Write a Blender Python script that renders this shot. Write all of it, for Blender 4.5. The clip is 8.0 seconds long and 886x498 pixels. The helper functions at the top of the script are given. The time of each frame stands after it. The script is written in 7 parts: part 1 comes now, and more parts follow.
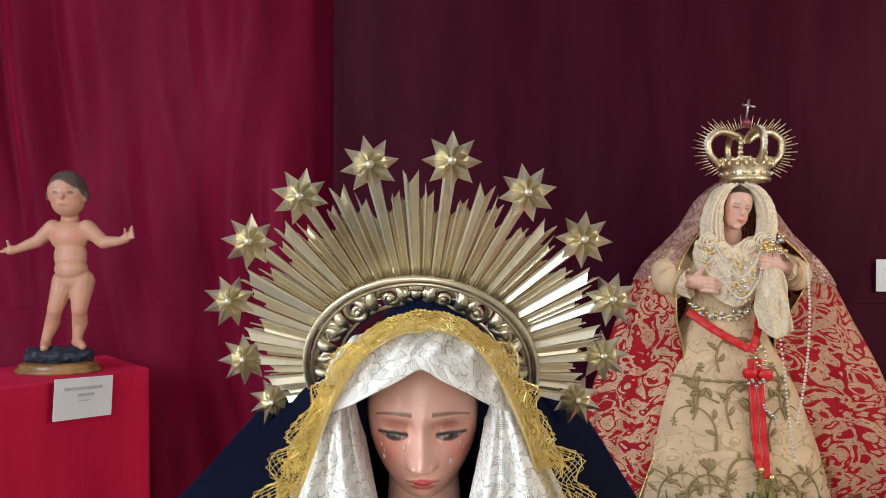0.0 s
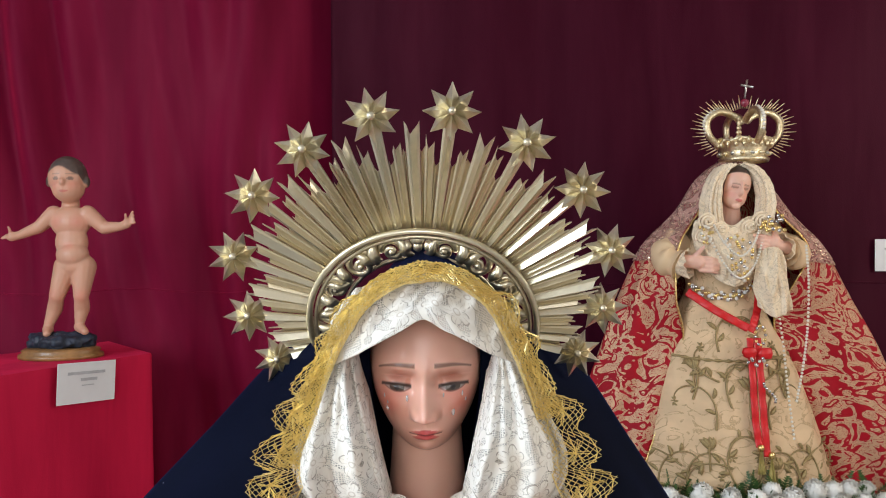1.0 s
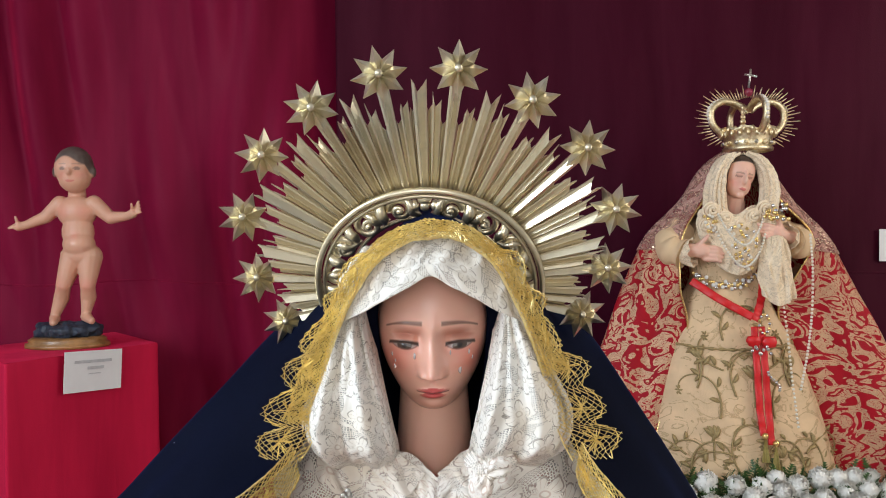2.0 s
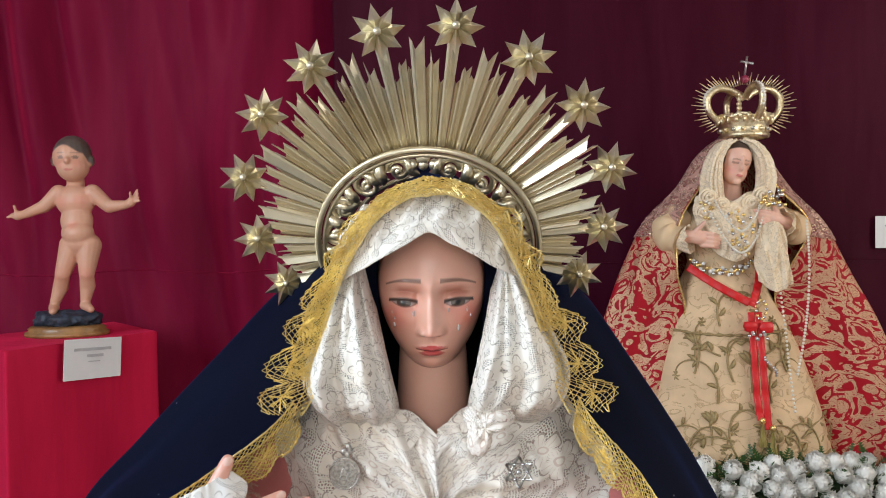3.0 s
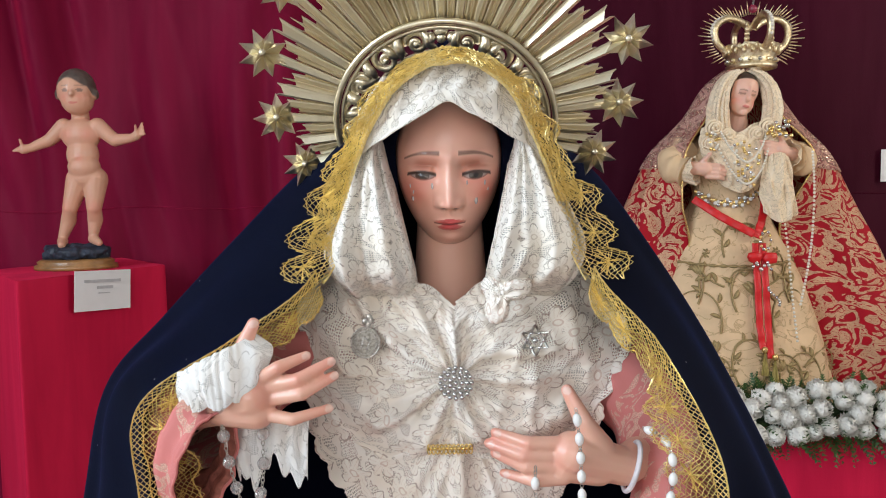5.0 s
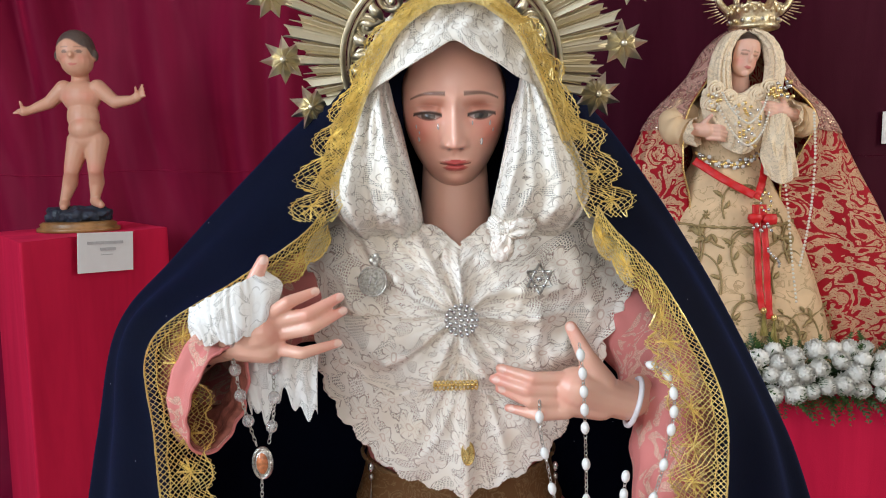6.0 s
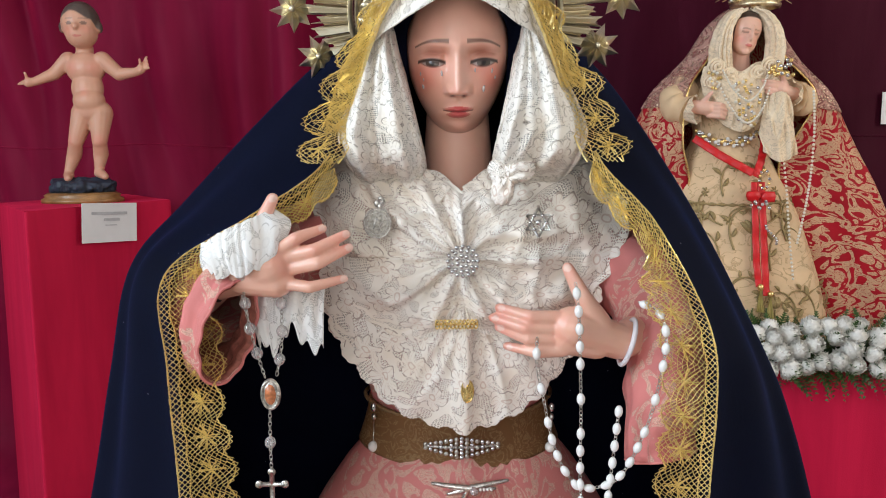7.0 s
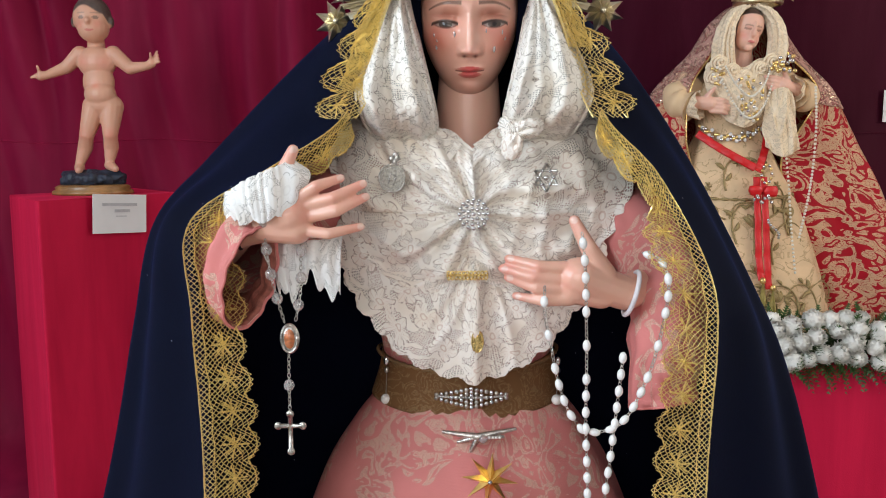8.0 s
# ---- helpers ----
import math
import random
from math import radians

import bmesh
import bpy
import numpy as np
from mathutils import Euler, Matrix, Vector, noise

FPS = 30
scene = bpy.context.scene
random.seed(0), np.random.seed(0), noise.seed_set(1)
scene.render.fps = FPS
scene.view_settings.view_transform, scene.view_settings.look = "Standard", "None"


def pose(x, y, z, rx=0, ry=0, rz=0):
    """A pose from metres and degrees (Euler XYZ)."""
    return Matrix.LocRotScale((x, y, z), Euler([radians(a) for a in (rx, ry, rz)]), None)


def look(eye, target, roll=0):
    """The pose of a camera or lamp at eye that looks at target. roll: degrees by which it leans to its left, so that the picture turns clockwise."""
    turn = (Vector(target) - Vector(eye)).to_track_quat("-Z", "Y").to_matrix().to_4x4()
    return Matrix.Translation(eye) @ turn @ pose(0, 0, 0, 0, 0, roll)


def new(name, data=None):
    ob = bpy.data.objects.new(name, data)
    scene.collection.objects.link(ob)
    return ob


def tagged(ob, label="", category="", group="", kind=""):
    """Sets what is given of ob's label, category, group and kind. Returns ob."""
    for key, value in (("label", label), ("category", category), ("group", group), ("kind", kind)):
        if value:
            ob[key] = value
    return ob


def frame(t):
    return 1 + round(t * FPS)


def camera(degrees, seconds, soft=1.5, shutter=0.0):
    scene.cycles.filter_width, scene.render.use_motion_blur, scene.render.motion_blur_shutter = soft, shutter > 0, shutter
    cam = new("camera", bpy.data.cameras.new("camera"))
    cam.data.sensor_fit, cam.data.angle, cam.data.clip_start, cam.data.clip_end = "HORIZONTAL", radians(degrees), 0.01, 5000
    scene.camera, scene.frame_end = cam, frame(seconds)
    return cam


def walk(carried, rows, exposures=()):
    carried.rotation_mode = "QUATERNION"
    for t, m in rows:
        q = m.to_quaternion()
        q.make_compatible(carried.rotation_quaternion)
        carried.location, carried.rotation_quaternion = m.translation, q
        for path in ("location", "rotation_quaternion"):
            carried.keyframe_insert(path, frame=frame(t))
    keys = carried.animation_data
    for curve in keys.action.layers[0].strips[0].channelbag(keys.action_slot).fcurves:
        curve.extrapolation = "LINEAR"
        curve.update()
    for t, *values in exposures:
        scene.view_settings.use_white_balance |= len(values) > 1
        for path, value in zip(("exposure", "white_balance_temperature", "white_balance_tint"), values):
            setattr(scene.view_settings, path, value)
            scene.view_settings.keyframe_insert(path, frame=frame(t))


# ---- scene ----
cam = camera(55.6, 8.0, soft=1.0)
METRES, EYE, TILT, LEAN, TURN = 0.245, 1.35, 0.0, 0.0, 0.0
ROWS = [
    (0.0, 0.0, 0.0, 0.0, 0.0, 0.0, -0.0),
    (0.5, -0.0107, -0.0167, -0.0516, -0.04, -0.28, 0.35),
    (1.0, -0.0039, -0.0308, -0.101, -0.02, -0.58, 0.53),
    (1.5, -0.0104, -0.0458, -0.1573, 0.2, -0.65, 0.57),
    (3.0, -0.0155, -0.0957, -0.309, 0.09, -0.91, 0.87),
    (3.5, -0.0352, -0.1137, -0.3778, 0.05, -1.29, 1.15),
    (4.0, -0.0484, -0.1264, -0.4326, 0.16, -2.1, 1.15),
    (4.5, -0.0563, -0.1331, -0.4803, 0.22, -3.15, 1.07),
    (6.0, -0.0835, -0.1877, -0.6051, 0.17, -6.3, 1.19),
    (6.5, -0.0913, -0.2249, -0.6477, 0.17, -7.18, 0.92),
    (7.0, -0.0911, -0.2905, -0.7179, 0.24, -7.31, 0.66),
    (7.5, -0.1002, -0.3478, -0.7814, 0.35, -7.05, 0.69),
    (8.0, -0.1184, -0.4191, -0.8684, 0.48, -6.82, 0.47),
]
walk(cam, [(t, pose(0, 0, EYE, TILT, LEAN, TURN) @ pose(METRES * x, METRES * y, METRES * z, 90 + pitch, roll, yaw)) for t, x, y, z, yaw, pitch, roll in ROWS])

# ---- light: daylight from a window in either side wall and an open doorway behind the camera ----
world = bpy.data.worlds.new("world")
scene.world = world
world.use_nodes = True
_sky = world.node_tree.nodes.new("ShaderNodeTexSky")
_sky.sky_type, _sky.sun_disc = "NISHITA", False
_sky.sun_elevation, _sky.sun_rotation = radians(42), radians(-80)
world.node_tree.links.new(_sky.outputs[0], world.node_tree.nodes["Background"].inputs[0])
world.node_tree.nodes["Background"].inputs[1].default_value = 0.08


def area(name, m, sx, sy, watts, colour):
    data = bpy.data.lights.new(name, "AREA")
    data.shape, data.size, data.size_y, data.energy, data.color = "RECTANGLE", sx, sy, watts, colour
    ob = new(name, data)
    ob.matrix_world = m
    return ob


area("window_light", look((-2.95, -1.0, 2.15), (0, 0.9, 1.3)), 2.0, 1.65, 112, (0.78, 0.90, 1.0))
area("east_window_light", look((2.96, 0.70, 2.0), (0.1, 2.3, 1.1)), 1.2, 1.5, 34, (1.0, 0.92, 0.80))
area("doorway_light", look((-0.35, -3.3, 2.0), (0.1, 0.6, 1.2)), 2.2, 1.6, 47, (1.0, 0.95, 0.91))
scene.view_settings.exposure = -0.10


# ---- material helpers ----
class Nodes:
    """A short hand for building one node material."""

    def __init__(self, name):
        self.m = bpy.data.materials.new(name)
        self.m.use_nodes = True
        self.t = self.m.node_tree
        self.b = self.t.nodes["Principled BSDF"]

    def put(self, node, key, v):
        if isinstance(v, bpy.types.NodeSocket):
            self.t.links.new(v, node.inputs[key])
        elif v is not None:
            node.inputs[key].default_value = v

    def node(self, kind, ins=None, out=0, operation="", feature="", wave_type="", bands_direction="", layer_name=""):
        n = self.t.nodes.new(kind)
        if operation:
            n.operation = operation
        if feature:
            n.feature = feature
        if wave_type:
            n.wave_type, n.bands_direction = wave_type, bands_direction
        if layer_name:
            n.layer_name = layer_name
        for k, v in (ins or {}).items():
            self.put(n, k, v)
        return n.outputs[out]

    def uv(self, sx=1.0, sy=1.0, rot=0.0):
        c = self.node("ShaderNodeTexCoord", out=2)
        return self.node("ShaderNodeMapping", {0: c, 2: (0, 0, rot), 3: (sx, sy, 1)})

    def obj(self, s=1.0):
        c = self.node("ShaderNodeTexCoord", out=3)
        return self.node("ShaderNodeMapping", {0: c, 3: (s, s, s)})

    def noise(self, vec, scale, detail=3.0, rough=0.55, dist=0.0, out=0):
        return self.node("ShaderNodeTexNoise", {"Vector": vec, "Scale": scale, "Detail": detail, "Roughness": rough, "Distortion": dist}, out)

    def voronoi(self, vec, scale, feature="F1", out=0, rnd=1.0):
        return self.node("ShaderNodeTexVoronoi", {"Vector": vec, "Scale": scale, "Randomness": rnd}, out, feature=feature)

    def wave(self, vec, scale, dist=0.0, detail=2.0, dscale=1.0, kind="BANDS", way="X"):
        return self.node("ShaderNodeTexWave", {"Vector": vec, "Scale": scale, "Distortion": dist, "Detail": detail, "Detail Scale": dscale}, 1, wave_type=kind, bands_direction=way)

    def math(self, op, a, b=None, c=None):
        return self.node("ShaderNodeMath", {0: a, 1: b, 2: c}, operation=op)

    def ramp(self, v, lo, hi, a=0.0, b=1.0):
        return self.node("ShaderNodeMapRange", {0: v, 1: lo, 2: hi, 3: a, 4: b})

    def mix(self, f, a, b):
        n = self.t.nodes.new("ShaderNodeMix")
        n.data_type = "RGBA"
        for k, v in ((0, f), (6, a), (7, b)):
            if isinstance(v, tuple) and len(v) == 3:
                v = (*v, 1.0)
            self.put(n, k, v)
        return n.outputs[2]

    def bump(self, height, strength=0.4, dist=0.001, chain=None):
        return self.node("ShaderNodeBump", {"Height": height, "Strength": strength, "Distance": dist, "Normal": chain})

    def out(self, **ins):
        for k, v in ins.items():
            key = k.replace("_", " ")
            if isinstance(v, tuple) and len(v) == 3:
                v = (*v, 1.0)
            self.put(self.b, key, v)
        return self.m

    def holes(self, cover):
        """Open the surface where cover is 0."""
        clear = self.t.nodes.new("ShaderNodeBsdfTransparent")
        mixer = self.t.nodes.new("ShaderNodeMixShader")
        self.put(mixer, 0, cover)
        self.t.links.new(clear.outputs[0], mixer.inputs[1])
        self.t.links.new(self.b.outputs[0], mixer.inputs[2])
        self.t.links.new(mixer.outputs[0], self.t.nodes["Material Output"].inputs[0])
        return self.m


def velvet(name, dark, light, sheen, tint, scale=1.0, rough=0.75):
    n = Nodes(name)
    v = n.obj()
    big = n.noise(v, 6.0 * scale, 4, 0.6, 0.6)
    fine = n.noise(v, 420.0 * scale, 3, 0.6)
    f = n.math("ADD", n.math("MULTIPLY", big, 0.7), n.math("MULTIPLY", fine, 0.3))
    col = n.mix(n.ramp(f, 0.3, 0.7), dark, light)
    speck = n.math("MULTIPLY", n.math("LESS_THAN", n.voronoi(v, 95.0), 0.055), n.math("GREATER_THAN", n.node("ShaderNodeSeparateColor", {0: n.voronoi(v, 95.0, "F1", 1)}), 0.90))
    col = n.mix(n.math("MULTIPLY", speck, 0.6), col, (0.45, 0.46, 0.5))
    return n.out(Base_Color=col, Roughness=rough, Sheen_Weight=sheen, Sheen_Roughness=0.35, Sheen_Tint=tint, Specular_IOR_Level=0.06,
                 Normal=n.bump(fine, 0.25, 0.0006))


def crimson(name, base, sheen):
    """Red lining velour, worn along the nap."""
    n = Nodes(name)
    v = n.obj()
    nap = n.noise(n.node("ShaderNodeMapping", {0: v, 3: (9, 9, 1.2)}), 1.0, 4, 0.6, 0.4)
    fine = n.noise(v, 260.0, 2, 0.6)
    lighter = tuple(min(1, c * 1.5 + 0.004) for c in base)
    col = n.mix(n.ramp(nap, 0.3, 0.75), base, lighter)
    return n.out(Base_Color=col, Roughness=n.ramp(nap, 0.2, 0.8, 0.62, 0.5), Sheen_Weight=sheen, Sheen_Roughness=0.4, Sheen_Tint=(1.0, 0.05, 0.16),
                 Specular_IOR_Level=0.07, Normal=n.bump(n.math("ADD", fine, nap), 0.18, 0.002))


def metal(name, base, dark, rough, scale=60.0, bump=0.15):
    n = Nodes(name)
    v = n.obj()
    f = n.noise(v, scale, 5, 0.65, 0.4)
    g = n.noise(v, scale * 9, 2, 0.5)
    return n.out(Base_Color=n.mix(n.ramp(f, 0.35, 0.62), dark, base), Metallic=1.0, Roughness=n.ramp(g, 0.3, 0.7, rough * 0.75, rough * 1.35),
                 Normal=n.bump(n.math("ADD", f, g), bump, 0.0008))


def plaster(name, base):
    n = Nodes(name)
    v = n.obj()
    f = n.noise(v, 3.0, 5, 0.6)
    g = n.noise(v, 90.0, 3, 0.6)
    return n.out(Base_Color=n.mix(f, tuple(c * 0.9 for c in base), base), Roughness=0.85, Normal=n.bump(g, 0.2, 0.002))


def painted(name, rough=0.40, coat=0.4):
    """Polychrome wood: the colours are brushed on the carving."""
    n = Nodes(name)
    c = n.node("ShaderNodeVertexColor", layer_name="paint")
    v = n.obj()
    f = n.noise(v, 55, 4, 0.6)
    g = n.noise(v, 700, 2, 0.5)
    col = n.mix(n.ramp(f, 0.3, 0.75, 0.0, 0.10), c, (0.55, 0.30, 0.22))
    return n.out(Base_Color=col, Roughness=n.ramp(f, 0.3, 0.7, rough * 0.85, rough * 1.2), Coat_Weight=coat, Coat_Roughness=0.13,
                 Subsurface_Weight=0.06, Subsurface_Scale=0.004, Normal=n.bump(n.math("ADD", f, n.math("MULTIPLY", g, 0.15)), 0.06, 0.0006))


def plain(name, base, rough=0.5, metallic=0.0, coat=0.0, vary=0.15, scale=80.0, bump=0.1):
    n = Nodes(name)
    f = n.noise(n.obj(), scale, 4, 0.6)
    col = n.mix(n.ramp(f, 0.3, 0.7), tuple(c * (1 - vary) for c in base), tuple(min(1, c * (1 + vary)) for c in base))
    return n.out(Base_Color=col, Roughness=rough, Metallic=metallic, Coat_Weight=coat, Normal=n.bump(f, bump, 0.0008))


def lace(name, solid, line, hole=0.8, motif=38.0, mesh=950.0, petals=5, thread=0.19):
    """Blonde lace: open flowers and curling leaves outlined by rows of holes, on a fine net."""
    n = Nodes(name)
    uv = n.uv()
    wob = n.node("ShaderNodeVectorMath", {0: n.noise(uv, motif * 1.3, 2.0, 0.5, 0.0, 1), 1: (0.5, 0.5, 0.5)}, operation="SUBTRACT")
    place = n.node("ShaderNodeVectorMath", {0: n.node("ShaderNodeVectorMath", {0: wob, 1: (0.30 / motif, 0.30 / motif, 0)}, operation="MULTIPLY"), 1: uv}, operation="ADD")
    cell = n.t.nodes.new("ShaderNodeTexVoronoi")
    cell.voronoi_dimensions = "2D"
    for k, v in (("Vector", place), ("Scale", motif), ("Randomness", 0.75)):
        n.put(cell, k, v)
    off = n.node("ShaderNodeSeparateXYZ", {0: n.node("ShaderNodeVectorMath", {0: place, 1: cell.outputs[2]}, operation="SUBTRACT")})
    off_y = off.node.outputs[1]
    turn = n.math("MULTIPLY", n.node("ShaderNodeSeparateColor", {0: cell.outputs[1]}), 6.28)
    ang = n.math("ADD", n.math("ARCTAN2", off_y, off), turn)
    r = cell.outputs[0]
    lobe = n.math("POWER", n.math("ABSOLUTE", n.math("COSINE", n.math("MULTIPLY", ang, petals / 2))), 0.6)
    edge = n.math("SUBTRACT", r, n.math("ADD", 0.17, n.math("MULTIPLY", lobe, 0.26)))
    flower = n.math("LESS_THAN", edge, 0.0)
    rim = n.math("LESS_THAN", n.math("ABSOLUTE", edge), 0.022)
    heart = n.math("LESS_THAN", n.math("ABSOLUTE", n.math("SUBTRACT", r, 0.09)), 0.022)
    vein = n.math("MULTIPLY", n.math("LESS_THAN", n.math("ABSOLUTE", n.math("SINE", n.math("MULTIPLY", ang, petals * 1.5))), 0.16), n.math("MULTIPLY", flower, n.math("GREATER_THAN", r, 0.15)))
    curl = n.math("SINE", n.math("MULTIPLY", n.noise(uv, motif * 0.75, 1.4, 0.5, 1.3), 30.0))
    leaf = n.math("GREATER_THAN", curl, 0.05)
    leaf_rim = n.math("MULTIPLY", n.math("LESS_THAN", n.math("ABSOLUTE", n.math("SUBTRACT", curl, 0.05)), 0.10), n.math("SUBTRACT", 1.0, flower))
    strand = n.math("LESS_THAN", n.voronoi(uv, mesh, "DISTANCE_TO_EDGE", rnd=0.35), thread)
    dash = n.math("GREATER_THAN", n.noise(uv, mesh * 0.45, 1.0), 0.44)
    ground = n.math("MULTIPLY", n.math("SUBTRACT", 1.0, n.math("MAXIMUM", flower, leaf)), n.math("SUBTRACT", 1.0, strand))
    outline = n.math("MULTIPLY", n.math("MAXIMUM", rim, leaf_rim), dash)
    gap = n.math("MAXIMUM", ground, n.math("MULTIPLY", outline, 0.4))
    lines = n.math("MAXIMUM", n.math("MAXIMUM", heart, vein), outline)
    f = n.noise(uv, 24, 3)
    weave = n.noise(uv, 1500, 2)
    col = n.mix(n.math("MULTIPLY", lines, 0.45), n.mix(n.ramp(f, 0.35, 0.7), solid, tuple(c * k for c, k in zip(solid, (0.95, 0.90, 0.83)))), line)
    relief = n.math("ADD", n.math("MULTIPLY", weave, 0.3), n.math("SUBTRACT", n.math("MAXIMUM", flower, leaf), lines))
    n.out(Base_Color=col, Roughness=0.9, Specular_IOR_Level=0.05, Normal=n.bump(relief, 0.5, 0.0006))
    return n.holes(n.math("SUBTRACT", 1.0, n.math("MULTIPLY", gap, hole)))


def brocade(name, ground, figure, scale=26.0, shine=0.35, bands=16.0, share=0.1, metallic=0.25, mask=0.46, sheen=0.0):
    """Woven silk with a raised figure of curling leaves."""
    n = Nodes(name)
    uv = n.uv()
    curl = n.noise(uv, scale, 1.5, 0.45, 1.6)
    swirl = n.math("SINE", n.math("MULTIPLY", curl, bands * 3.0))
    place = n.noise(uv, scale * 0.45, 1, 0.5, 0.6)
    vein = n.math("GREATER_THAN", n.math("ABSOLUTE", n.math("SINE", n.math("MULTIPLY", n.noise(uv, scale * 2.6, 1.0, 0.5, 1.0), 24.0))), 0.24)
    fig = n.math("MULTIPLY", n.math("MULTIPLY", n.math("GREATER_THAN", swirl, share), n.math("GREATER_THAN", place, mask)), vein)
    rib = n.wave(uv, 900, 0.6, 1.0, 1.0, "BANDS", "Y")
    spark = n.noise(uv, 1300, 2, 0.7)
    soft = n.noise(uv, 14, 3)
    gr = n.mix(n.ramp(soft, 0.3, 0.7), ground, tuple(c * 0.78 for c in ground))
    fg = n.mix(n.ramp(spark, 0.4, 0.62), tuple(c * 0.6 for c in figure), figure)
    h = n.math("ADD", n.math("MULTIPLY", fig, 0.7), n.math("MULTIPLY", n.math("ADD", rib, spark), 0.25))
    return n.out(Base_Color=n.mix(fig, gr, fg), Roughness=n.ramp(fig, 0, 1, 0.5, shine), Metallic=n.math("MULTIPLY", fig, metallic), Sheen_Weight=sheen, Specular_IOR_Level=0.15,
                 Normal=n.bump(h, 0.5, 0.0008))


def burnished(name, base, dark):
    """Aged silver gilt: bright worn sheet with brown and grey-green tarnish in streaks."""
    n = Nodes(name)
    v = n.obj()
    f = n.noise(v, 20, 2, 0.5, 0.5)
    g = n.noise(v, 130, 4, 0.65, 0.3)
    h = n.noise(v, 700, 3, 0.6)
    tarnish = n.mix(n.ramp(n.noise(v, 14, 2), 0.42, 0.6), dark, (0.60, 0.58, 0.48))
    col = n.mix(n.ramp(n.math("ADD", n.math("MULTIPLY", f, 0.75), n.math("MULTIPLY", g, 0.25)), 0.30, 0.52), tarnish, base)
    return n.out(Base_Color=col, Metallic=0.94, Roughness=n.ramp(f, 0.3, 0.7, 0.40, 0.28), Normal=n.bump(n.math("ADD", g, n.math("MULTIPLY", h, 0.4)), 0.015, 0.0006))


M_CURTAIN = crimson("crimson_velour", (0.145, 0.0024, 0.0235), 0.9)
# same velour as M_CURTAIN, with the shade on the right put into its colour
M_CURTAIN_SHADED = crimson("shaded_crimson_velour", (0.036, 0.0005, 0.0085), 0.22)
M_PLINTH = crimson("crimson_cloth", (0.43, 0.0080, 0.042), 0.25)
M_NAVY = velvet("navy_velvet", (0.0011, 0.0019, 0.0080), (0.0022, 0.0038, 0.015), 0.12, (0.10, 0.22, 0.9, 1.0))
M_HALO = burnished("aged_gilt_silver", (0.80, 0.72, 0.54), (0.54, 0.45, 0.29))
M_GOLDLACE = metal("gold_thread", (0.96, 0.79, 0.38), (0.80, 0.61, 0.22), 0.33, 300)
M_GOLDLACE.node_tree.nodes["Principled BSDF"].inputs["Metallic"].default_value = 0.72
M_GOLD = metal("bright_gold", (0.98, 0.76, 0.34), (0.70, 0.48, 0.17), 0.27, 90)
M_SILVER = metal("silver", (0.74, 0.72, 0.68), (0.34, 0.32, 0.29), 0.30, 300)
M_LACE = lace("ivory_lace", (0.98, 0.94, 0.89), (0.58, 0.37, 0.28), 0.8, 40.0, 620.0)
M_VEIL = lace("white_veil_lace", (0.90, 0.875, 0.83), (0.45, 0.36, 0.28), 0.75, 46.0, 700.0)
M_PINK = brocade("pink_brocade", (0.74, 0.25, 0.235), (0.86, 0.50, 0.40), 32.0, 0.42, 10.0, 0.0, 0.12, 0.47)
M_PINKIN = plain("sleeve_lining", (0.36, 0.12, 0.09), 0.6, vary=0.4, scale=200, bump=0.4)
M_BELT = brocade("bronze_braid", (0.22, 0.105, 0.042), (0.36, 0.22, 0.11), 70.0, 0.4, 12.0, 0.3, 0.4, 0.4)
M_REDGOLD = brocade("red_and_gold_brocade", (0.42, 0.008, 0.020), (0.74, 0.45, 0.28), 17.0, 0.40, 9.0, -0.30, 0.30, 0.28)
M_CREAM = brocade("cream_embroidered_silk", (0.84, 0.60, 0.37), (0.72, 0.49, 0.28), 16.0, 0.45, 9.0, 0.75, 0.1, 0.38)
M_SKIN = painted("polychrome_carving")
M_SATIN = painted("satin_polychrome", 0.5, 0.12)
M_WALL = plaster("white_plaster", (0.74, 0.75, 0.76))
M_FLOOR = plain("stone_floor", (0.44, 0.40, 0.34), 0.4, vary=0.12, scale=8)
M_CARD = plain("white_card", (0.82, 0.82, 0.83), 0.6, vary=0.02, scale=30, bump=0.02)
M_INK = plain("grey_ink", (0.50, 0.50, 0.52), 0.7)
M_GREEN = plain("fern_green", (0.045, 0.10, 0.022), 0.5, vary=0.5, scale=120)
M_PETAL = plain("white_petal", (0.97, 0.95, 0.90), 0.7, vary=0.02, scale=200)
M_PETAL.node_tree.nodes["Principled BSDF"].inputs["Subsurface Weight"].default_value = 0.0
M_PETAL.node_tree.nodes["Principled BSDF"].inputs["Subsurface Scale"].default_value = 0.012


# ---- mesh helpers ----
def spline(pts, n):
    """n points along a smooth curve through pts."""
    p = np.asarray(pts, float)
    if len(p) == 1:
        return np.repeat(p, n, 0)
    q = np.concatenate([[2 * p[0] - p[1]], p, [2 * p[-1] - p[-2]]])
    t = np.linspace(0, len(p) - 1 - 1e-9, n)
    i = t.astype(int)
    f = (t - i)[:, None]
    a, b, c, d = q[i], q[i + 1], q[i + 2], q[i + 3]
    return 0.5 * (2 * b + (c - a) * f + (2 * a - 5 * b + 4 * c - d) * f ** 2 + (3 * b - a - 3 * c + d) * f ** 3)


def net(rows, nu, nv):
    """A grid [nv, nu, 3] through rows of control points."""
    r = np.array([spline(row, nu) for row in rows])
    return np.array([spline(r[:, k], nv) for k in range(nu)]).transpose(1, 0, 2)


def normals(g):
    n = np.cross(np.gradient(g, axis=1), np.gradient(g, axis=0))
    return n / (np.linalg.norm(n, axis=2, keepdims=True) + 1e-12)


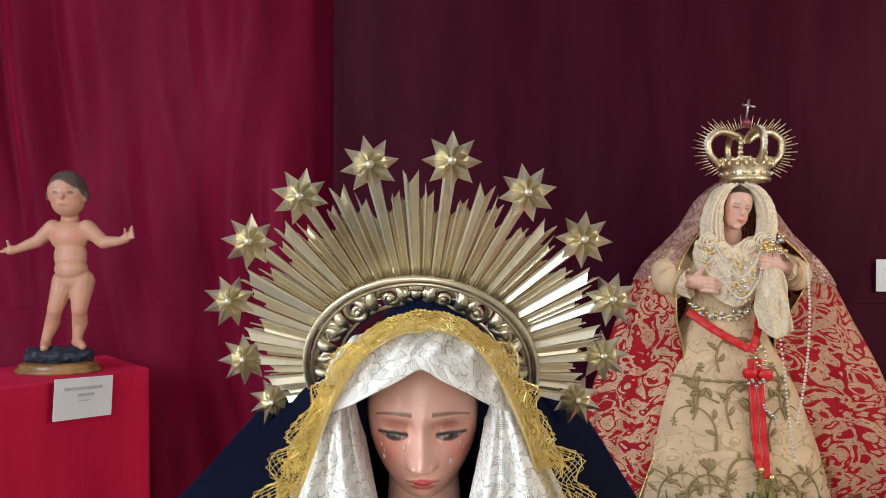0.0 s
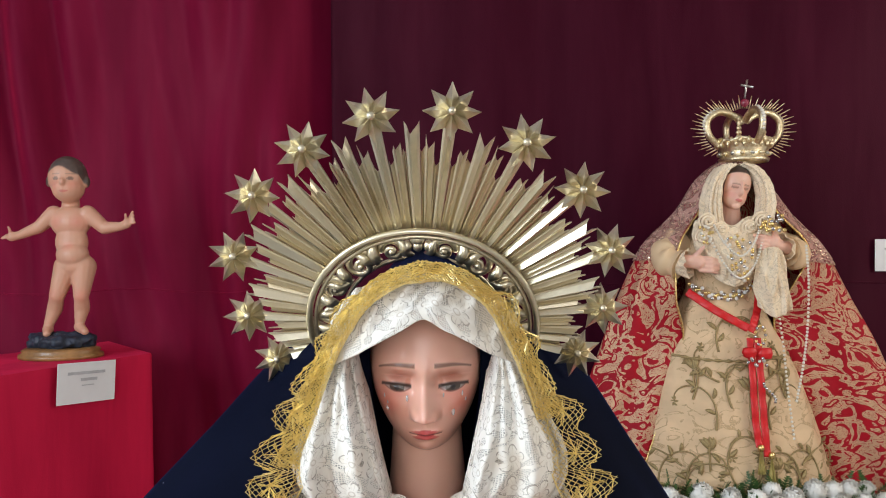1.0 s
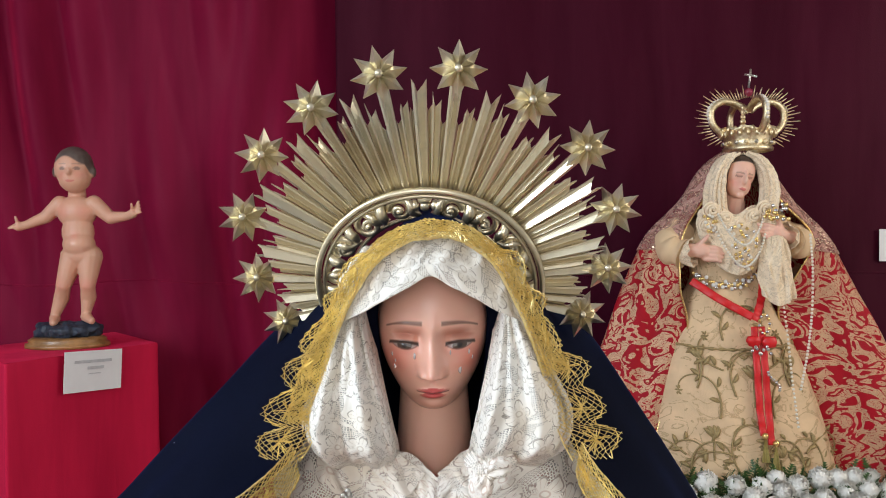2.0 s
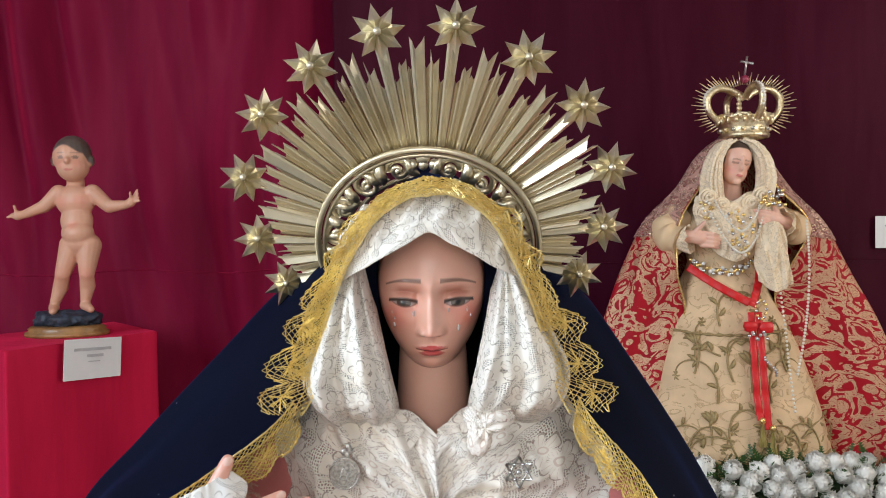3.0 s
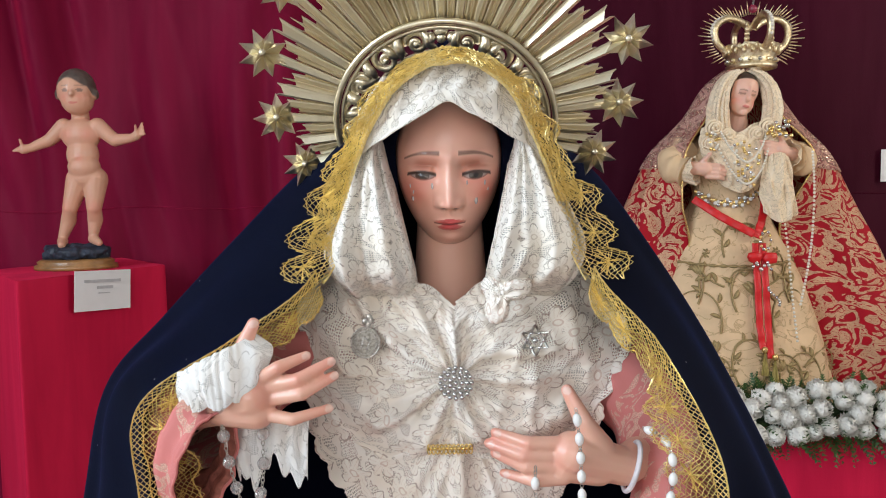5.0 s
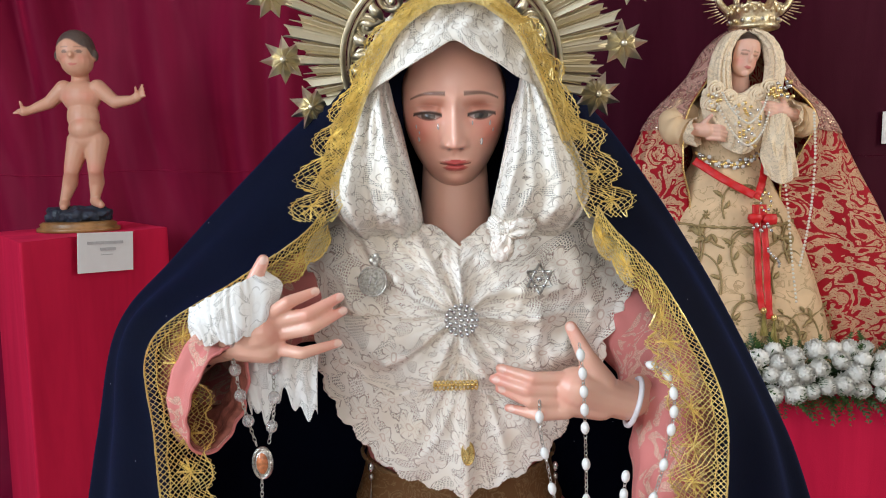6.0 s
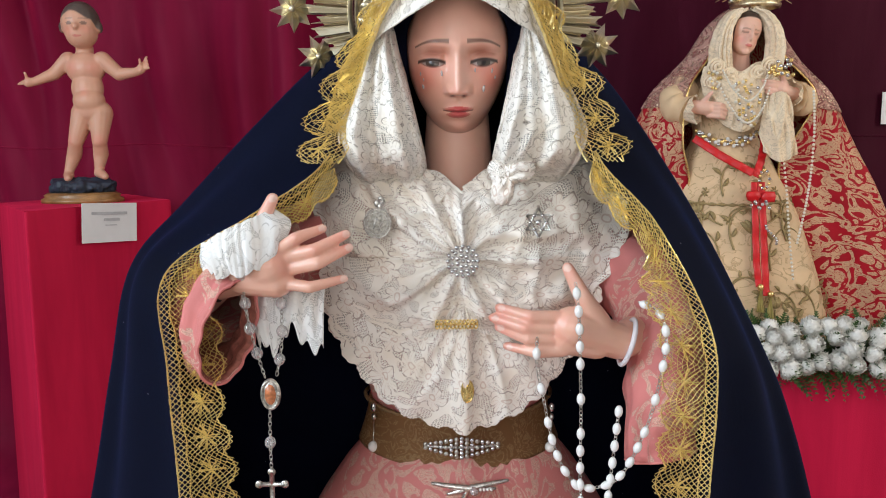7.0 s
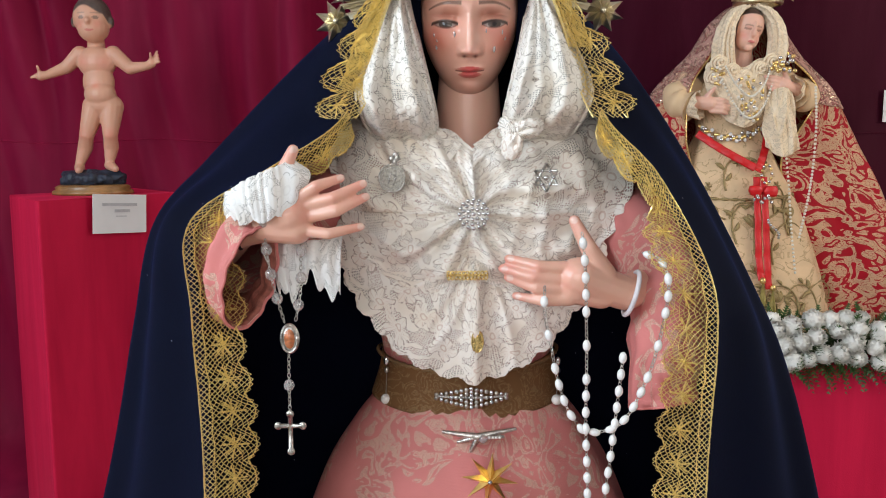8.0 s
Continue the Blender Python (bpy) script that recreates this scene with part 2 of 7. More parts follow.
def uvgrid(g):
    nv, nu = g.shape[:2]
    return np.meshgrid(np.linspace(0, 1, nu), np.linspace(0, 1, nv))


def ripple(seed, u, v, waves, along=1.0):
    """Soft irregular folds that run along v: about so many over u."""
    rg = np.random.RandomState(seed)
    h = np.zeros_like(u)
    for k in range(5):
        f = waves * rg.uniform(0.6, 1.7)
        h += rg.uniform(0.4, 1.0) * np.sin(2 * np.pi * (f * u + along * rg.uniform(-0.5, 0.5) * v * (1 + u) + rg.rand()) + 1.2 * np.sin(2 * np.pi * (along * v * rg.uniform(0.3, 0.9) + rg.rand())))
    return h / 3.0


def crease(a, b, seed, sharp=1.0):
    """Sharp-edged random folds over two coordinates, 0 to 1."""
    f = np.vectorize(lambda p, q: noise.noise(Vector((p, q, seed * 3.7))))
    return (1 - np.clip(np.abs(f(a, b)) * 2.2, 0, 1)) ** sharp


def mesh_of(name, verts, faces, mats, smooth=True, uv=None, fmat=None):
    me = bpy.data.meshes.new(name)
    me.from_pydata([tuple(v) for v in verts], [], [tuple(int(i) for i in f) for f in faces])
    for m in (mats if isinstance(mats, (list, tuple)) else [mats]):
        me.materials.append(m)
    if uv is not None:
        lay = me.uv_layers.new(name="UVMap")
        idx = np.empty(len(me.loops), np.int32)
        me.loops.foreach_get("vertex_index", idx)
        lay.data.foreach_set("uv", np.asarray(uv, np.float32)[idx].ravel())
    if fmat is not None:
        me.polygons.foreach_set("material_index", np.asarray(fmat, np.int32))
    me.polygons.foreach_set("use_smooth", [smooth] * len(me.polygons))
    me.update()
    return me


def grid_faces(nv, nu, close=False):
    f = []
    for j in range(nv - 1):
        for i in range(nu - 1 + bool(close)):
            a, b = j * nu + i, j * nu + (i + 1) % nu
            f.append((a, b, b + nu, a + nu))
    return f


def put(name, me, parent=None, label=""):
    ob = new(name, me)
    ob.parent = parent
    return tagged(ob, label)


def thing(name, at, label, category, group="", kind=""):
    ob = new(name)
    ob.empty_display_size = 0.02
    ob.location = at
    bpy.context.view_layer.update()
    return tagged(ob, label, category, group, kind)


def under(ob, parent):
    """Parents ob, built in world places, under a thing."""
    ob.parent = parent
    ob.matrix_parent_inverse = Matrix.Translation(-parent.location) if parent.parent is None else (Matrix.Translation(-parent.location) if parent.type == "EMPTY" else Matrix())
    return ob


def part(name, verts, faces, mat, parent, label="", smooth=True, uv=None, fmat=None):
    return under(tagged(new(name, mesh_of(name, verts, faces, mat, smooth, uv, fmat)), label), parent)


def cloth(name, g, mat, parent=None, label="", thick=0.0014, close=False, smooth=True):
    """A fabric from a grid, with its lengths as texture places."""
    nv, nu = g.shape[:2]
    du = np.linalg.norm(np.diff(g, axis=1), axis=2).mean(0)
    dv = np.linalg.norm(np.diff(g, axis=0), axis=2).mean(1)
    U, V = np.meshgrid(np.concatenate([[0], np.cumsum(du)]), np.concatenate([[0], np.cumsum(dv)]))
    uv = np.stack([U.ravel(), V.ravel()], 1)
    me = mesh_of(name, g.reshape(-1, 3), grid_faces(nv, nu, close), mat, smooth, uv)
    ob = tagged(new(name, me), label)
    if thick:
        s = ob.modifiers.new("thickness", "SOLIDIFY")
        s.thickness, s.offset = thick, 0.0
    return under(ob, parent) if parent else ob


def bm_mesh(name, bm, mats, smooth=False):
    me = bpy.data.meshes.new(name)
    bm.to_mesh(me)
    bm.free()
    for m in (mats if isinstance(mats, (list, tuple)) else [mats]):
        me.materials.append(m)
    me.polygons.foreach_set("use_smooth", [smooth] * len(me.polygons))
    return me


def box(name, lo, hi, mat, bevel=0.0, parent=None, label="", m=None):
    bm = bmesh.new()
    bmesh.ops.create_cube(bm, size=1)
    lo, hi = Vector(lo), Vector(hi)
    for v in bm.verts:
        v.co = Vector([(lo[k] + hi[k]) / 2 + v.co[k] * (hi[k] - lo[k]) for k in range(3)])
    if bevel:
        bmesh.ops.bevel(bm, geom=bm.edges[:], offset=bevel, segments=3, affect="EDGES", profile=0.6)
    if m:
        bm.transform(m)
    ob = tagged(new(name, bm_mesh(name, bm, mat, bool(bevel))), label)
    return under(ob, parent) if parent else ob


def tube_data(pts, r, seg=8, caps=True):
    """Vertices and faces of a round rod along pts; r a number or one a point."""
    p = np.asarray(pts, float)
    n = len(p)
    r = np.broadcast_to(np.asarray(r, float), (n,))
    t = np.gradient(p, axis=0)
    t /= np.linalg.norm(t, axis=1, keepdims=True) + 1e-12
    ref = np.array([0.31, 0.9, 0.2])
    a = np.cross(t, ref)
    a /= np.linalg.norm(a, axis=1, keepdims=True) + 1e-12
    b = np.cross(t, a)
    ang = np.linspace(0, 2 * np.pi, seg, endpoint=False)
    v = p[:, None] + r[:, None, None] * (np.cos(ang)[None, :, None] * a[:, None] + np.sin(ang)[None, :, None] * b[:, None])
    f = grid_faces(n, seg, True)
    if caps:
        f += [tuple(range(seg)), tuple(range((n - 1) * seg, n * seg))[::-1]]
    return v.reshape(-1, 3), f


def join_data(pieces):
    V, F, k = [], [], 0
    for v, f in pieces:
        V.append(np.asarray(v))
        F += [tuple(i + k for i in q) for q in f]
        k += len(v)
    return np.concatenate(V), F


def lathe_data(profile, seg=24):
    """Turned form: profile of (radius, height)."""
    p = np.asarray(profile, float)
    a = np.linspace(0, 2 * np.pi, seg, endpoint=False)
    v = np.stack([p[:, :1] * np.cos(a), p[:, :1] * np.sin(a), np.repeat(p[:, 1:], seg, 1)], 2)
    return v.reshape(-1, 3), grid_faces(len(p), seg, True) + [tuple(range(seg))[::-1], tuple(range((len(p) - 1) * seg, len(p) * seg))]


def ball_data(c, r, seg=12, rings=8, m=None):
    """A rounded lump with radii r at c, turned by the matrix m."""
    r = np.broadcast_to(np.asarray(r, float), (3,))
    th = np.linspace(0.02, np.pi - 0.02, rings)
    a = np.linspace(0, 2 * np.pi, seg, endpoint=False)
    v = np.stack([np.sin(th)[:, None] * np.cos(a), np.sin(th)[:, None] * np.sin(a), np.repeat(np.cos(th)[:, None], seg, 1)], 2).reshape(-1, 3) * r
    if m is not None:
        v = v @ np.array(m.to_3x3()).T
    return v + np.asarray(c), [q[::-1] for q in grid_faces(rings, seg, True)] + [tuple(range(seg)), tuple(range((rings - 1) * seg, rings * seg))[::-1]]


def limb(a, b, ra, rb, seg=14):
    """A tapered limb with round ends."""
    a, b = np.asarray(a, float), np.asarray(b, float)
    d = (b - a) / (np.linalg.norm(b - a) + 1e-9)
    th = np.linspace(0.05, np.pi / 2, 5)
    pts = [a - d * ra * math.cos(t) for t in th] + [b + d * rb * math.cos(t) for t in th[::-1]]
    rad = [ra * math.sin(t) for t in th] + [rb * math.sin(t) for t in th[::-1]]
    return tube_data(pts, rad, seg)


def carve(pieces, voxel, smooth=4):
    """One closed smooth body out of overlapping lumps: vertices and faces."""
    v, f = join_data(pieces)
    me = mesh_of("rough", v, f, [])
    ob = new("rough", me)
    r = ob.modifiers.new("r", "REMESH")
    r.mode, r.voxel_size = "VOXEL", voxel
    s = ob.modifiers.new("s", "SMOOTH")
    s.factor, s.iterations = 0.5, smooth
    bpy.context.view_layer.update()
    res = ob.evaluated_get(bpy.context.evaluated_depsgraph_get()).to_mesh()
    V = np.empty(len(res.vertices) * 3)
    res.vertices.foreach_get("co", V)
    F = [tuple(p.vertices) for p in res.polygons]
    bpy.data.objects.remove(ob)
    return V.reshape(-1, 3), F


def paint(me, colours):
    lay = me.color_attributes.new("paint", "FLOAT_COLOR", "POINT")
    c = np.concatenate([np.clip(colours, 0, 1), np.ones((len(colours), 1))], 1).astype(np.float32)
    lay.data.foreach_set("color", c.ravel())


def blend(c, mask, colour):
    m = np.clip(mask, 0, 1)[:, None]
    return c * (1 - m) + np.asarray(colour) * m


def bell(a, b, ca, cb, sa, sb):
    return np.exp(-((a - ca) / sa) ** 2 - ((b - cb) / sb) ** 2)


# ---- the room ----
BACK_Y = 2.90
tagged(box("floor", (-3.2, -3.6, -0.1), (3.2, 3.1, 0), M_FLOOR), "pale worn stone floor of the exhibition room", "floor", kind="structure")
tagged(box("ceiling", (-3.2, -3.6, 3.2), (3.2, 3.1, 3.3), M_WALL), "plain white plaster ceiling above the exhibition", "ceiling", kind="structure")
tagged(box("wall_north", (-3.2, BACK_Y, 0), (3.2, BACK_Y + 0.2, 3.2), M_WALL), "white plaster wall behind the crimson curtains", "wall", kind="structure")


def holed_wall(name, label, pieces):
    bm = bmesh.new()
    for lo, hi in pieces:
        made = bmesh.ops.create_cube(bm, size=1)["verts"]
        for v in made:
            v.co = Vector([(lo[k] + hi[k]) / 2 + v.co[k] * (hi[k] - lo[k]) for k in range(3)])
    return tagged(new(name, bm_mesh(name, bm, M_WALL)), label, "wall", kind="structure")


holed_wall("wall_west", "white plaster wall with a tall window opening", [
    ((-3.2, -3.6, 0), (-3.0, -2.1, 3.2)), ((-3.2, 0.1, 0), (-3.0, BACK_Y, 3.2)),
    ((-3.2, -2.1, 0), (-3.0, 0.1, 1.25)), ((-3.2, -2.1, 3.05), (-3.0, 0.1, 3.2))])
holed_wall("wall_east", "white plaster side wall with a window opening", [
    ((3.0, -3.6, 0), (3.2, 0.05, 3.2)), ((3.0, 1.35, 0), (3.2, BACK_Y, 3.2)),
    ((3.0, 0.05, 0), (3.2, 1.35, 1.2)), ((3.0, 0.05, 2.8), (3.2, 1.35, 3.2))])
holed_wall("wall_south", "white plaster wall with a wide doorway", [
    ((-3.0, -3.6, 0), (-1.5, -3.4, 3.2)), ((0.8, -3.6, 0), (3.0, -3.4, 3.2)), ((-1.5, -3.6, 2.9), (0.8, -3.4, 3.2))])


# ---- crimson curtains on the back wall ----
def curtain(label, x0, x1, y, seed, waves, depth, lean, mat, tuck):
    nu, nv = 260, 60
    u, v = np.meshgrid(np.linspace(0, 1, nu), np.linspace(0, 1, nv))
    x = x0 + (x1 - x0) * u + lean * (v - 0.5) * np.sin(np.pi * u)
    z = 3.15 - 3.13 * v
    h = ripple(seed, u, v, waves, 0.35) * depth * (0.55 + 0.45 * np.sin(np.pi * (0.15 + 0.7 * v)))
    h += 0.75 * depth * np.abs(ripple(seed + 7, u, v, waves * 1.6, 1.4)) ** 1.5
    g = np.stack([x, y - h, z], 2)
    g[:, :, 1] -= 0.45 * np.exp(-z / 0.07)
    g[:, :, 1] += tuck * np.exp(-(1 - u) / 0.03)
    ob = cloth("velvet_curtain", g, mat, thick=0.003)
    zs = 1.17 + 0.006 * np.sin(np.arange(nu) * 0.11)
    line = np.array([[np.interp(-zz, -g[:, k, 2], g[:, k, c]) for c in range(3)] for k, zz in enumerate(zs)])
    v_, f_ = tube_data(line - np.array((0, 0.0015, 0)), 0.0026, 6)
    part("seam", v_, f_, mat, ob, "raised seam across the cloth")
    return tagged(ob, label, "curtain", "crimson curtains on the back wall")


curtain("crimson velour curtain in long soft folds with a seam", -3.0, -0.33, 2.72, 3, 4.6, 0.12, 0.55, M_CURTAIN, 0.10)
# the weaker light on this side is painted in by the darker cloth colour
curtain("crimson velour curtain hanging almost flat, coloured darker for shade, with a seam", -0.36, 3.0, 2.74, 11, 3, 0.022, 0.2, M_CURTAIN_SHADED, 0.0)


# ---- the plinths ----
def draped_plinth(label, corners, h, seed):
    """A box covered by a red cloth that falls in slight folds to the floor; corners anticlockwise from above."""
    c = np.array(corners, float)
    mid = c.mean(0)
    ob = thing("plinth", (mid[0], mid[1], 0), label, "plinth", "cloth-covered plinths")
    n = 48
    loop = np.concatenate([c[k] + (c[(k + 1) % 4] - c[k]) * (np.arange(n) / n)[:, None] for k in range(4)]) - mid
    u = np.linspace(0, 1, len(loop), endpoint=False)
    rows = [np.c_[mid + loop * 0.992, np.full(len(loop), h)]]
    for v in np.linspace(0, 1, 26):
        k = 1 + ripple(seed, u, np.full_like(u, v), 9, 0.4) * 0.014 * v ** 0.6 + 0.012 * v
        rows.append(np.c_[mid + loop * k[:, None], np.full(len(loop), h - 0.005 - (h - 0.007) * v)])
    g = np.array(rows)
    part("cloth_skirt", g.reshape(-1, 3), [q[::-1] for q in grid_faces(len(g), len(loop), True)], M_PLINTH, ob)
    s, t = np.meshgrid(np.linspace(0.003, 0.997, 30), np.linspace(0.003, 0.997, 30))
    s, t = s[..., None], t[..., None]
    top = (c[0] * (1 - s) + c[1] * s) * (1 - t) + (c[3] * (1 - s) + c[2] * s) * t
    top = np.concatenate([top, h + 0.0006 * np.sin(top[..., :1] * 40) * np.sin(top[..., 1:] * 33)], 2)
    part("cloth_top", top.reshape(-1, 3), grid_faces(30, 30), M_PLINTH, ob)
    return ob


def name_card(label, m, w, h, lines):
    ob = thing("name_card", m.translation, label, "card", "name cards")
    mm = np.array(m)

    def slab(name, x0, x1, z0, z1, y0, y1, mat, lab=""):
        c = np.array([(x, y, z) for x in (x0, x1) for y in (y0, y1) for z in (z0, z1)])
        c[:, 1] += 0.012 * (c[:, 0] / w) ** 2
        f = [(0, 1, 3, 2), (4, 6, 7, 5), (0, 4, 5, 1), (2, 3, 7, 6), (0, 2, 6, 4), (1, 5, 7, 3)]
        part(name, c @ mm[:3, :3].T + mm[:3, 3], f, mat, ob, lab, False)

    slab("card", -w / 2, w / 2, -h / 2, h / 2, -0.0006, 0.0006, M_CARD)
    for x0, x1, z, t in lines:
        slab("line_of_writing", x0 * w, x1 * w, (z - t) * h, (z + t) * h, -0.0022, -0.0010, M_INK, "grey line of small print")
    return ob


PED_TOP = 1.016
draped_plinth("tall plinth covered with crimson cloth under the child figure", [(-1.05, 1.96), (-0.823, 2.354), (-1.063, 2.655), (-1.29, 2.29)], PED_TOP, 5)
draped_plinth("broad plinth covered with crimson cloth under the crowned statue", [(0.30, 2.20), (1.86, 2.20), (1.86, 2.68), (0.30, 2.68)], 0.55, 8)
draped_plinth("low plinth covered with crimson cloth under the veiled statue", [(-0.50, 0.35), (0.46, 0.35), (0.46, 0.97), (-0.50, 0.97)], 0.60, 9)


# ---- child figure ----
def child_statue(label):
    X, Y = -1.045, 2.29

    def p(dx, z, dy=0.0):
        return (X + dx, Y + dy, z)
    L = [
        ball_data(p(0.022, 1.507), (0.051, 0.054, 0.058), 20, 14), ball_data(p(0.028, 1.477, -0.012), (0.043, 0.041, 0.040), 16, 12),
        ball_data(p(-0.030, 1.496), (0.008, 0.012, 0.016)), ball_data(p(0.074, 1.494), (0.008, 0.012, 0.016)), ball_data(p(0.030, 1.492, -0.053), (0.008, 0.010, 0.010)),
        limb(p(0.024, 1.465, 0.01), p(0.024, 1.41, 0.012), 0.022, 0.025),
        ball_data(p(0.028, 1.385), (0.055, 0.036, 0.045), 18, 12), ball_data(p(0.031, 1.330, -0.002), (0.044, 0.034, 0.050), 18, 12),
        ball_data(p(0.037, 1.296, -0.012), (0.044, 0.036, 0.036), 18, 12), ball_data(p(0.038, 1.268, 0.0), (0.056, 0.038, 0.033), 18, 12),
        limb(p(-0.018, 1.408), p(-0.058, 1.372), 0.023, 0.018), limb(p(-0.058, 1.372), p(-0.103, 1.350, -0.02), 0.018, 0.012),
        limb(p(0.075, 1.408), p(0.120, 1.368), 0.023, 0.018), limb(p(0.120, 1.368), p(0.175, 1.372, -0.02), 0.018, 0.012),
        limb(p(0.015, 1.262), p(-0.006, 1.185, -0.014), 0.034, 0.021), limb(p(-0.006, 1.185, -0.014), p(-0.020, 1.150, 0.004), 0.019, 0.021), limb(p(-0.020, 1.150, 0.004), p(-0.038, 1.100), 0.021, 0.0125),
        limb(p(0.062, 1.262), p(0.060, 1.185, -0.014), 0.034, 0.021), limb(p(0.060, 1.185, -0.014), p(0.054, 1.150, 0.004), 0.019, 0.021), limb(p(0.054, 1.150, 0.004), p(0.048, 1.105), 0.021, 0.0125),
        limb(p(-0.038, 1.092), p(-0.026, 1.084, -0.035), 0.015, 0.010), limb(p(0.048, 1.098), p(0.076, 1.088, -0.03), 0.015, 0.010),
    ]
    for s, w, e in ((-1, p(-0.103, 1.350, -0.02), p(-0.120, 1.346, -0.027)), (1, p(0.175, 1.372, -0.02), p(0.190, 1.378, -0.026))):
        L.append(limb(w, e, 0.0115, 0.013))
        for k in range(4):
            up = (0.005 + 0.010 * k) * (1 if s > 0 else 0.35)
            L.append(limb(e, (e[0] + s * (0.024 - 0.003 * k), e[1] - 0.006 + 0.004 * k, e[2] + up - (0.006 if s < 0 else 0.002)), 0.0055, 0.004, 8))
        L.append(limb(e, (e[0] + s * 0.002, e[1] - 0.012, e[2] + 0.026), 0.0055, 0.004, 8))
    v, f = carve(L, 0.0030, 3)
    me = mesh_of("child_statue", v, f, M_SATIN)
    col = np.tile((0.63, 0.325, 0.215), (len(v), 1))
    x, y, z = v[:, 0] - X, v[:, 1] - Y, v[:, 2]
    front = np.clip(-y / 0.02, 0, 1)
    for cx, cz, s in ((0.006, 1.484, 0.014), (0.052, 1.484, 0.014), (0.0, 1.385, 0.02), (0.056, 1.385, 0.02), (0.036, 1.318, 0.012), (-0.02, 1.19, 0.022), (0.065, 1.185, 0.02)):
        col = blend(col, 0.45 * bell(x, z, cx, cz, s, s) * front, (0.72, 0.22, 0.16))
    hairline = 1.521 + 0.012 * np.cos((x - 0.018) * 60) - 0.060 * np.clip((y + 0.03) / 0.05, 0, 1)
    col = blend(col, np.clip((z - hairline) / 0.004, 0, 1), (0.07, 0.052, 0.045))
    for cx in (0.011, 0.048):
        col = blend(col, front * (bell(x, z, cx, 1.514, 0.011, 0.0022) > 0.4) * 0.45, (0.12, 0.07, 0.05))
        col = blend(col, front * (bell(x, z, cx, 1.501, 0.008, 0.0050) > 0.4) * 0.80, (0.16, 0.10, 0.08))
    col = blend(col, front * (bell(x, z, 0.031, 1.468, 0.012, 0.0035) > 0.4) * 0.8, (0.55, 0.12, 0.10))
    paint(me, col)
    return tagged(new("child_statue", me), label, "statue")


def statue_base(label, at, r):
    ob = thing("statue_base", at, label, "base")
    v, f = lathe_data([(r, 0), (r, 0.006), (r * 0.99, 0.010), (r * 0.90, 0.014), (r * 0.93, 0.020), (r * 0.84, 0.026), (r * 0.80, 0.027)], 40)
    part("wooden_disc", v * (1, 0.8, 1) + np.array(at), f, plain("gilded_wood", (0.30, 0.15, 0.05), 0.4, coat=0.3, vary=0.35, scale=25), ob, "turned brown wooden disc with a gilt rim")
    v, f = carve([ball_data((at[0] + dx, at[1] + dy, at[2] + 0.042), (rx, ry, 0.026), 16, 10) for dx, dy, rx, ry in
                  ((-0.035, 0, 0.05, 0.045), (0.03, 0.005, 0.055, 0.045), (0.0, -0.01, 0.06, 0.05), (0.06, 0.01, 0.03, 0.035), (-0.06, 0, 0.03, 0.03))], 0.004, 2)
    n = np.array([noise.noise(Vector(q) * 45) + 0.5 * noise.noise(Vector(q) * 110) for q in v])
    c = v.mean(0)
    v = v + (v - c) / np.linalg.norm(v - c, axis=1, keepdims=True) * n[:, None] * 0.010
    v[:, 2] = np.maximum(v[:, 2], at[2] + 0.0262)
    part("rock", v, f, plain("dark_blue_rock", (0.022, 0.030, 0.050), 0.55, vary=0.6, scale=40, bump=0.4), ob, "rough dark blue painted rock")
    return ob


statue_base("turned wooden stand with a dark painted rock on it", (-1.048, 2.29, PED_TOP + 0.001), 0.112)
child_statue("small polychrome carved child figure with spread arms on a rock")
name_card("white card with small print hanging on the plinth cloth", pose(-0.916, 2.147, 0.970, 0, 3.5, 60), 0.172, 0.104,
          [(-0.34, 0.30, 0.24, 0.035), (-0.12, 0.16, 0.08, 0.035), (-0.1, 0.1, -0.06, 0.012)])
name_card("white name card pinned to the crimson curtain", pose(1.475, 2.715, 1.264, 0, 0.5, 0), 0.148, 0.104, [(-0.3, 0.3, 0.2, 0.03), (-0.2, 0.2, 0.05, 0.03)])


# ---- metal halo with rays and stars ----
H_O = np.array((-0.0150, 0.5790, 1.2690))
H_R = np.array((0.9985, -0.054, 0.0))
H_U = np.array((-0.0294, -0.5442, 0.8384))
H_N = np.cross(H_R, H_U)


def hw(a, b, c):
    """Halo plane to world."""
    a, b, c = (np.asarray(k, float)[..., None] for k in (a, b, c))
    return H_O + a * H_R + b * H_U + c * H_N


def ray_data(ang, r0, r1, w0, w1, notch, skew, lift, roll=0.0):
    """One pressed ray: a roof with a flat lip on either side and a swallow-tailed end."""
    d, s = np.array((math.sin(ang), math.cos(ang))), np.array((math.cos(ang), -math.sin(ang)))
    pts = []
    for r, w, tails in ((r0, w0, None), (r1, w1, (skew, 0.45 * notch, notch, 0.45 * notch, 0.0))):
        for k, (side, high) in enumerate(((-1, 0.0), (-0.62, 0.05), (roll, 0.54), (0.62, 0.05), (1, 0.0))):
            q = d * (r - (tails[k] if tails else 0)) + s * side * w / 2
            pts.append(hw(q[0], q[1], lift + high * w))
    back = [p - H_N * 0.0012 for p in pts]
    f = [(k, k + 1, k + 6, k + 5) for k in range(4)] + [(k + 15, k + 16, k + 11, k + 10) for k in range(4)]
    f += [(k + 5, k + 6, k + 16, k + 15) for k in range(4)] + [(k + 10, k + 11, k + 1, k) for k in range(4)] + [(0, 5, 15, 10), (4, 14, 19, 9)]
    return np.array(pts + back), f


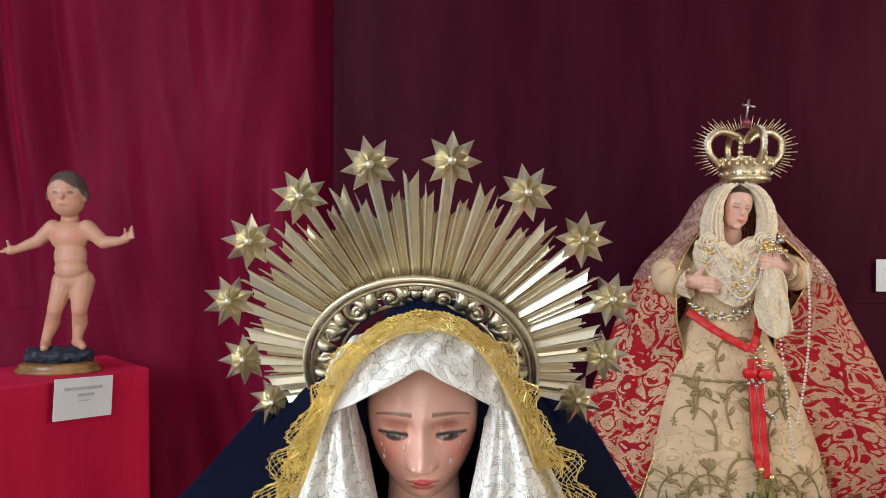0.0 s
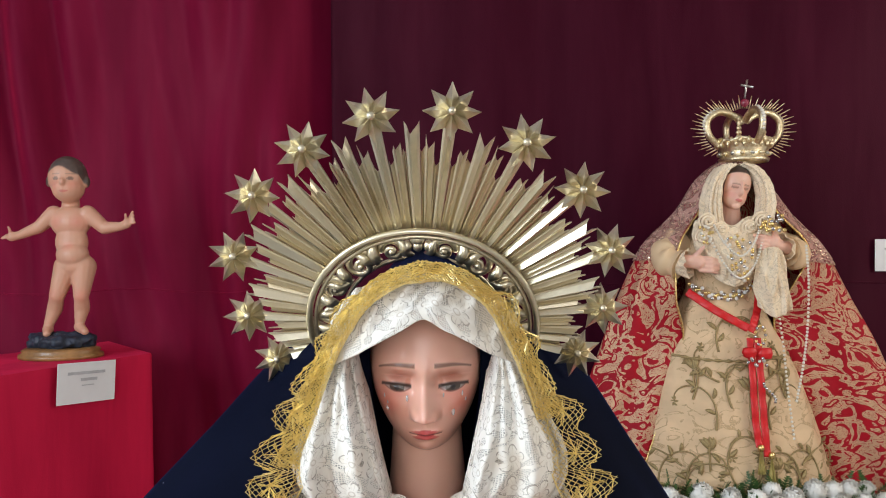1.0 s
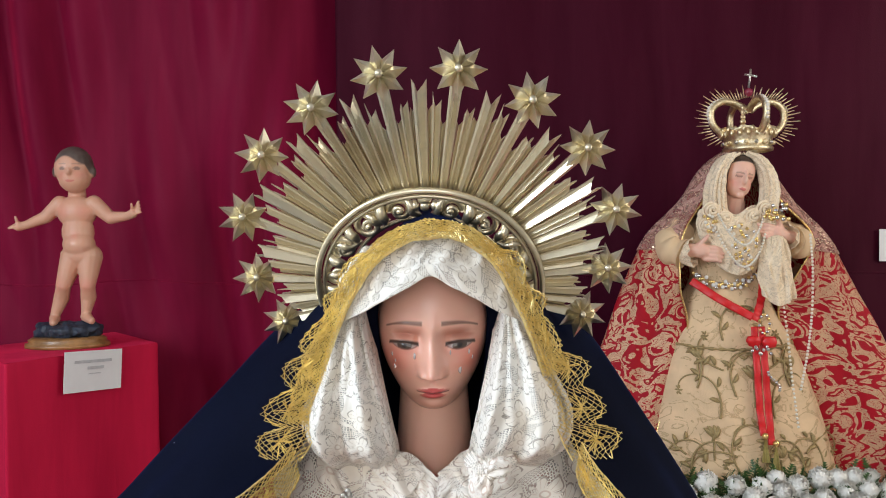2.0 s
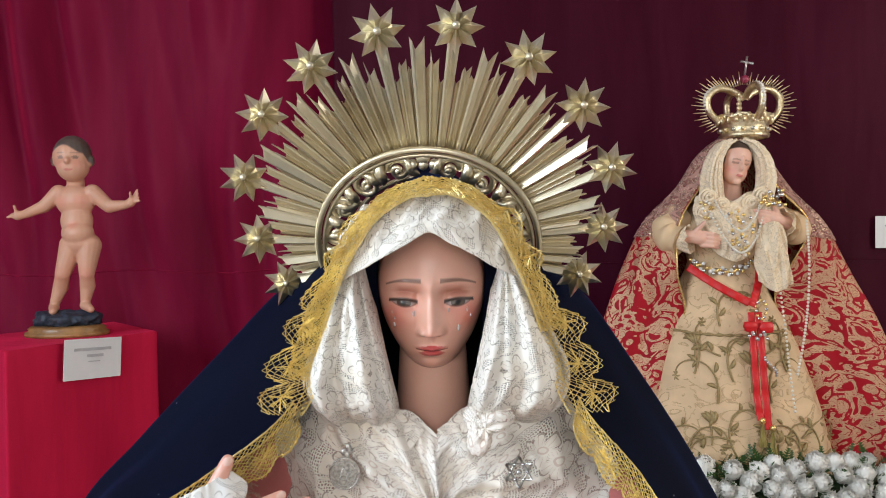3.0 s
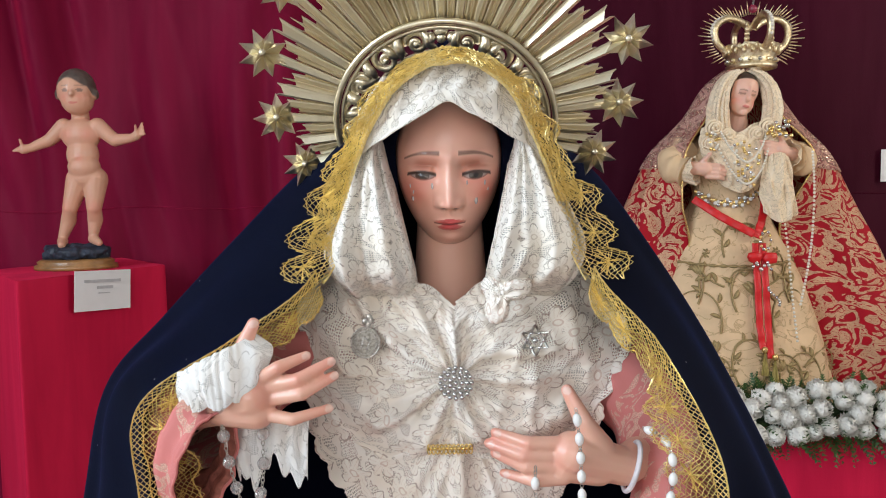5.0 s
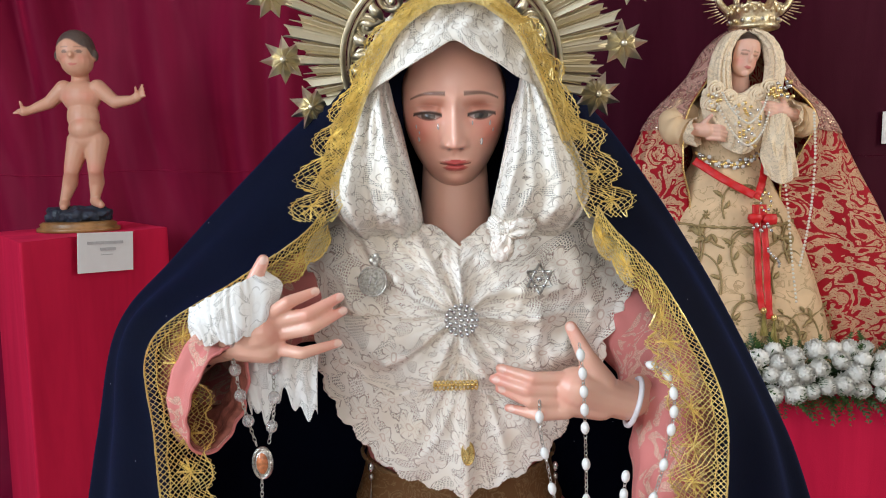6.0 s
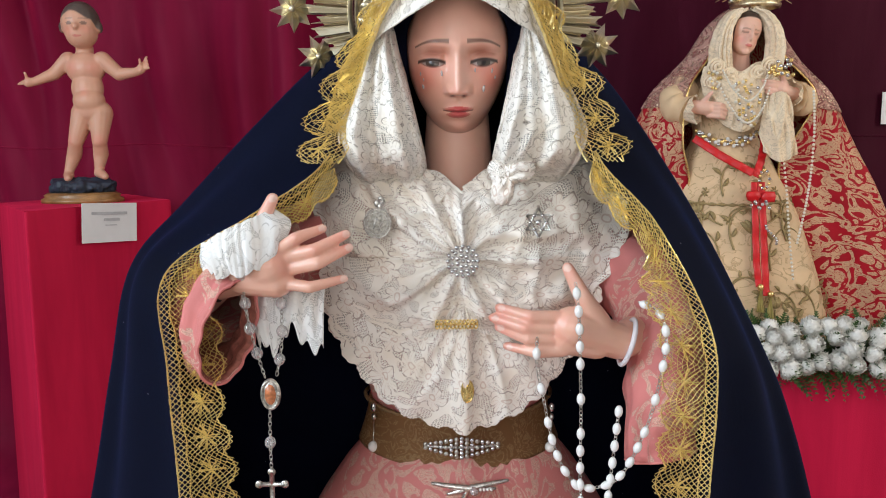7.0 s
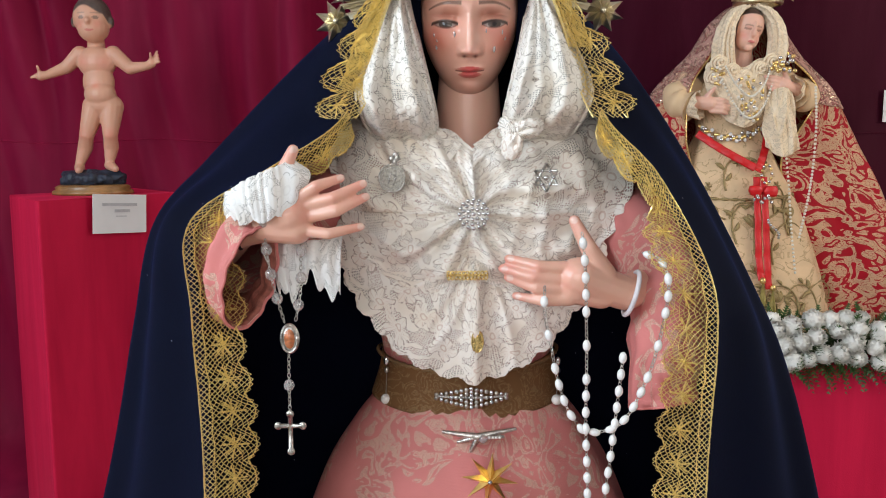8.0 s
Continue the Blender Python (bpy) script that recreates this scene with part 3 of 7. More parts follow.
def star_data(a, b, c, r, turn):
    """Eight pressed points, each a ridge that swells in the middle, with deep valleys between."""
    o = hw(a, b, c)
    pts = [o + np.array((0, -0.0015, 0))]
    for k in range(16):
        t = turn + k * math.pi / 8
        q = r if k % 2 == 0 else r * 0.57
        pts.append(o + np.array((q * math.sin(t), -0.0012 if k % 2 == 0 else 0.0034, q * math.cos(t))))
    for k in range(8):
        t = turn + k * math.pi / 4
        pts.append(o + np.array((0.36 * r * math.sin(t), -0.0046, 0.36 * r * math.cos(t))))
    pts.append(o + np.array((0, 0.005, 0)))
    f = []
    for k in range(8):
        tip, ridge, va, vb = 1 + 2 * k, 17 + k, 1 + (2 * k - 1) % 16, 2 + 2 * k
        f += [(0, va, ridge), (va, tip, ridge), (tip, vb, ridge), (vb, 0, ridge)]
    f += [(25, 1 + (k + 1) % 16, 1 + k) for k in range(16)]
    return np.array(pts), f


# the stars: degrees from the top and distance from the middle
STARS = [(-106.5, 0.1116), (-86.3, 0.1221), (-64.9, 0.1364), (-44.7, 0.1466), (-26.2, 0.1519), (-8.4, 0.1589), (8.9, 0.1615), (26.6, 0.1547), (44.7, 0.1483), (64.3, 0.1387), (83.8, 0.1233), (104.0, 0.1107)]


def halo(label):
    ob = thing("halo", H_O, label, "halo")
    full = STARS
    rg = random.Random(4)
    for a, r in full:
        t = radians(a)
        v, f = ray_data(t, 0.077, r - 0.010, 0.0046, 0.0078, 0.003, 0.0, 0.0030, rg.uniform(-0.15, 0.15))
        part("ray", v, f, M_HALO, ob, smooth=False)
        R = 0.0178
        v, f = star_data(r * math.sin(t), r * math.cos(t), 0.003, R, t + rg.uniform(-0.15, 0.15))
        st = part("star", v, f, M_HALO, ob, "faceted eight-pointed gilt star", smooth=False)
        v, f = ball_data(hw(r * math.sin(t), r * math.cos(t), 0.003) + np.array((0, -0.0030, 0)), 0.0027, 12, 8)
        part("boss", v, f, M_HALO, st)
    for (a0, q0), (a1, q1) in zip(full[:-1], full[1:]):
        rr = (q0 + q1) / 2 - 0.006
        reach = rr - 0.077
        for f_, k, w, notch, up in ((0.13, 0.66, 0.62, 0.0030, 0.0), (0.25, 0.82, 0.66, 0.0035, 0.0010), (0.375, 0.74, 0.56, 0.0030, -0.0006), (0.5, 1.0, 1.02, 0.0065, 0.0026), (0.625, 0.74, 0.56, 0.0030, -0.0006), (0.75, 0.82, 0.66, 0.0035, 0.0010), (0.87, 0.66, 0.62, 0.0030, 0.0)):
            ang = radians(a0 + (a1 - a0) * f_)
            r1 = 0.077 + reach * (k + rg.uniform(-0.02, 0.02))
            skew = 0.0 if f_ == 0.5 else 0.0055 * (1 if f_ < 0.5 else -1)
            pitch = radians(a1 - a0) / 5.6
            v, f = ray_data(ang, 0.077, r1, 0.077 * pitch * (1.25 if f_ == 0.5 else 1.0), r1 * pitch * w * 1.12, notch, skew, up, rg.uniform(-0.25, 0.25))
            part("ray", v, f, M_HALO, ob, smooth=False)
    for name, r, t, c in (("outer_rim", 0.0785, 0.0023, 0.0068), ("inner_rim", 0.0740, 0.0015, 0.0060)):
        ang = np.radians(np.linspace(-118, 118, 90))
        v, f = tube_data(hw(r * np.sin(ang), r * np.cos(ang), np.full(90, c)), t, 10)
        part(name, v, f, M_HALO, ob)
    ang = np.radians(np.linspace(-112, 112, 80))
    v, f = tube_data(hw(0.0555 * np.sin(ang), 0.0555 * np.cos(ang), np.full(80, 0.001)), 0.0016, 8)
    part("head_band", v, f, M_HALO, ob)

    def scroll(a, flip, size, r):
        t = np.linspace(0, 1, 40)
        ph = 3.1 * np.pi * t
        rad = size * (1 - 0.84 * t)
        x = rad * np.cos(ph) * flip
        y = rad * np.sin(ph)
        ca, sa = math.cos(radians(a)), math.sin(radians(a))
        X, Yy = r * sa + x * ca + y * sa, r * ca - x * sa + y * ca
        return tube_data(hw(X, Yy, 0.002 + 0.005 * t), 0.0030 * (1 - 0.45 * t), 10)

    for s in (-1, 1):
        for a, size, flip, r in ((15, 0.0080, 1, 0.0650), (37, 0.0105, -1, 0.0640), (60, 0.0085, 1, 0.0655), (80, 0.0095, -1, 0.0645), (100, 0.0080, 1, 0.065)):
            v, f = scroll(s * a, s * flip, size, r)
            sc = part("scroll", v, f, M_HALO, ob, "gilt leaf scroll")
            q = (r * math.sin(radians(s * a)), r * math.cos(radians(s * a)))
            part("eye", *ball_data(hw(q[0], q[1], 0.0065), 0.0026, 10, 8), M_HALO, sc)
        for a0, a1, r0, r1, fat in ((3, 13, 0.0575, 0.0740, 0.0026), (22, 30, 0.0745, 0.0570, 0.0034), (24, 40, 0.0590, 0.0745, 0.0028), (45, 53, 0.0740, 0.0590, 0.0034), (50, 66, 0.0580, 0.0745, 0.0026), (67, 74, 0.0745, 0.0580, 0.0034), (72, 88, 0.0580, 0.0740, 0.0026), (88, 94, 0.0745, 0.058, 0.0030)):
            t = np.linspace(0, 1, 16)
            aa = np.radians(s * (a0 + (a1 - a0) * (t + 0.16 * np.sin(2 * np.pi * t))))
            rr = r0 + (r1 - r0) * t
            v, f = tube_data(hw(rr * np.sin(aa), rr * np.cos(aa), 0.0018 + 0.0045 * np.sin(np.pi * t)), 0.0006 + fat * np.sin(np.pi * t ** 0.8) ** 0.8, 8)
            part("leaf", v, f, M_HALO, ob)
    v, f = join_data([ball_data(hw(dx, 0.0665, 0.005), (0.0035, 0.003, 0.004), 12, 8) for dx in (-0.007, 0, 0.007)] + [ball_data(hw(0, 0.071, 0.004), (0.005, 0.003, 0.004), 12, 8)])
    part("crest", v, f, M_HALO, ob)
    return ob


halo("aged gilt silver halo of rays with twelve stars")


# ---- veiled statue: carved head and palms in one piece ----
HX, HEAD_AT, NOD = -0.0135, (-0.0135, 0.5830, 1.2390), 10.0


def veiled_statue(label):
    nu, nv = 330, 300
    az = np.linspace(-1, 1, nu)
    az = np.pi * (0.62 * az + 0.38 * az ** 3)
    el = np.linspace(-1, 1, nv)
    el = 0.5 * np.pi * 0.995 * (0.75 * el + 0.25 * el ** 3)
    A, E = np.meshgrid(az, el)
    x, y, z = np.sin(A) * np.cos(E), -np.cos(A) * np.cos(E), np.sin(E)
    sq = np.sign(x) * np.abs(x) ** 0.92
    low = np.clip(-z, 0, 1)
    full = 1 / np.maximum(np.cos(E), 0.15) ** (0.34 * (z < 0))
    taper = 1 - 0.36 * low ** 1.8
    a, b, c = 0.0390 * sq * taper * full, np.where(z < 0, 0.0630, 0.0555) * z + 0.004, 0.0470 * y * (1 - 0.16 * low ** 2) * np.where(y < 0, full, 1)
    a, b, c = (k.ravel() * 1000 for k in (a, b, c))
    fr = np.clip(-c / 14, 0, 1)
    s = np.abs(a)
    d = np.zeros_like(a)
    ridge = np.clip((6 - b) / 30, 0, 1)
    d += (3.0 + 11.0 * ridge ** 1.25) * np.exp(-(np.abs(a) / (4.0 + 3.2 * ridge)) ** 2.3) * (1 / (1 + np.exp((-24.2 - b) * 1.5))) * (1 / (1 + np.exp((b - 13) * 0.35)))
    d += 5.4 * bell(s, b, 7.0, -21.2, 2.6, 3.2)
    d -= 1.2 * bell(s, b, 11.0, -20.5, 1.7, 4.0)
    d -= 2.2 * bell(s, b, 3.6, -25.6, 1.8, 1.2)
    d += 1.6 * bell(s, b, 0, -20, 4.2, 3.8)
    d -= 7.6 * bell(s, b, 16.0, 2.0, 9.8, 6.4)
    d -= 3.4 * bell(s, b, 8.8, 1.5, 3.0, 5.0)
    d += 6.0 * bell(s, b, 18.5, -0.8, 7.4, 4.9)
    d += 2.4 * bell(s, b, 17, 12.5, 12, 4.0)
    d -= 1.3 * np.exp(-((b - 4.6 + 0.012 * (s - 18) ** 2) / 1.0) ** 2) * np.exp(-((s - 18.5) / 8.5) ** 2)
    d += 2.2 * bell(s, b, 24, -14, 9, 9)
    d += 2.3 * bell(s, b, 0, -38.5, 11, 5.5)
    lip = np.exp(-(s / 9.5) ** 4)
    d += 2.0 * lip * np.exp(-((b + 35.4 + 0.9 * np.exp(-(a / 2.0) ** 2)) / 1.7) ** 2) + 2.5 * lip * np.exp(-(s / 7) ** 2) * np.exp(-((b + 40.4) / 2.1) ** 2)
    d -= 1.6 * lip * np.exp(-((b + 37.7 - 0.008 * s ** 2) / 0.8) ** 2)
    d -= 1.6 * bell(s, b, 0, -45, 7, 2.4)
    d += 3.0 * bell(s, b, 0, -51.5, 8, 5)
    d -= 0.8 * bell(s, b, 0, -30, 1.6, 2.6)
    lid = 0.2 - 0.024 * (s - 18.5) ** 2
    d += 2.3 * (1 / (1 + np.exp((lid - b) * 2.4))) * np.exp(-((s - 18) / 9.0) ** 4) * np.exp(-(np.clip(b - 1.5, 0, 99) / 3.5) ** 2)
    c2 = c - d * fr
    V = np.stack([a, c2, b], 1) / 1000
    # colours
    col = np.tile((0.85, 0.46, 0.35), (len(a), 1))
    col = blend(col, fr * 0.72 * bell(s, b, 25, -14, 11, 11), (0.70, 0.17, 0.12))
    col = blend(col, fr * 0.80 * bell(s, b, 17.5, 5.2, 11, 4.2), (0.34, 0.09, 0.05))
    col = blend(col, fr * 0.40 * bell(s, b, 17, -6, 10, 4), (0.72, 0.22, 0.18))
    col = blend(col, fr * 0.35 * bell(s, b, 0, -22, 6, 4), (0.78, 0.28, 0.22))
    col = blend(col, fr * 0.30 * bell(s, b, 0, -52, 8, 6), (0.78, 0.28, 0.22))
    browz = 13.6 - 0.004 * (15 - s) ** 2 * (s < 15) - 0.022 * (s - 15) ** 2 * (s > 15)
    hair = 0.75 + 0.25 * np.sin(s * 5 + b * 3)
    col = blend(col, fr * hair * 1.05 * np.clip(1.6 - np.abs(b - browz) / (1.55 - 0.030 * s), 0, 1) * (s > 6.5) * (s < 31), (0.07, 0.030, 0.020))
    top = 0.2 - 0.024 * (s - 18.5) ** 2
    bot = -4.9 + 0.030 * (s - 18.0) ** 2
    ine = (b < top) & (b > bot) & (s > 9) & (s < 28.5)
    col = blend(col, fr * ine, (0.34, 0.26, 0.23))
    iris = ine & ((s - 18.3) ** 2 + (b + 2.2) ** 2 < 4.8 ** 2)
    col = blend(col, fr * iris, (0.040, 0.024, 0.014))
    col = blend(col, fr * (ine & ((s - 18.3) ** 2 + (b + 2.0) ** 2 < 1.8 ** 2)), (0.006, 0.005, 0.005))
    col = blend(col, fr * np.clip(1.7 - np.abs(b - top) / 1.0, 0, 1) * (s > 9) * (s < 29) * (top > -5), (0.030, 0.014, 0.010))
    col = blend(col, fr * 0.85 * np.clip(1.5 - np.abs(b - bot) / 0.45, 0, 1) * (s > 10) * (s < 27), (0.25, 0.08, 0.06))
    ul = lip * (np.abs(b + 35.8) < 2.2 - 0.012 * s ** 2)
    ll = lip * (np.abs(b + 40.0) < 2.9 - 0.032 * s ** 2)
    col = blend(col, fr * 0.90 * np.maximum(ul, ll) * (s < 11.5), (0.56, 0.035, 0.045))
    col = blend(col, fr * 0.85 * np.clip(1.3 - np.abs(b + 37.7 - 0.008 * s ** 2) / 0.55, 0, 1) * (s < 11), (0.16, 0.02, 0.02))
    col = blend(col, fr * 0.95 * bell(s, b, 4.2, -25.4, 1.9, 1.2), (0.12, 0.04, 0.03))
    col = blend(col, np.clip((b - 46) / 3, 0, 1), (0.03, 0.02, 0.015))
    m = np.array(pose(*HEAD_AT, NOD, 0, 0))
    V = V @ m[:3, :3].T + m[:3, 3]
    F = grid_faces(nv, nu)
    # neck, palms and arms
    sk = np.array((0.80, 0.45, 0.34))
    L = [limb((HX, 0.600, 1.195), (HX, 0.606, 1.12), 0.0245, 0.030, 60)]
    wl, kl = (-0.182, 0.505, 1.080), (-0.142, 0.487, 1.0915)
    L += [limb((-0.205, 0.54, 1.065), wl, 0.017, 0.0135), limb(wl, kl, 0.0135, 0.0150), limb((-0.16, 0.49, 1.084), (-0.138, 0.487, 1.082), 0.012, 0.0115)]
    for (x0, z0), (x1, z1), (x2, z2), r in (((-0.140, 1.100), (-0.122, 1.112), (-0.106, 1.117), 0.0050), ((-0.133, 1.098), (-0.110, 1.104), (-0.0905, 1.113), 0.0052),
                                            ((-0.131, 1.090), (-0.108, 1.095), (-0.0885, 1.104), 0.0050), ((-0.135, 1.081), (-0.114, 1.079), (-0.0925, 1.083), 0.0047)):
        L += [limb((x0, 0.486, z0), (x1, 0.478, z1), r, r * 0.88, 12), limb((x1, 0.478, z1), (x2, 0.488, z2), r * 0.88, r * 0.66, 12)]
    L += [limb((-0.165, 0.497, 1.094), (-0.150, 0.492, 1.116), 0.0095, 0.0062), limb((-0.150, 0.492, 1.116), (-0.140, 0.494, 1.137), 0.0062, 0.0042)]
    wr, kr = (0.104, 0.535, 1.026), (0.066, 0.521, 1.041)
    L += [limb((0.15, 0.59, 1.03), wr, 0.017, 0.0135), limb(wr, kr, 0.0135, 0.0150), limb((0.085, 0.528, 1.026), (0.060, 0.522, 1.031), 0.011, 0.0105)]
    for (x0, z0), (x1, z1), (x2, z2), r in (((0.060, 1.048), (0.036, 1.050), (0.0145, 1.0545), 0.0054), ((0.056, 1.040), (0.032, 1.042), (0.010, 1.047), 0.0056),
                                            ((0.056, 1.032), (0.034, 1.034), (0.014, 1.040), 0.0054), ((0.060, 1.024), (0.040, 1.024), (0.020, 1.026), 0.0050)):
        L += [limb((x0, 0.519, z0), (x1, 0.514, z1), r, r * 0.88, 12), limb((x1, 0.514, z1), (x2, 0.526, z2), r * 0.88, r * 0.64, 12)]
    L += [limb((0.086, 0.526, 1.042), (0.074, 0.520, 1.062), 0.010, 0.0066), limb((0.074, 0.520, 1.062), (0.0635, 0.524, 1.083), 0.0066, 0.0044)]
    v2, f2 = carve(L, 0.00115, 5)
    c2 = np.tile(sk, (len(v2), 1))
    tips = [(-0.106, 1.117), (-0.0905, 1.113), (-0.0885, 1.104), (-0.0925, 1.083), (0.0145, 1.0545), (0.010, 1.047), (0.014, 1.040), (0.020, 1.026), (-0.140, 1.137), (0.0635, 1.083)]
    for tx, tz in tips:
        c2 = blend(c2, 0.45 * bell(v2[:, 0], v2[:, 2], tx, tz, 0.010, 0.010), (0.80, 0.30, 0.24))
        off = -0.0008 if tx < 0.05 else 0.0008
        c2 = blend(c2, (bell(v2[:, 0], v2[:, 2], tx - off, tz + 0.0005, 0.0034, 0.0030) > 0.5) * (v2[:, 1] < 0.523) * 0.6, (0.86, 0.68, 0.60))
    for kx, kz in ((-0.136, 1.099), (-0.131, 1.090), (-0.122, 1.112), (-0.110, 1.104), (0.058, 1.048), (0.034, 1.050), (0.032, 1.042), (0.056, 1.036)):
        c2 = blend(c2, 0.35 * bell(v2[:, 0], v2[:, 2], kx, kz, 0.006, 0.006), (0.80, 0.27, 0.21))
    VV, FF = join_data([(V, F), (v2, f2)])
    # glass tears on the cheeks
    drops = []
    for ta, tb, r in ((-27, -10, 0.9), (-25.5, -19, 1.3), (-25, -14, 0.8), (-11.5, -9, 1.3), (24.5, -8, 1.1), (18.5, -20, 1.8), (27, -13, 0.9), (12, -7, 0.9)):
        k = np.argmin((a - ta) ** 2 + (b - tb) ** 2 + (c > 0) * 1e6)
        drops.append(ball_data(V[k], (r * 0.0007, r * 0.0006, r * 0.0018), 10, 8))
    nd = len(FF)
    vd, fd = join_data(drops)
    nV = len(VV)
    VV, FF = join_data([(VV, FF), (vd, fd)])
    glass = Nodes("tear_glass").out(Base_Color=(0.95, 0.95, 0.95), Roughness=0.04, Transmission_Weight=0.55, IOR=1.45, Coat_Weight=1.0)
    me = mesh_of("veiled_statue", VV, FF, [M_SKIN, glass], fmat=[0] * nd + [1] * len(fd))
    paint(me, np.concatenate([col, c2, np.ones((len(vd), 3))]))
    assert nV == len(col) + len(c2)
    return tagged(new("veiled_statue", me), label, "statue")


veiled_statue("polychrome carved statue with lowered eyes and glass tears")


# ---- garments of the veiled statue ----
def mantle_grid(left, right, top, back_x, nu_half, nv, seed, fold, sweep):
    """A hooded cloak: stations (edge, silhouette, back) down each side from the crown of the head."""
    cols = [s for s in left[::-1]] + [top] + right
    rows = []
    for k in range(4):
        row = []
        for e, s, bk in cols:
            e, s, bk = np.array(e), np.array(s), np.array(bk)
            mid = s * 0.55 + bk * 0.45 + np.array(((s[0] - back_x) * 0.16, 0.01, 0))
            row.append((e, s, mid, bk)[k])
        rows.append(row)
    g = net(rows, nu_half * 2 + 1, nv)
    u, v = uvgrid(g)
    n = normals(g)
    amp = fold * np.clip(np.abs(u - 0.5) * 2.6 - 0.35, 0, 1) * (0.25 + 0.75 * np.sin(np.pi * np.clip(v * 1.25, 0, 1)))
    return g + n * (amp * ripple(seed, v, np.abs(u - 0.5) * 2, sweep, 0.3))[:, :, None]


def lace_strip(name, A, B, cell, rows, w, mat, parent, label, seed, scallop=0.22, motif=0.16, lift=0.0012):
    """Bobbin lace between two edges: a net of twisted cords with denser motifs and a scalloped border."""
    rg = np.random.RandomState(seed)
    A, B = np.asarray(A, float), np.asarray(B, float)
    L = np.concatenate([[0], np.cumsum(np.linalg.norm(np.diff(A, axis=0), axis=1))])
    n = int(L[-1] / cell)

    def at(s, v):
        s = np.clip(s / n, 0, 1) * L[-1]
        a = np.stack([np.interp(s, L, A[:, k]) for k in range(3)], -1)
        b = np.stack([np.interp(s, L, B[:, k]) for k in range(3)], -1)
        reach = 1 - scallop * (1 - np.abs(np.sin(np.pi * s / (cell * period))) ** 0.7)
        vv = (np.asarray(v) / rows * reach)[..., None]
        return a + (b - a) * vv
    period = 6.0
    segs = []
    for i in range(n):
        for j in range(rows):
            segs += [(i, j, i + 1, j + 1, 1.0), (i + 1, j, i, j + 1, 1.0)]
        segs += [(i, 0, i + 1, 0, 2.0), (i, rows, i + 1, rows, 1.6), (i, rows * 0.22, i + 1, rows * 0.22, 1.3), (i, rows, i + 0.5, rows + 0.55, 1.0), (i + 0.5, rows + 0.55, i + 1, rows, 1.0)]
    for k in range(int(n / period)):
        c = (k + 0.5) * period
        for t in np.linspace(0, 2 * np.pi, 9)[:-1]:
            ex, ey = c + 2.3 * math.cos(t), rows * 0.60 + rows * 0.24 * math.sin(t)
            segs += [(c, rows * 0.60, ex, ey, 1.5), (c + 0.4 * math.cos(t + 0.4), rows * 0.6, ex + 0.3 * math.cos(t + 1.5), ey + rows * 0.05 * math.sin(t + 1.5), 1.2)]
    S = np.array(segs)
    S[:, [0, 2]] += rg.uniform(-0.12, 0.12, (len(S), 1))
    p, q = at(S[:, 0], S[:, 1]), at(S[:, 2], S[:, 3])
    d = q - p
    ln = np.linalg.norm(d, axis=1, keepdims=True) + 1e-9
    d /= ln
    nrm = np.cross(at(S[:, 0] + 0.4, S[:, 1]) - p, at(S[:, 0], S[:, 1] + 0.4) - p)
    nrm /= np.linalg.norm(nrm, axis=1, keepdims=True) + 1e-9
    nrm *= np.where(nrm[:, 1:2] > 0, -1, 1)
    side = np.cross(d, nrm)
    wid = (w * S[:, 4] * rg.uniform(0.8, 1.25, len(S)))[:, None]
    hgt = wid * 0.9
    off = nrm * (lift + rg.uniform(-0.0004, 0.0004, (len(S), 1)))
    p, q = p + off, q + off
    V = np.stack([p - side * wid / 2, p + side * wid / 2, p + nrm * hgt, q - side * wid / 2, q + side * wid / 2, q + nrm * hgt], 1).reshape(-1, 3)
    base = np.arange(len(S))[:, None] * 6
    F = np.concatenate([base + np.array(k) for k in ((0, 3, 5, 2), (2, 5, 4, 1), (0, 1, 4, 3))])
    return part(name, V, F, mat, parent, label, False)


BX = -0.015
TOP = ((-0.012, 0.527, 1.311), (-0.012, 0.585, 1.326), (-0.012, 0.640, 1.27))
LEFT = [
    ((-0.053, 0.534, 1.288), (-0.064, 0.610, 1.274), (-0.03, 0.650, 1.25)),
    ((-0.083, 0.546, 1.235), (-0.124, 0.632, 1.240), (-0.03, 0.670, 1.21)),
    ((-0.100, 0.538, 1.165), (-0.170, 0.600, 1.190), (-0.03, 0.690, 1.14)),
    ((-0.150, 0.505, 1.125), (-0.228, 0.592, 1.128), (-0.03, 0.710, 1.09)),
    ((-0.206, 0.488, 1.086), (-0.268, 0.580, 1.077), (-0.03, 0.730, 1.02)),
    ((-0.208, 0.492, 1.015), (-0.292, 0.590, 0.990), (-0.03, 0.750, 0.95)),
    ((-0.204, 0.492, 0.890), (-0.322, 0.600, 0.865), (-0.03, 0.780, 0.84)),
    ((-0.205, 0.480, 0.605), (-0.390, 0.600, 0.605), (-0.03, 0.820, 0.605)),
]
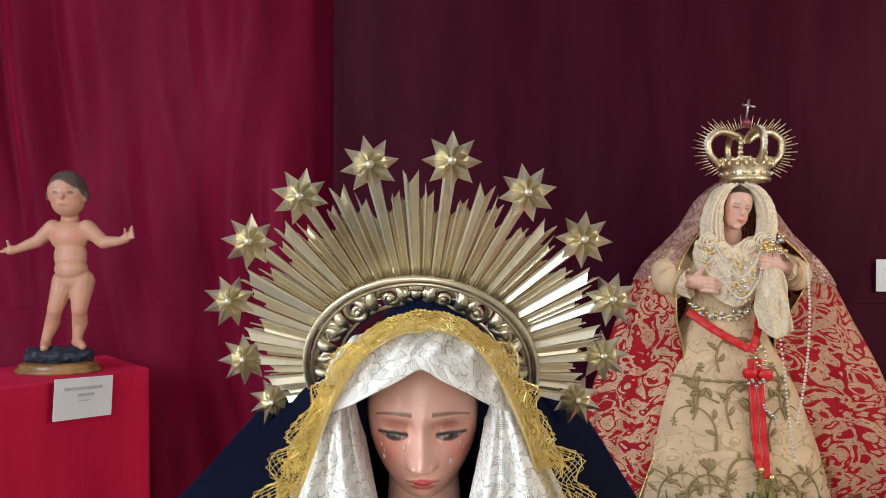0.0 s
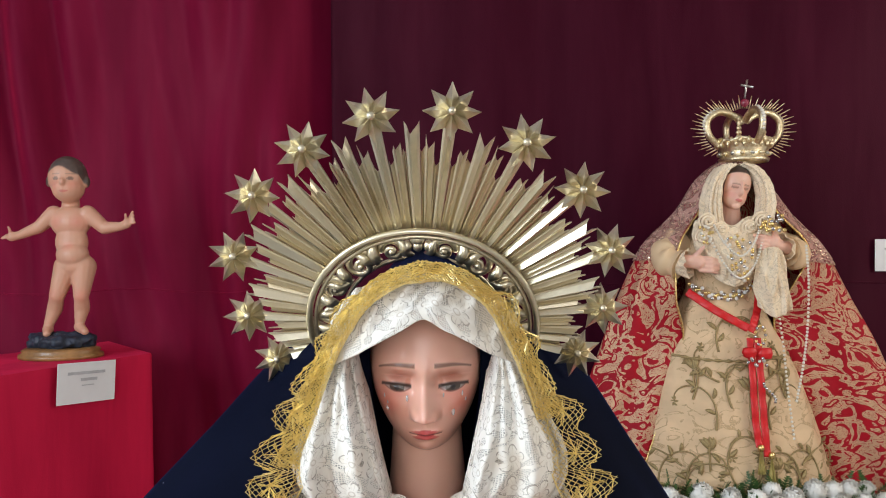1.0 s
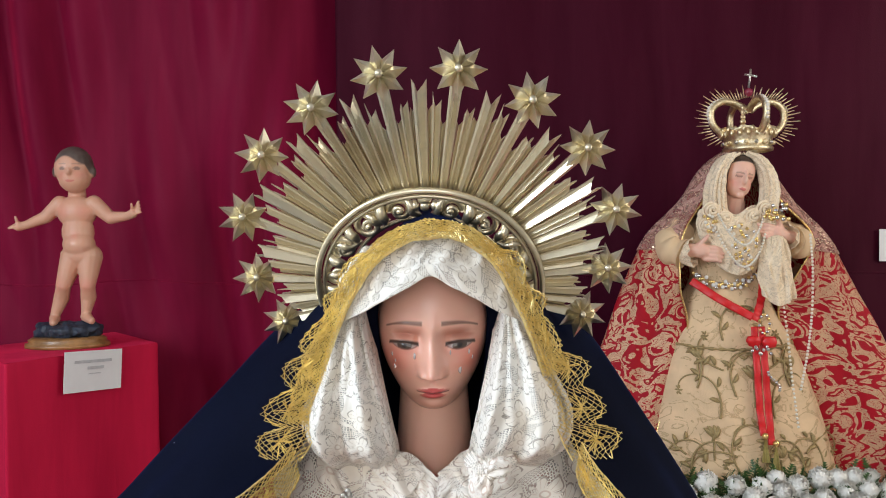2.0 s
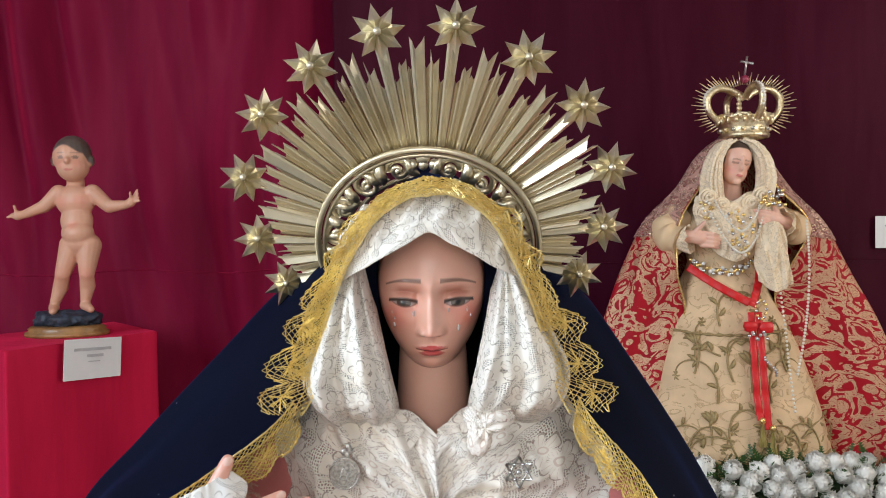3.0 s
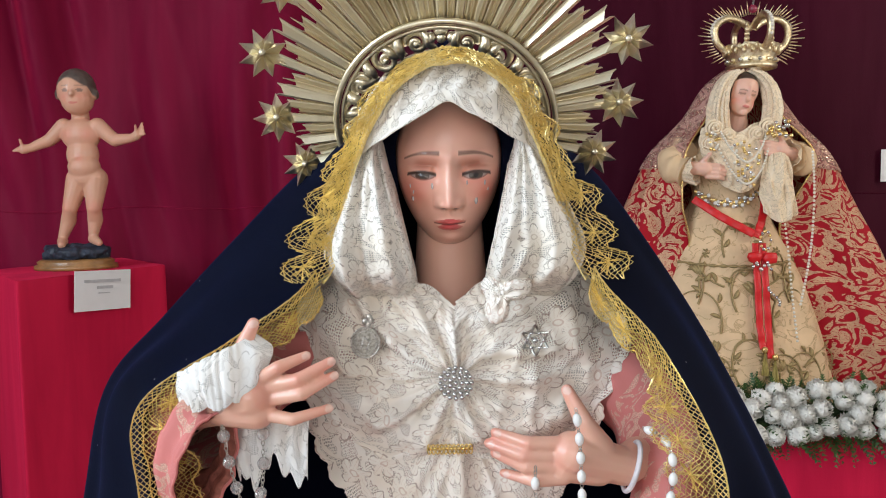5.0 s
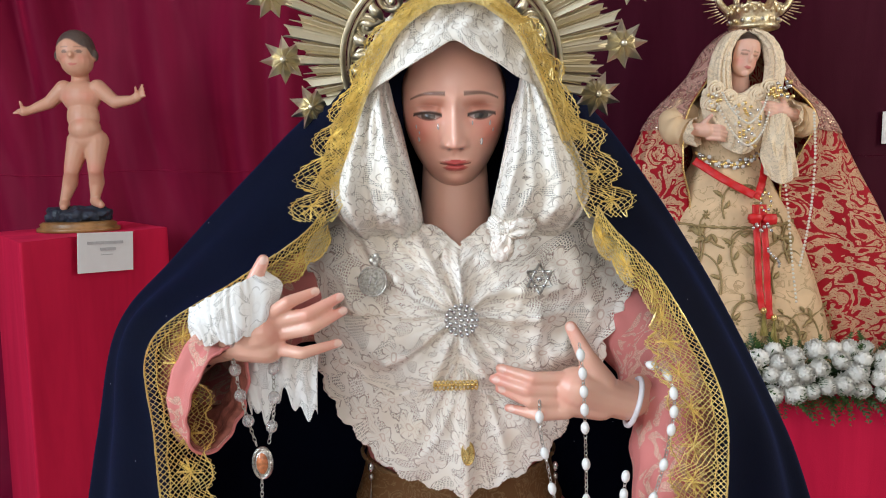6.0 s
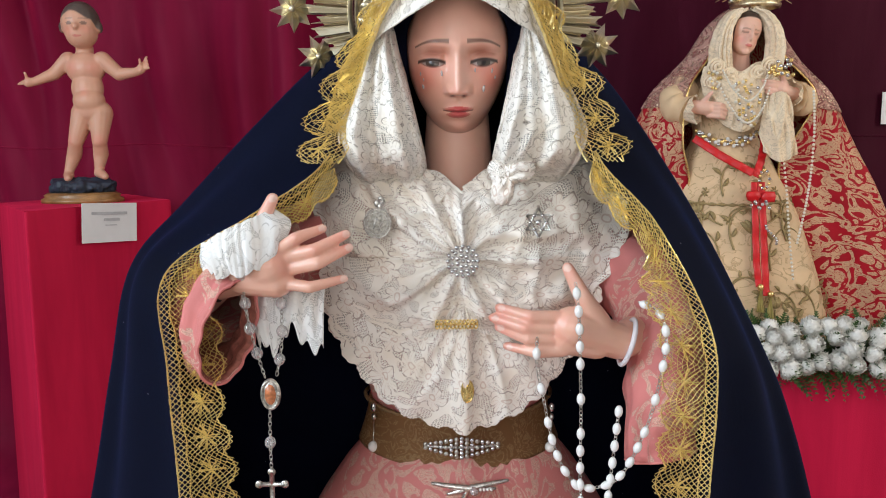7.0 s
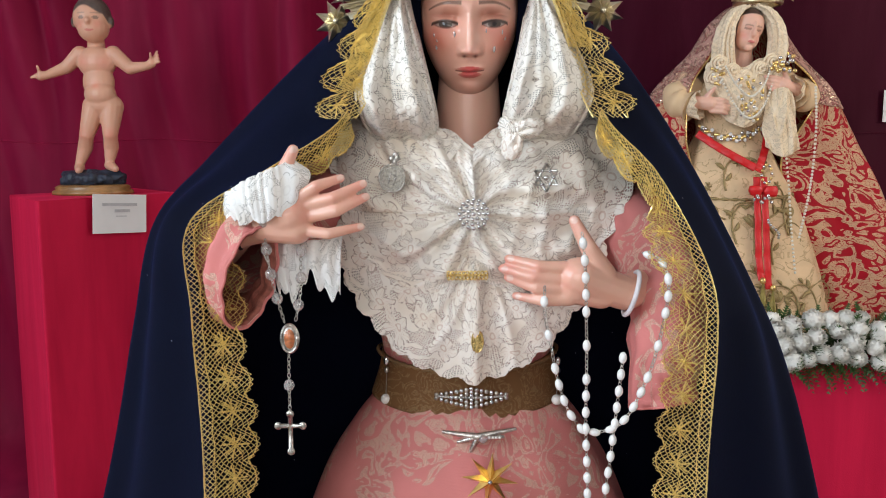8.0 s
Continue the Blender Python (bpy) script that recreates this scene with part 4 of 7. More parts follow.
RIGHT = [
    ((0.030, 0.534, 1.288), (0.040, 0.610, 1.274), (0.0, 0.650, 1.25)),
    ((0.058, 0.546, 1.232), (0.096, 0.632, 1.236), (0.0, 0.670, 1.21)),
    ((0.078, 0.536, 1.165), (0.131, 0.600, 1.182), (0.0, 0.690, 1.14)),
    ((0.116, 0.510, 1.115), (0.178, 0.598, 1.105), (0.0, 0.710, 1.09)),
    ((0.151, 0.500, 1.045), (0.223, 0.592, 1.014), (0.0, 0.730, 1.00)),
    ((0.157, 0.500, 0.990), (0.251, 0.596, 0.950), (0.0, 0.750, 0.93)),
    ((0.152, 0.500, 0.880), (0.281, 0.600, 0.845), (0.0, 0.780, 0.82)),
    ((0.150, 0.490, 0.605), (0.335, 0.600, 0.605), (0.0, 0.820, 0.605)),
]


def navy_mantle(label):
    ob = thing("mantle", (BX, 0.66, 0.605), label, "cloak")
    g = mantle_grid(LEFT, RIGHT, TOP, BX, 110, 70, 21, 0.021, 3.6)
    cloth("velvet_cloak", g, M_NAVY, ob, thick=0.002)
    E = g[0]
    k = len(E)
    # border lace: over the hood it lies back on the velvet, lower down it hangs into the opening
    u = np.linspace(0, 1, k)
    sel = (u > 0.30) & (u < 0.70)
    A = E[sel]
    away = np.stack([np.sign(A[:, 0] - BX) * np.clip(np.abs(A[:, 0] - BX) / 0.05, 0, 1) * (0.012 + 0.017 * np.clip((1.240 - A[:, 2]) / 0.04, 0, 1)), np.full(len(A), 0.004), np.clip(1 - np.abs(A[:, 0] - BX) / 0.09, 0, 1) * 0.001], 1)
    inner = A - np.stack([np.sign(A[:, 0] - BX) * np.clip(np.abs(A[:, 0] - BX) / 0.06, 0, 1) * 0.007, np.full(len(A), 0.017), np.clip(1 - np.abs(A[:, 0] - BX) / 0.07, 0, 1) * 0.012], 1)
    wob = 0.004 * np.sin(np.linspace(0, 60, len(A)))[:, None] * np.array((0.4, 1, 0.5))
    lace_strip("hood_lace", inner, A + away + wob - np.array((0, 0.014, 0)), 0.0040, 7, 0.00052, M_GOLDLACE, ob, "gold bobbin lace round the hood", 3, 0.42)
    crown = np.abs(A[:, 0] - BX) < 0.08
    lace_strip("hood_braid", inner[crown] - np.array((0, 0.001, 0.0)), (A + away * 0.5)[crown] - np.array((0, 0.010, 0.0)), 0.0022, 7, 0.00060, M_GOLDLACE, ob, "dense gold braid over the brow", 5, 0.1)
    for lo, hi, sx in ((0.0, 0.315, 1), (0.685, 1.0, -1)):
        s2 = (u >= lo) & (u <= hi)
        A = E[s2] + np.array((-sx * 0.006, -0.003, 0))
        t = np.linspace(0, 1, len(A)) if sx > 0 else np.linspace(1, 0, len(A))
        shoulder = np.clip((A[:, 2] - 1.07) / 0.05, 0, 1)[:, None]
        hang = (1 - shoulder) * np.array((sx * 0.037, 0.006, 0.002)) + shoulder * np.array((sx * 0.006, -0.004, -0.022))
        curl = 0.004 * np.sin(np.arange(len(A)) * 0.45)[:, None] * np.array((0.3, 1, 0))
        lace_strip("border_lace", A, A + hang + curl, 0.0042, 9, 0.00060, M_GOLDLACE, ob, "gold bobbin lace border with scalloped edge", 8 + sx, 0.22)
    return ob


navy_mantle("navy blue velvet mantle edged with gold bobbin lace")


def rings(stations, n=96):
    """Grid of ellipses: (z, centre x, centre y, half width, half depth)."""
    st = spline(np.array(stations), 50)
    a = np.linspace(0, 2 * np.pi, n, endpoint=False) + np.pi / 2
    return np.stack([st[:, 1:2] + st[:, 3:4] * np.cos(a), st[:, 2:3] + st[:, 4:5] * np.sin(a), np.repeat(st[:, 0:1], n, 1)], 2), a


def gown(label):
    ob = thing("gown", (BX, 0.63, 0.605), label, "dress")
    g, a = rings([(1.135, BX, 0.625, 0.055, 0.040), (1.115, BX, 0.622, 0.100, 0.050), (1.06, BX, 0.622, 0.098, 0.052), (1.00, BX, 0.624, 0.080, 0.046), (0.948, BX, 0.626, 0.0705, 0.0430)])
    u, v = uvgrid(g)
    g = g + normals(g) * (0.0018 * ripple(3, u, v, 26, 0.2))[:, :, None]
    cloth("bodice", g, M_PINK, ob, close=True)
    g, a = rings([(0.945, BX, 0.626, 0.070, 0.0425), (0.925, BX, 0.626, 0.080, 0.050), (0.900, BX, 0.626, 0.100, 0.066), (0.85, BX, 0.628, 0.130, 0.090), (0.75, BX, 0.63, 0.165, 0.12), (0.606, BX, 0.63, 0.20, 0.15)])
    u, v = uvgrid(g)
    g = g + normals(g) * (0.006 * v * ripple(13, u, v, 9, 0.15) + 0.0015 * (1 - v) * ripple(15, u, v, 40, 0.1))[:, :, None]
    cloth("skirt", g, M_PINK, ob, close=True)
    for name, path, rad, dep, seed in (
        ("sleeve", [(-0.105, 0.61, 1.10), (-0.165, 0.585, 1.085), (-0.192, 0.540, 1.066), (-0.188, 0.508, 1.054), (-0.172, 0.486, 1.046)], (0.032, 0.034, 0.038, 0.044, 0.046), (0.03, 0.03, 0.028, 0.024, 0.020), 31),
        ("sleeve", [(0.075, 0.61, 1.10), (0.122, 0.595, 1.070), (0.143, 0.568, 1.030), (0.140, 0.545, 0.985), (0.133, 0.530, 0.942)], (0.03, 0.033, 0.038, 0.036, 0.028), (0.03, 0.03, 0.030, 0.028, 0.024), 33),
    ):
        p = spline(path, 40)
        rx, rz = spline(np.c_[rad, dep], 40).T
        t = np.gradient(p, axis=0)
        t /= np.linalg.norm(t, axis=1, keepdims=True)
        side = np.array((0, 0, 1.0)) - t * t[:, 2:]
        side /= np.linalg.norm(side, axis=1, keepdims=True)
        upv = np.cross(side, t)
        ang = np.linspace(0, 2 * np.pi, 56, endpoint=False)
        g = p[:, None] + side[:, None] * (rx[:, None] * np.cos(ang))[:, :, None] + upv[:, None] * (rz[:, None] * np.sin(ang))[:, :, None]
        u, v = uvgrid(g)
        g = g + normals(g) * (0.0030 * ripple(seed, v, u, 7, 0.5) + 0.0015 * ripple(seed + 1, u, v, 9, 0.5))[:, :, None]
        g[:, :, 2] -= 0.010 * (v ** 6) * np.sin(ang + 2.2)
        sl = cloth(name, g, M_PINK, ob, close=True)
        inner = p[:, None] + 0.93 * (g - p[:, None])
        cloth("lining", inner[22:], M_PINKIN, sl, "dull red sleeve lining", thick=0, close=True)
        v, f = tube_data(np.concatenate([g[-1], g[-1][:2]]), 0.0011, 6)
        part("hem_cord", v, f, M_PINK, sl)
    return ob


gown("rose pink brocade gown with wide sleeves and cream leaf figures")


def frill(g, amp, seed, waves):
    u, v = uvgrid(g)
    return g + normals(g) * (amp * ripple(seed, u, v, waves, 0.4))[:, :, None]


def bust(x, z):
    """Depth of the dressed breast."""
    return 0.5515 + np.minimum(((x - BX) / 0.11) ** 2 * 0.028, 0.026) + ((z - 1.052) / 0.09) ** 2 * 0.014


def lace_bodice(label):
    ob = thing("lace_bodice", (BX, 0.57, 0.955), label, "lace")
    # lower bib with a scalloped hem
    ang = np.linspace(-200, 20, 240)
    th = np.radians(ang)
    reach = np.interp(ang, [-200, -180, -160, -140, -120, -90, -60, -40, -20, 0, 20], [0.104, 0.106, 0.103, 0.100, 0.104, 0.110, 0.103, 0.098, 0.100, 0.106, 0.104])
    reach = reach * (1 + 0.045 * np.abs(np.sin(th * 15)) + 0.012 * np.abs(np.sin(th * 46)))
    t = np.linspace(0.10, 1, 90)[:, None]
    r = t * reach
    x, z = BX + 0.003 + r * np.cos(th), 1.062 + r * np.sin(th)
    y = bust(x, z) - 0.002 - 0.0045 * crease(np.cos(th) * 3 + r * 5, np.sin(th) * 3 + r * 5, 21, 1.2) - 0.0016 * crease(x * 40, z * 22, 23, 1.1) - 0.006 * np.exp(-((x + 0.010) / 0.006) ** 2)
    cloth("bib", np.stack([x, y, z], 2), M_LACE, ob, "ivory lace bib with a scalloped hem", thick=0.0008)
    # gathered upper layer: folds that run together at the brooch
    ang = np.linspace(-180, 180, 260)
    reach = np.interp(ang, [-180, -135, -90, -45, 0, 35, 62, 90, 118, 145, 180], [0.106, 0.078, 0.046, 0.082, 0.122, 0.138, 0.080, 0.046, 0.078, 0.126, 0.106])
    th = np.radians(ang)
    reach = reach * (1 + 0.035 * np.abs(np.sin(th * 13)) + 0.02 * np.sin(th * 5))
    t = np.linspace(0.02, 1, 80)[:, None]
    r = t * reach
    x, z = -0.0115 + r * np.cos(th), 1.088 + r * np.sin(th)
    bend = np.vectorize(lambda p, q: noise.noise(Vector((p * 22, q * 22, 4.4))))(x, z)
    sweep = th + 9.0 * np.abs(x + 0.0115) * np.where(z > 1.088, 1.0, 0.2)
    fold = 0.60 * (0.5 + 0.5 * np.sin(sweep * 9 + 3.4 * bend)) ** 1.6 + 0.30 * (0.5 + 0.5 * np.sin(sweep * 17 + 5.0 * bend + 1.0)) ** 1.3 + 0.42 * crease(x * 26 + z * 14, z * 24 - x * 8, 3, 1.3) + 0.16 * crease(x * 60, z * 48, 4, 1.2)
    flat = np.clip((1.0 - t) / 0.28, 0.22, 1)
    y = bust(x, z) - 0.0045 - 0.0215 * fold * np.sqrt(t) * (1.15 - 0.45 * t) * flat
    cloth("gathered_fall", np.stack([x, y, z], 2), M_LACE, ob, "gathered ivory lace drawn to the brooch", thick=0.0008)
    # collar frill round the neck opening
    for s in (-1, 1):
        rows = []
        for k in range(4):
            f = k / 3
            rows.append([(BX + s * (0.050 - 0.004 * f), 0.600 - 0.03 * f, 1.178 - 0.016 * f), (BX + s * (0.034 + 0.010 * f), 0.566 - 0.008 * f, 1.162 - 0.016 * f), (BX + s * (0.004 + 0.012 * f), 0.556 - 0.008 * f, 1.140 - 0.014 * f)])
        g = frill(net(rows, 70, 20), 0.0018, 60 + s, 8)
        cloth("collar_frill", g, M_LACE, ob, thick=0.0008)
    return ob


lace_bodice("ivory blonde lace bodice gathered in folds over the breast")


def head_veil(label):
    ob = thing("head_veil", (BX, 0.55, 1.15), label, "veil")
    # pleated band over the brow, parted above the middle
    rows = []
    for k in range(5):
        f = k / 4
        rows.append([(HX - 0.062 - 0.004 * f, 0.556 - 0.004 * f, 1.272 - 0.032 * f), (HX - 0.040 - 0.004 * f, 0.534 - 0.010 * f, 1.295 - 0.043 * f), (HX, 0.524 - 0.011 * f, 1.305 - 0.034 * f),
                     (HX + 0.040 + 0.004 * f, 0.534 - 0.010 * f, 1.295 - 0.043 * f), (HX + 0.062 + 0.004 * f, 0.556 - 0.004 * f, 1.272 - 0.032 * f)])
    g = net(rows, 170, 40)
    u, v = uvgrid(g)
    g[:, :, 2] += (0.005 * np.exp(-((u - 0.5) / 0.05) ** 2) * v ** 2)
    pleat = 0.6 * (0.5 + 0.5 * np.sin(2 * np.pi * (9 * u + 0.25 * np.sin(5 * u)) + 2.2 * v)) ** 1.4 + 0.6 * crease(u * 12 + 0.8 * v, v * 1.8, 41, 1.2)
    g = g - np.array((0, 0.8, -0.25)) * (0.0075 * pleat * np.clip(1.15 - v, 0, 1) + 0.0040 * crease(u * 5, v * 4 + u * 2, 43) * np.clip(v * 1.6 - 0.4, 0, 1))[:, :, None]
    cloth("brow_band", g, M_VEIL, ob, thick=0.0010)
    for s, seed in ((-1, 83), (1, 87)):
        rows = []
        wide = 0.094 if s > 0 else 0.088
        for z, xi, xo, y in ((1.270, 0.044, 0.058, 0.548), (1.245, 0.043, 0.066, 0.540), (1.212, 0.0360, wide - 0.012, 0.530), (1.182, 0.029, wide, 0.525), (1.163, 0.025, wide - 0.003, 0.530), (1.151, 0.025, wide - 0.008, 0.550), (1.140, 0.028, wide - 0.014, 0.585)):
            w = xo - xi
            rows.append([(HX + s * xi, y + 0.030, z), (HX + s * (xi + 0.004), y + 0.004, z), (HX + s * (xi + w * 0.45), y - 0.004, z), (HX + s * (xi + w * 0.85), y + 0.004, z), (HX + s * xo, y + 0.032, z)])
        g = net(rows, 110, 90)
        u, v = uvgrid(g)
        bend = 0.55 * np.sin(v * 3.0 + s) + 0.25 * np.sin(v * 7.0 + 2 * s)
        fold = (0.5 + 0.5 * np.sin(2 * np.pi * (3.3 * u + 0.22 * bend) + s)) ** 1.5 + 0.5 * (0.5 + 0.5 * np.sin(2 * np.pi * (6.7 * u + 0.4 * bend) + 2.1 * s)) ** 1.4 + 0.40 * crease(u * 5, v * 3.2, 19 + s) + 0.15 * crease(u * 12, v * 9, 29 + s)
        g = g - np.array((0, 1, 0)) * (0.0105 * fold * np.clip(v * 4, 0.25, 1) * (0.30 + 0.70 * np.sin(np.pi * np.clip(0.12 + 0.75 * v, 0, 1))) - 0.005)[:, :, None]
        g[:, :, 2] -= 0.006 * v ** 8 * np.abs(np.sin(u * 9 + s))
        cloth("side_drape", g, M_VEIL, ob, "white lace falling in soft folds beside the cheek", thick=0.0010)
    th, t = np.meshgrid(np.linspace(0, 2 * np.pi, 120), np.linspace(0.03, 1, 24))
    reach = 0.0135 + 0.0050 * np.sin(3 * th + 0.6) + 0.003 * np.sin(2 * th) + 0.0012 * np.abs(np.sin(15 * th))
    pleat = np.abs(np.sin(3.5 * th + 1.3 * np.sin(2 * th + 1) + 1.5 * t)) ** 1.3 * (0.6 + 0.4 * np.sin(th + 2)) + 0.5 * crease(np.cos(th) * t * 3, np.sin(th) * t * 3, 71)
    g = np.stack([0.021 + t * reach * np.cos(th), 0.5235 - 0.0065 * pleat * np.sqrt(t) * (1.2 - 0.7 * t) + 0.010 * t ** 3, 1.148 + t * reach * np.sin(th)], 2)
    cloth("gathered_knot", g, M_LACE, ob, "cream lace gathered into a knot on the breast", thick=0.0010)
    return ob


head_veil("white lace veil pleated over the brow with two side drapes")


def dark_cap(label):
    rows = []
    for k in range(5):
        f = k / 4
        ins, out_ = 0.0365, 0.062
        w = ins + (out_ - ins) * f
        rows.append([(HX - w * 0.80, 0.585 - 0.01 * f, 1.135), (HX - w * 0.86, 0.575, 1.18), (HX - w, 0.566 - 0.006 * f, 1.225), (HX - w * 0.92, 0.556 - 0.006 * f, 1.262 + 0.006 * f), (HX, 0.545, 1.288 + 0.016 * f),
                     (HX + w * 0.92, 0.556 - 0.006 * f, 1.262 + 0.006 * f), (HX + w, 0.566 - 0.006 * f, 1.225), (HX + w * 0.86, 0.575, 1.18), (HX + w * 0.80, 0.585 - 0.01 * f, 1.135)])
    ob = cloth("coif", net(rows, 90, 16), M_NAVY, thick=0.0012)
    return tagged(ob, "dark navy cloth cap showing round the carved face", "cap")


dark_cap("")


# ---- crowned statue on the broad plinth ----
CX, CY = 0.835, 2.40
C_TOP = ((0.838, 2.375, 1.528), (0.838, 2.44, 1.548), (0.838, 2.50, 1.50))
C_LEFT = [
    ((0.780, 2.385, 1.500), (0.750, 2.44, 1.500), (0.82, 2.53, 1.46)),
    ((0.725, 2.375, 1.400), (0.680, 2.44, 1.400), (0.82, 2.56, 1.36)),
    ((0.660, 2.350, 1.300), (0.580, 2.43, 1.300), (0.82, 2.58, 1.26)),
    ((0.650, 2.345, 1.160), (0.515, 2.43, 1.160), (0.82, 2.62, 1.12)),
    ((0.672, 2.360, 1.020), (0.470, 2.43, 1.010), (0.82, 2.66, 1.00)),
    ((0.590, 2.345, 0.780), (0.395, 2.43, 0.780), (0.82, 2.72, 0.78)),
    ((0.510, 2.340, 0.560), (0.330, 2.43, 0.560), (0.82, 2.78, 0.56)),
]
C_RIGHT = [
    ((0.892, 2.385, 1.500), (0.925, 2.44, 1.498), (0.86, 2.53, 1.46)),
    ((0.945, 2.375, 1.400), (1.010, 2.44, 1.390), (0.86, 2.56, 1.36)),
    ((1.030, 2.360, 1.290), (1.112, 2.43, 1.275), (0.86, 2.58, 1.26)),
    ((0.980, 2.385, 1.160), (1.188, 2.43, 1.130), (0.86, 2.62, 1.12)),
    ((0.950, 2.400, 1.060), (1.250, 2.43, 1.000), (0.86, 2.66, 1.00)),
    ((1.045, 2.410, 0.780), (1.335, 2.43, 0.780), (0.86, 2.72, 0.78)),
    ((1.125, 2.410, 0.560), (1.420, 2.43, 0.560), (0.86, 2.78, 0.56)),
]


def gauze(name, base, glint):
    """Thin tulle, mostly open, with denser woven sprigs and small metal glints."""
    n = Nodes(name)
    uv = n.uv()
    sprig = n.math("GREATER_THAN", n.math("SINE", n.math("MULTIPLY", n.noise(uv, 22, 1.5, 0.5, 1.4), 26.0)), 0.35)
    spark = n.math("MULTIPLY", n.math("LESS_THAN", n.voronoi(uv, 190.0), 0.30), n.math("GREATER_THAN", n.noise(uv, 34, 2), 0.50))
    col = n.mix(spark, n.mix(sprig, base, tuple(c * 1.25 for c in base)), glint)
    n.out(Base_Color=col, Roughness=n.ramp(spark, 0, 1, 0.8, 0.3), Metallic=n.math("MULTIPLY", spark, 0.6), Specular_IOR_Level=0.1)
    return n.holes(n.math("MAXIMUM", n.math("ADD", 0.30, n.math("MULTIPLY", sprig, 0.38)), spark))


M_GAUZE = gauze("dusty_gauze", (0.52, 0.30, 0.25), (0.86, 0.70, 0.50))


def brocade_mantle(label):
    ob = thing("brocade_mantle", (CX, 2.55, 0.56), label, "cloak")
    g = mantle_grid(C_LEFT, C_RIGHT, C_TOP, CX, 110, 60, 121, 0.034, 6)
    cloth("brocade_cloak", g, M_REDGOLD, ob, thick=0.004)
    n = normals(g)
    k = g.shape[1]
    veil = (g - n * np.sign((n * (g - np.array((CX, 2.46, 0)))[:, :, :] * (1, 1, 0)).sum(2, keepdims=True)) * -0.006)[:, int(k * 0.265):int(k * 0.735)]
    cloth("lace_overveil", veil, M_GAUZE, ob, "dusty rose gauze lace over the shoulders", thick=0.0015)
    v, f = tube_data(g[0] - np.array((0, 0.003, 0)), 0.0028, 8)
    part("gold_cord", v, f, M_GOLD, ob)
    return ob


brocade_mantle("red mantle with large gold brocade leaves")


SIDE = np.array((-0.026, 0.0, 0.0))
GOWN = [(1.36, 0.815, 2.44, 0.09, 0.06), (1.30, 0.81, 2.43, 0.13, 0.075), (1.22, 0.80, 2.43, 0.100, 0.07), (1.175, 0.797, 2.43, 0.094, 0.066), (1.10, 0.800, 2.43, 0.135, 0.09), (0.95, 0.808, 2.43, 0.205, 0.13), (0.75, 0.815, 2.43, 0.268, 0.16), (0.562, 0.818, 2.43, 0.310, 0.18)]
M_STITCH = metal("olive_gold_stitching", (0.44, 0.32, 0.14), (0.26, 0.19, 0.09), 0.5, 300, 0.5)
M_STITCH.node_tree.nodes["Principled BSDF"].inputs["Metallic"].default_value = 0.35


def on_gown(x, z, proud=0.006):
    """Points on the front of the cream gown."""
    st = np.array(GOWN)[::-1]
    cx, w, d = (np.interp(z, st[:, 0], st[:, k]) for k in (1, 3, 4))
    y = 2.43 - d * np.sqrt(np.clip(1 - ((x - cx) / w) ** 2, 0.02, 1)) - proud
    return np.stack([x, y, z], -1)


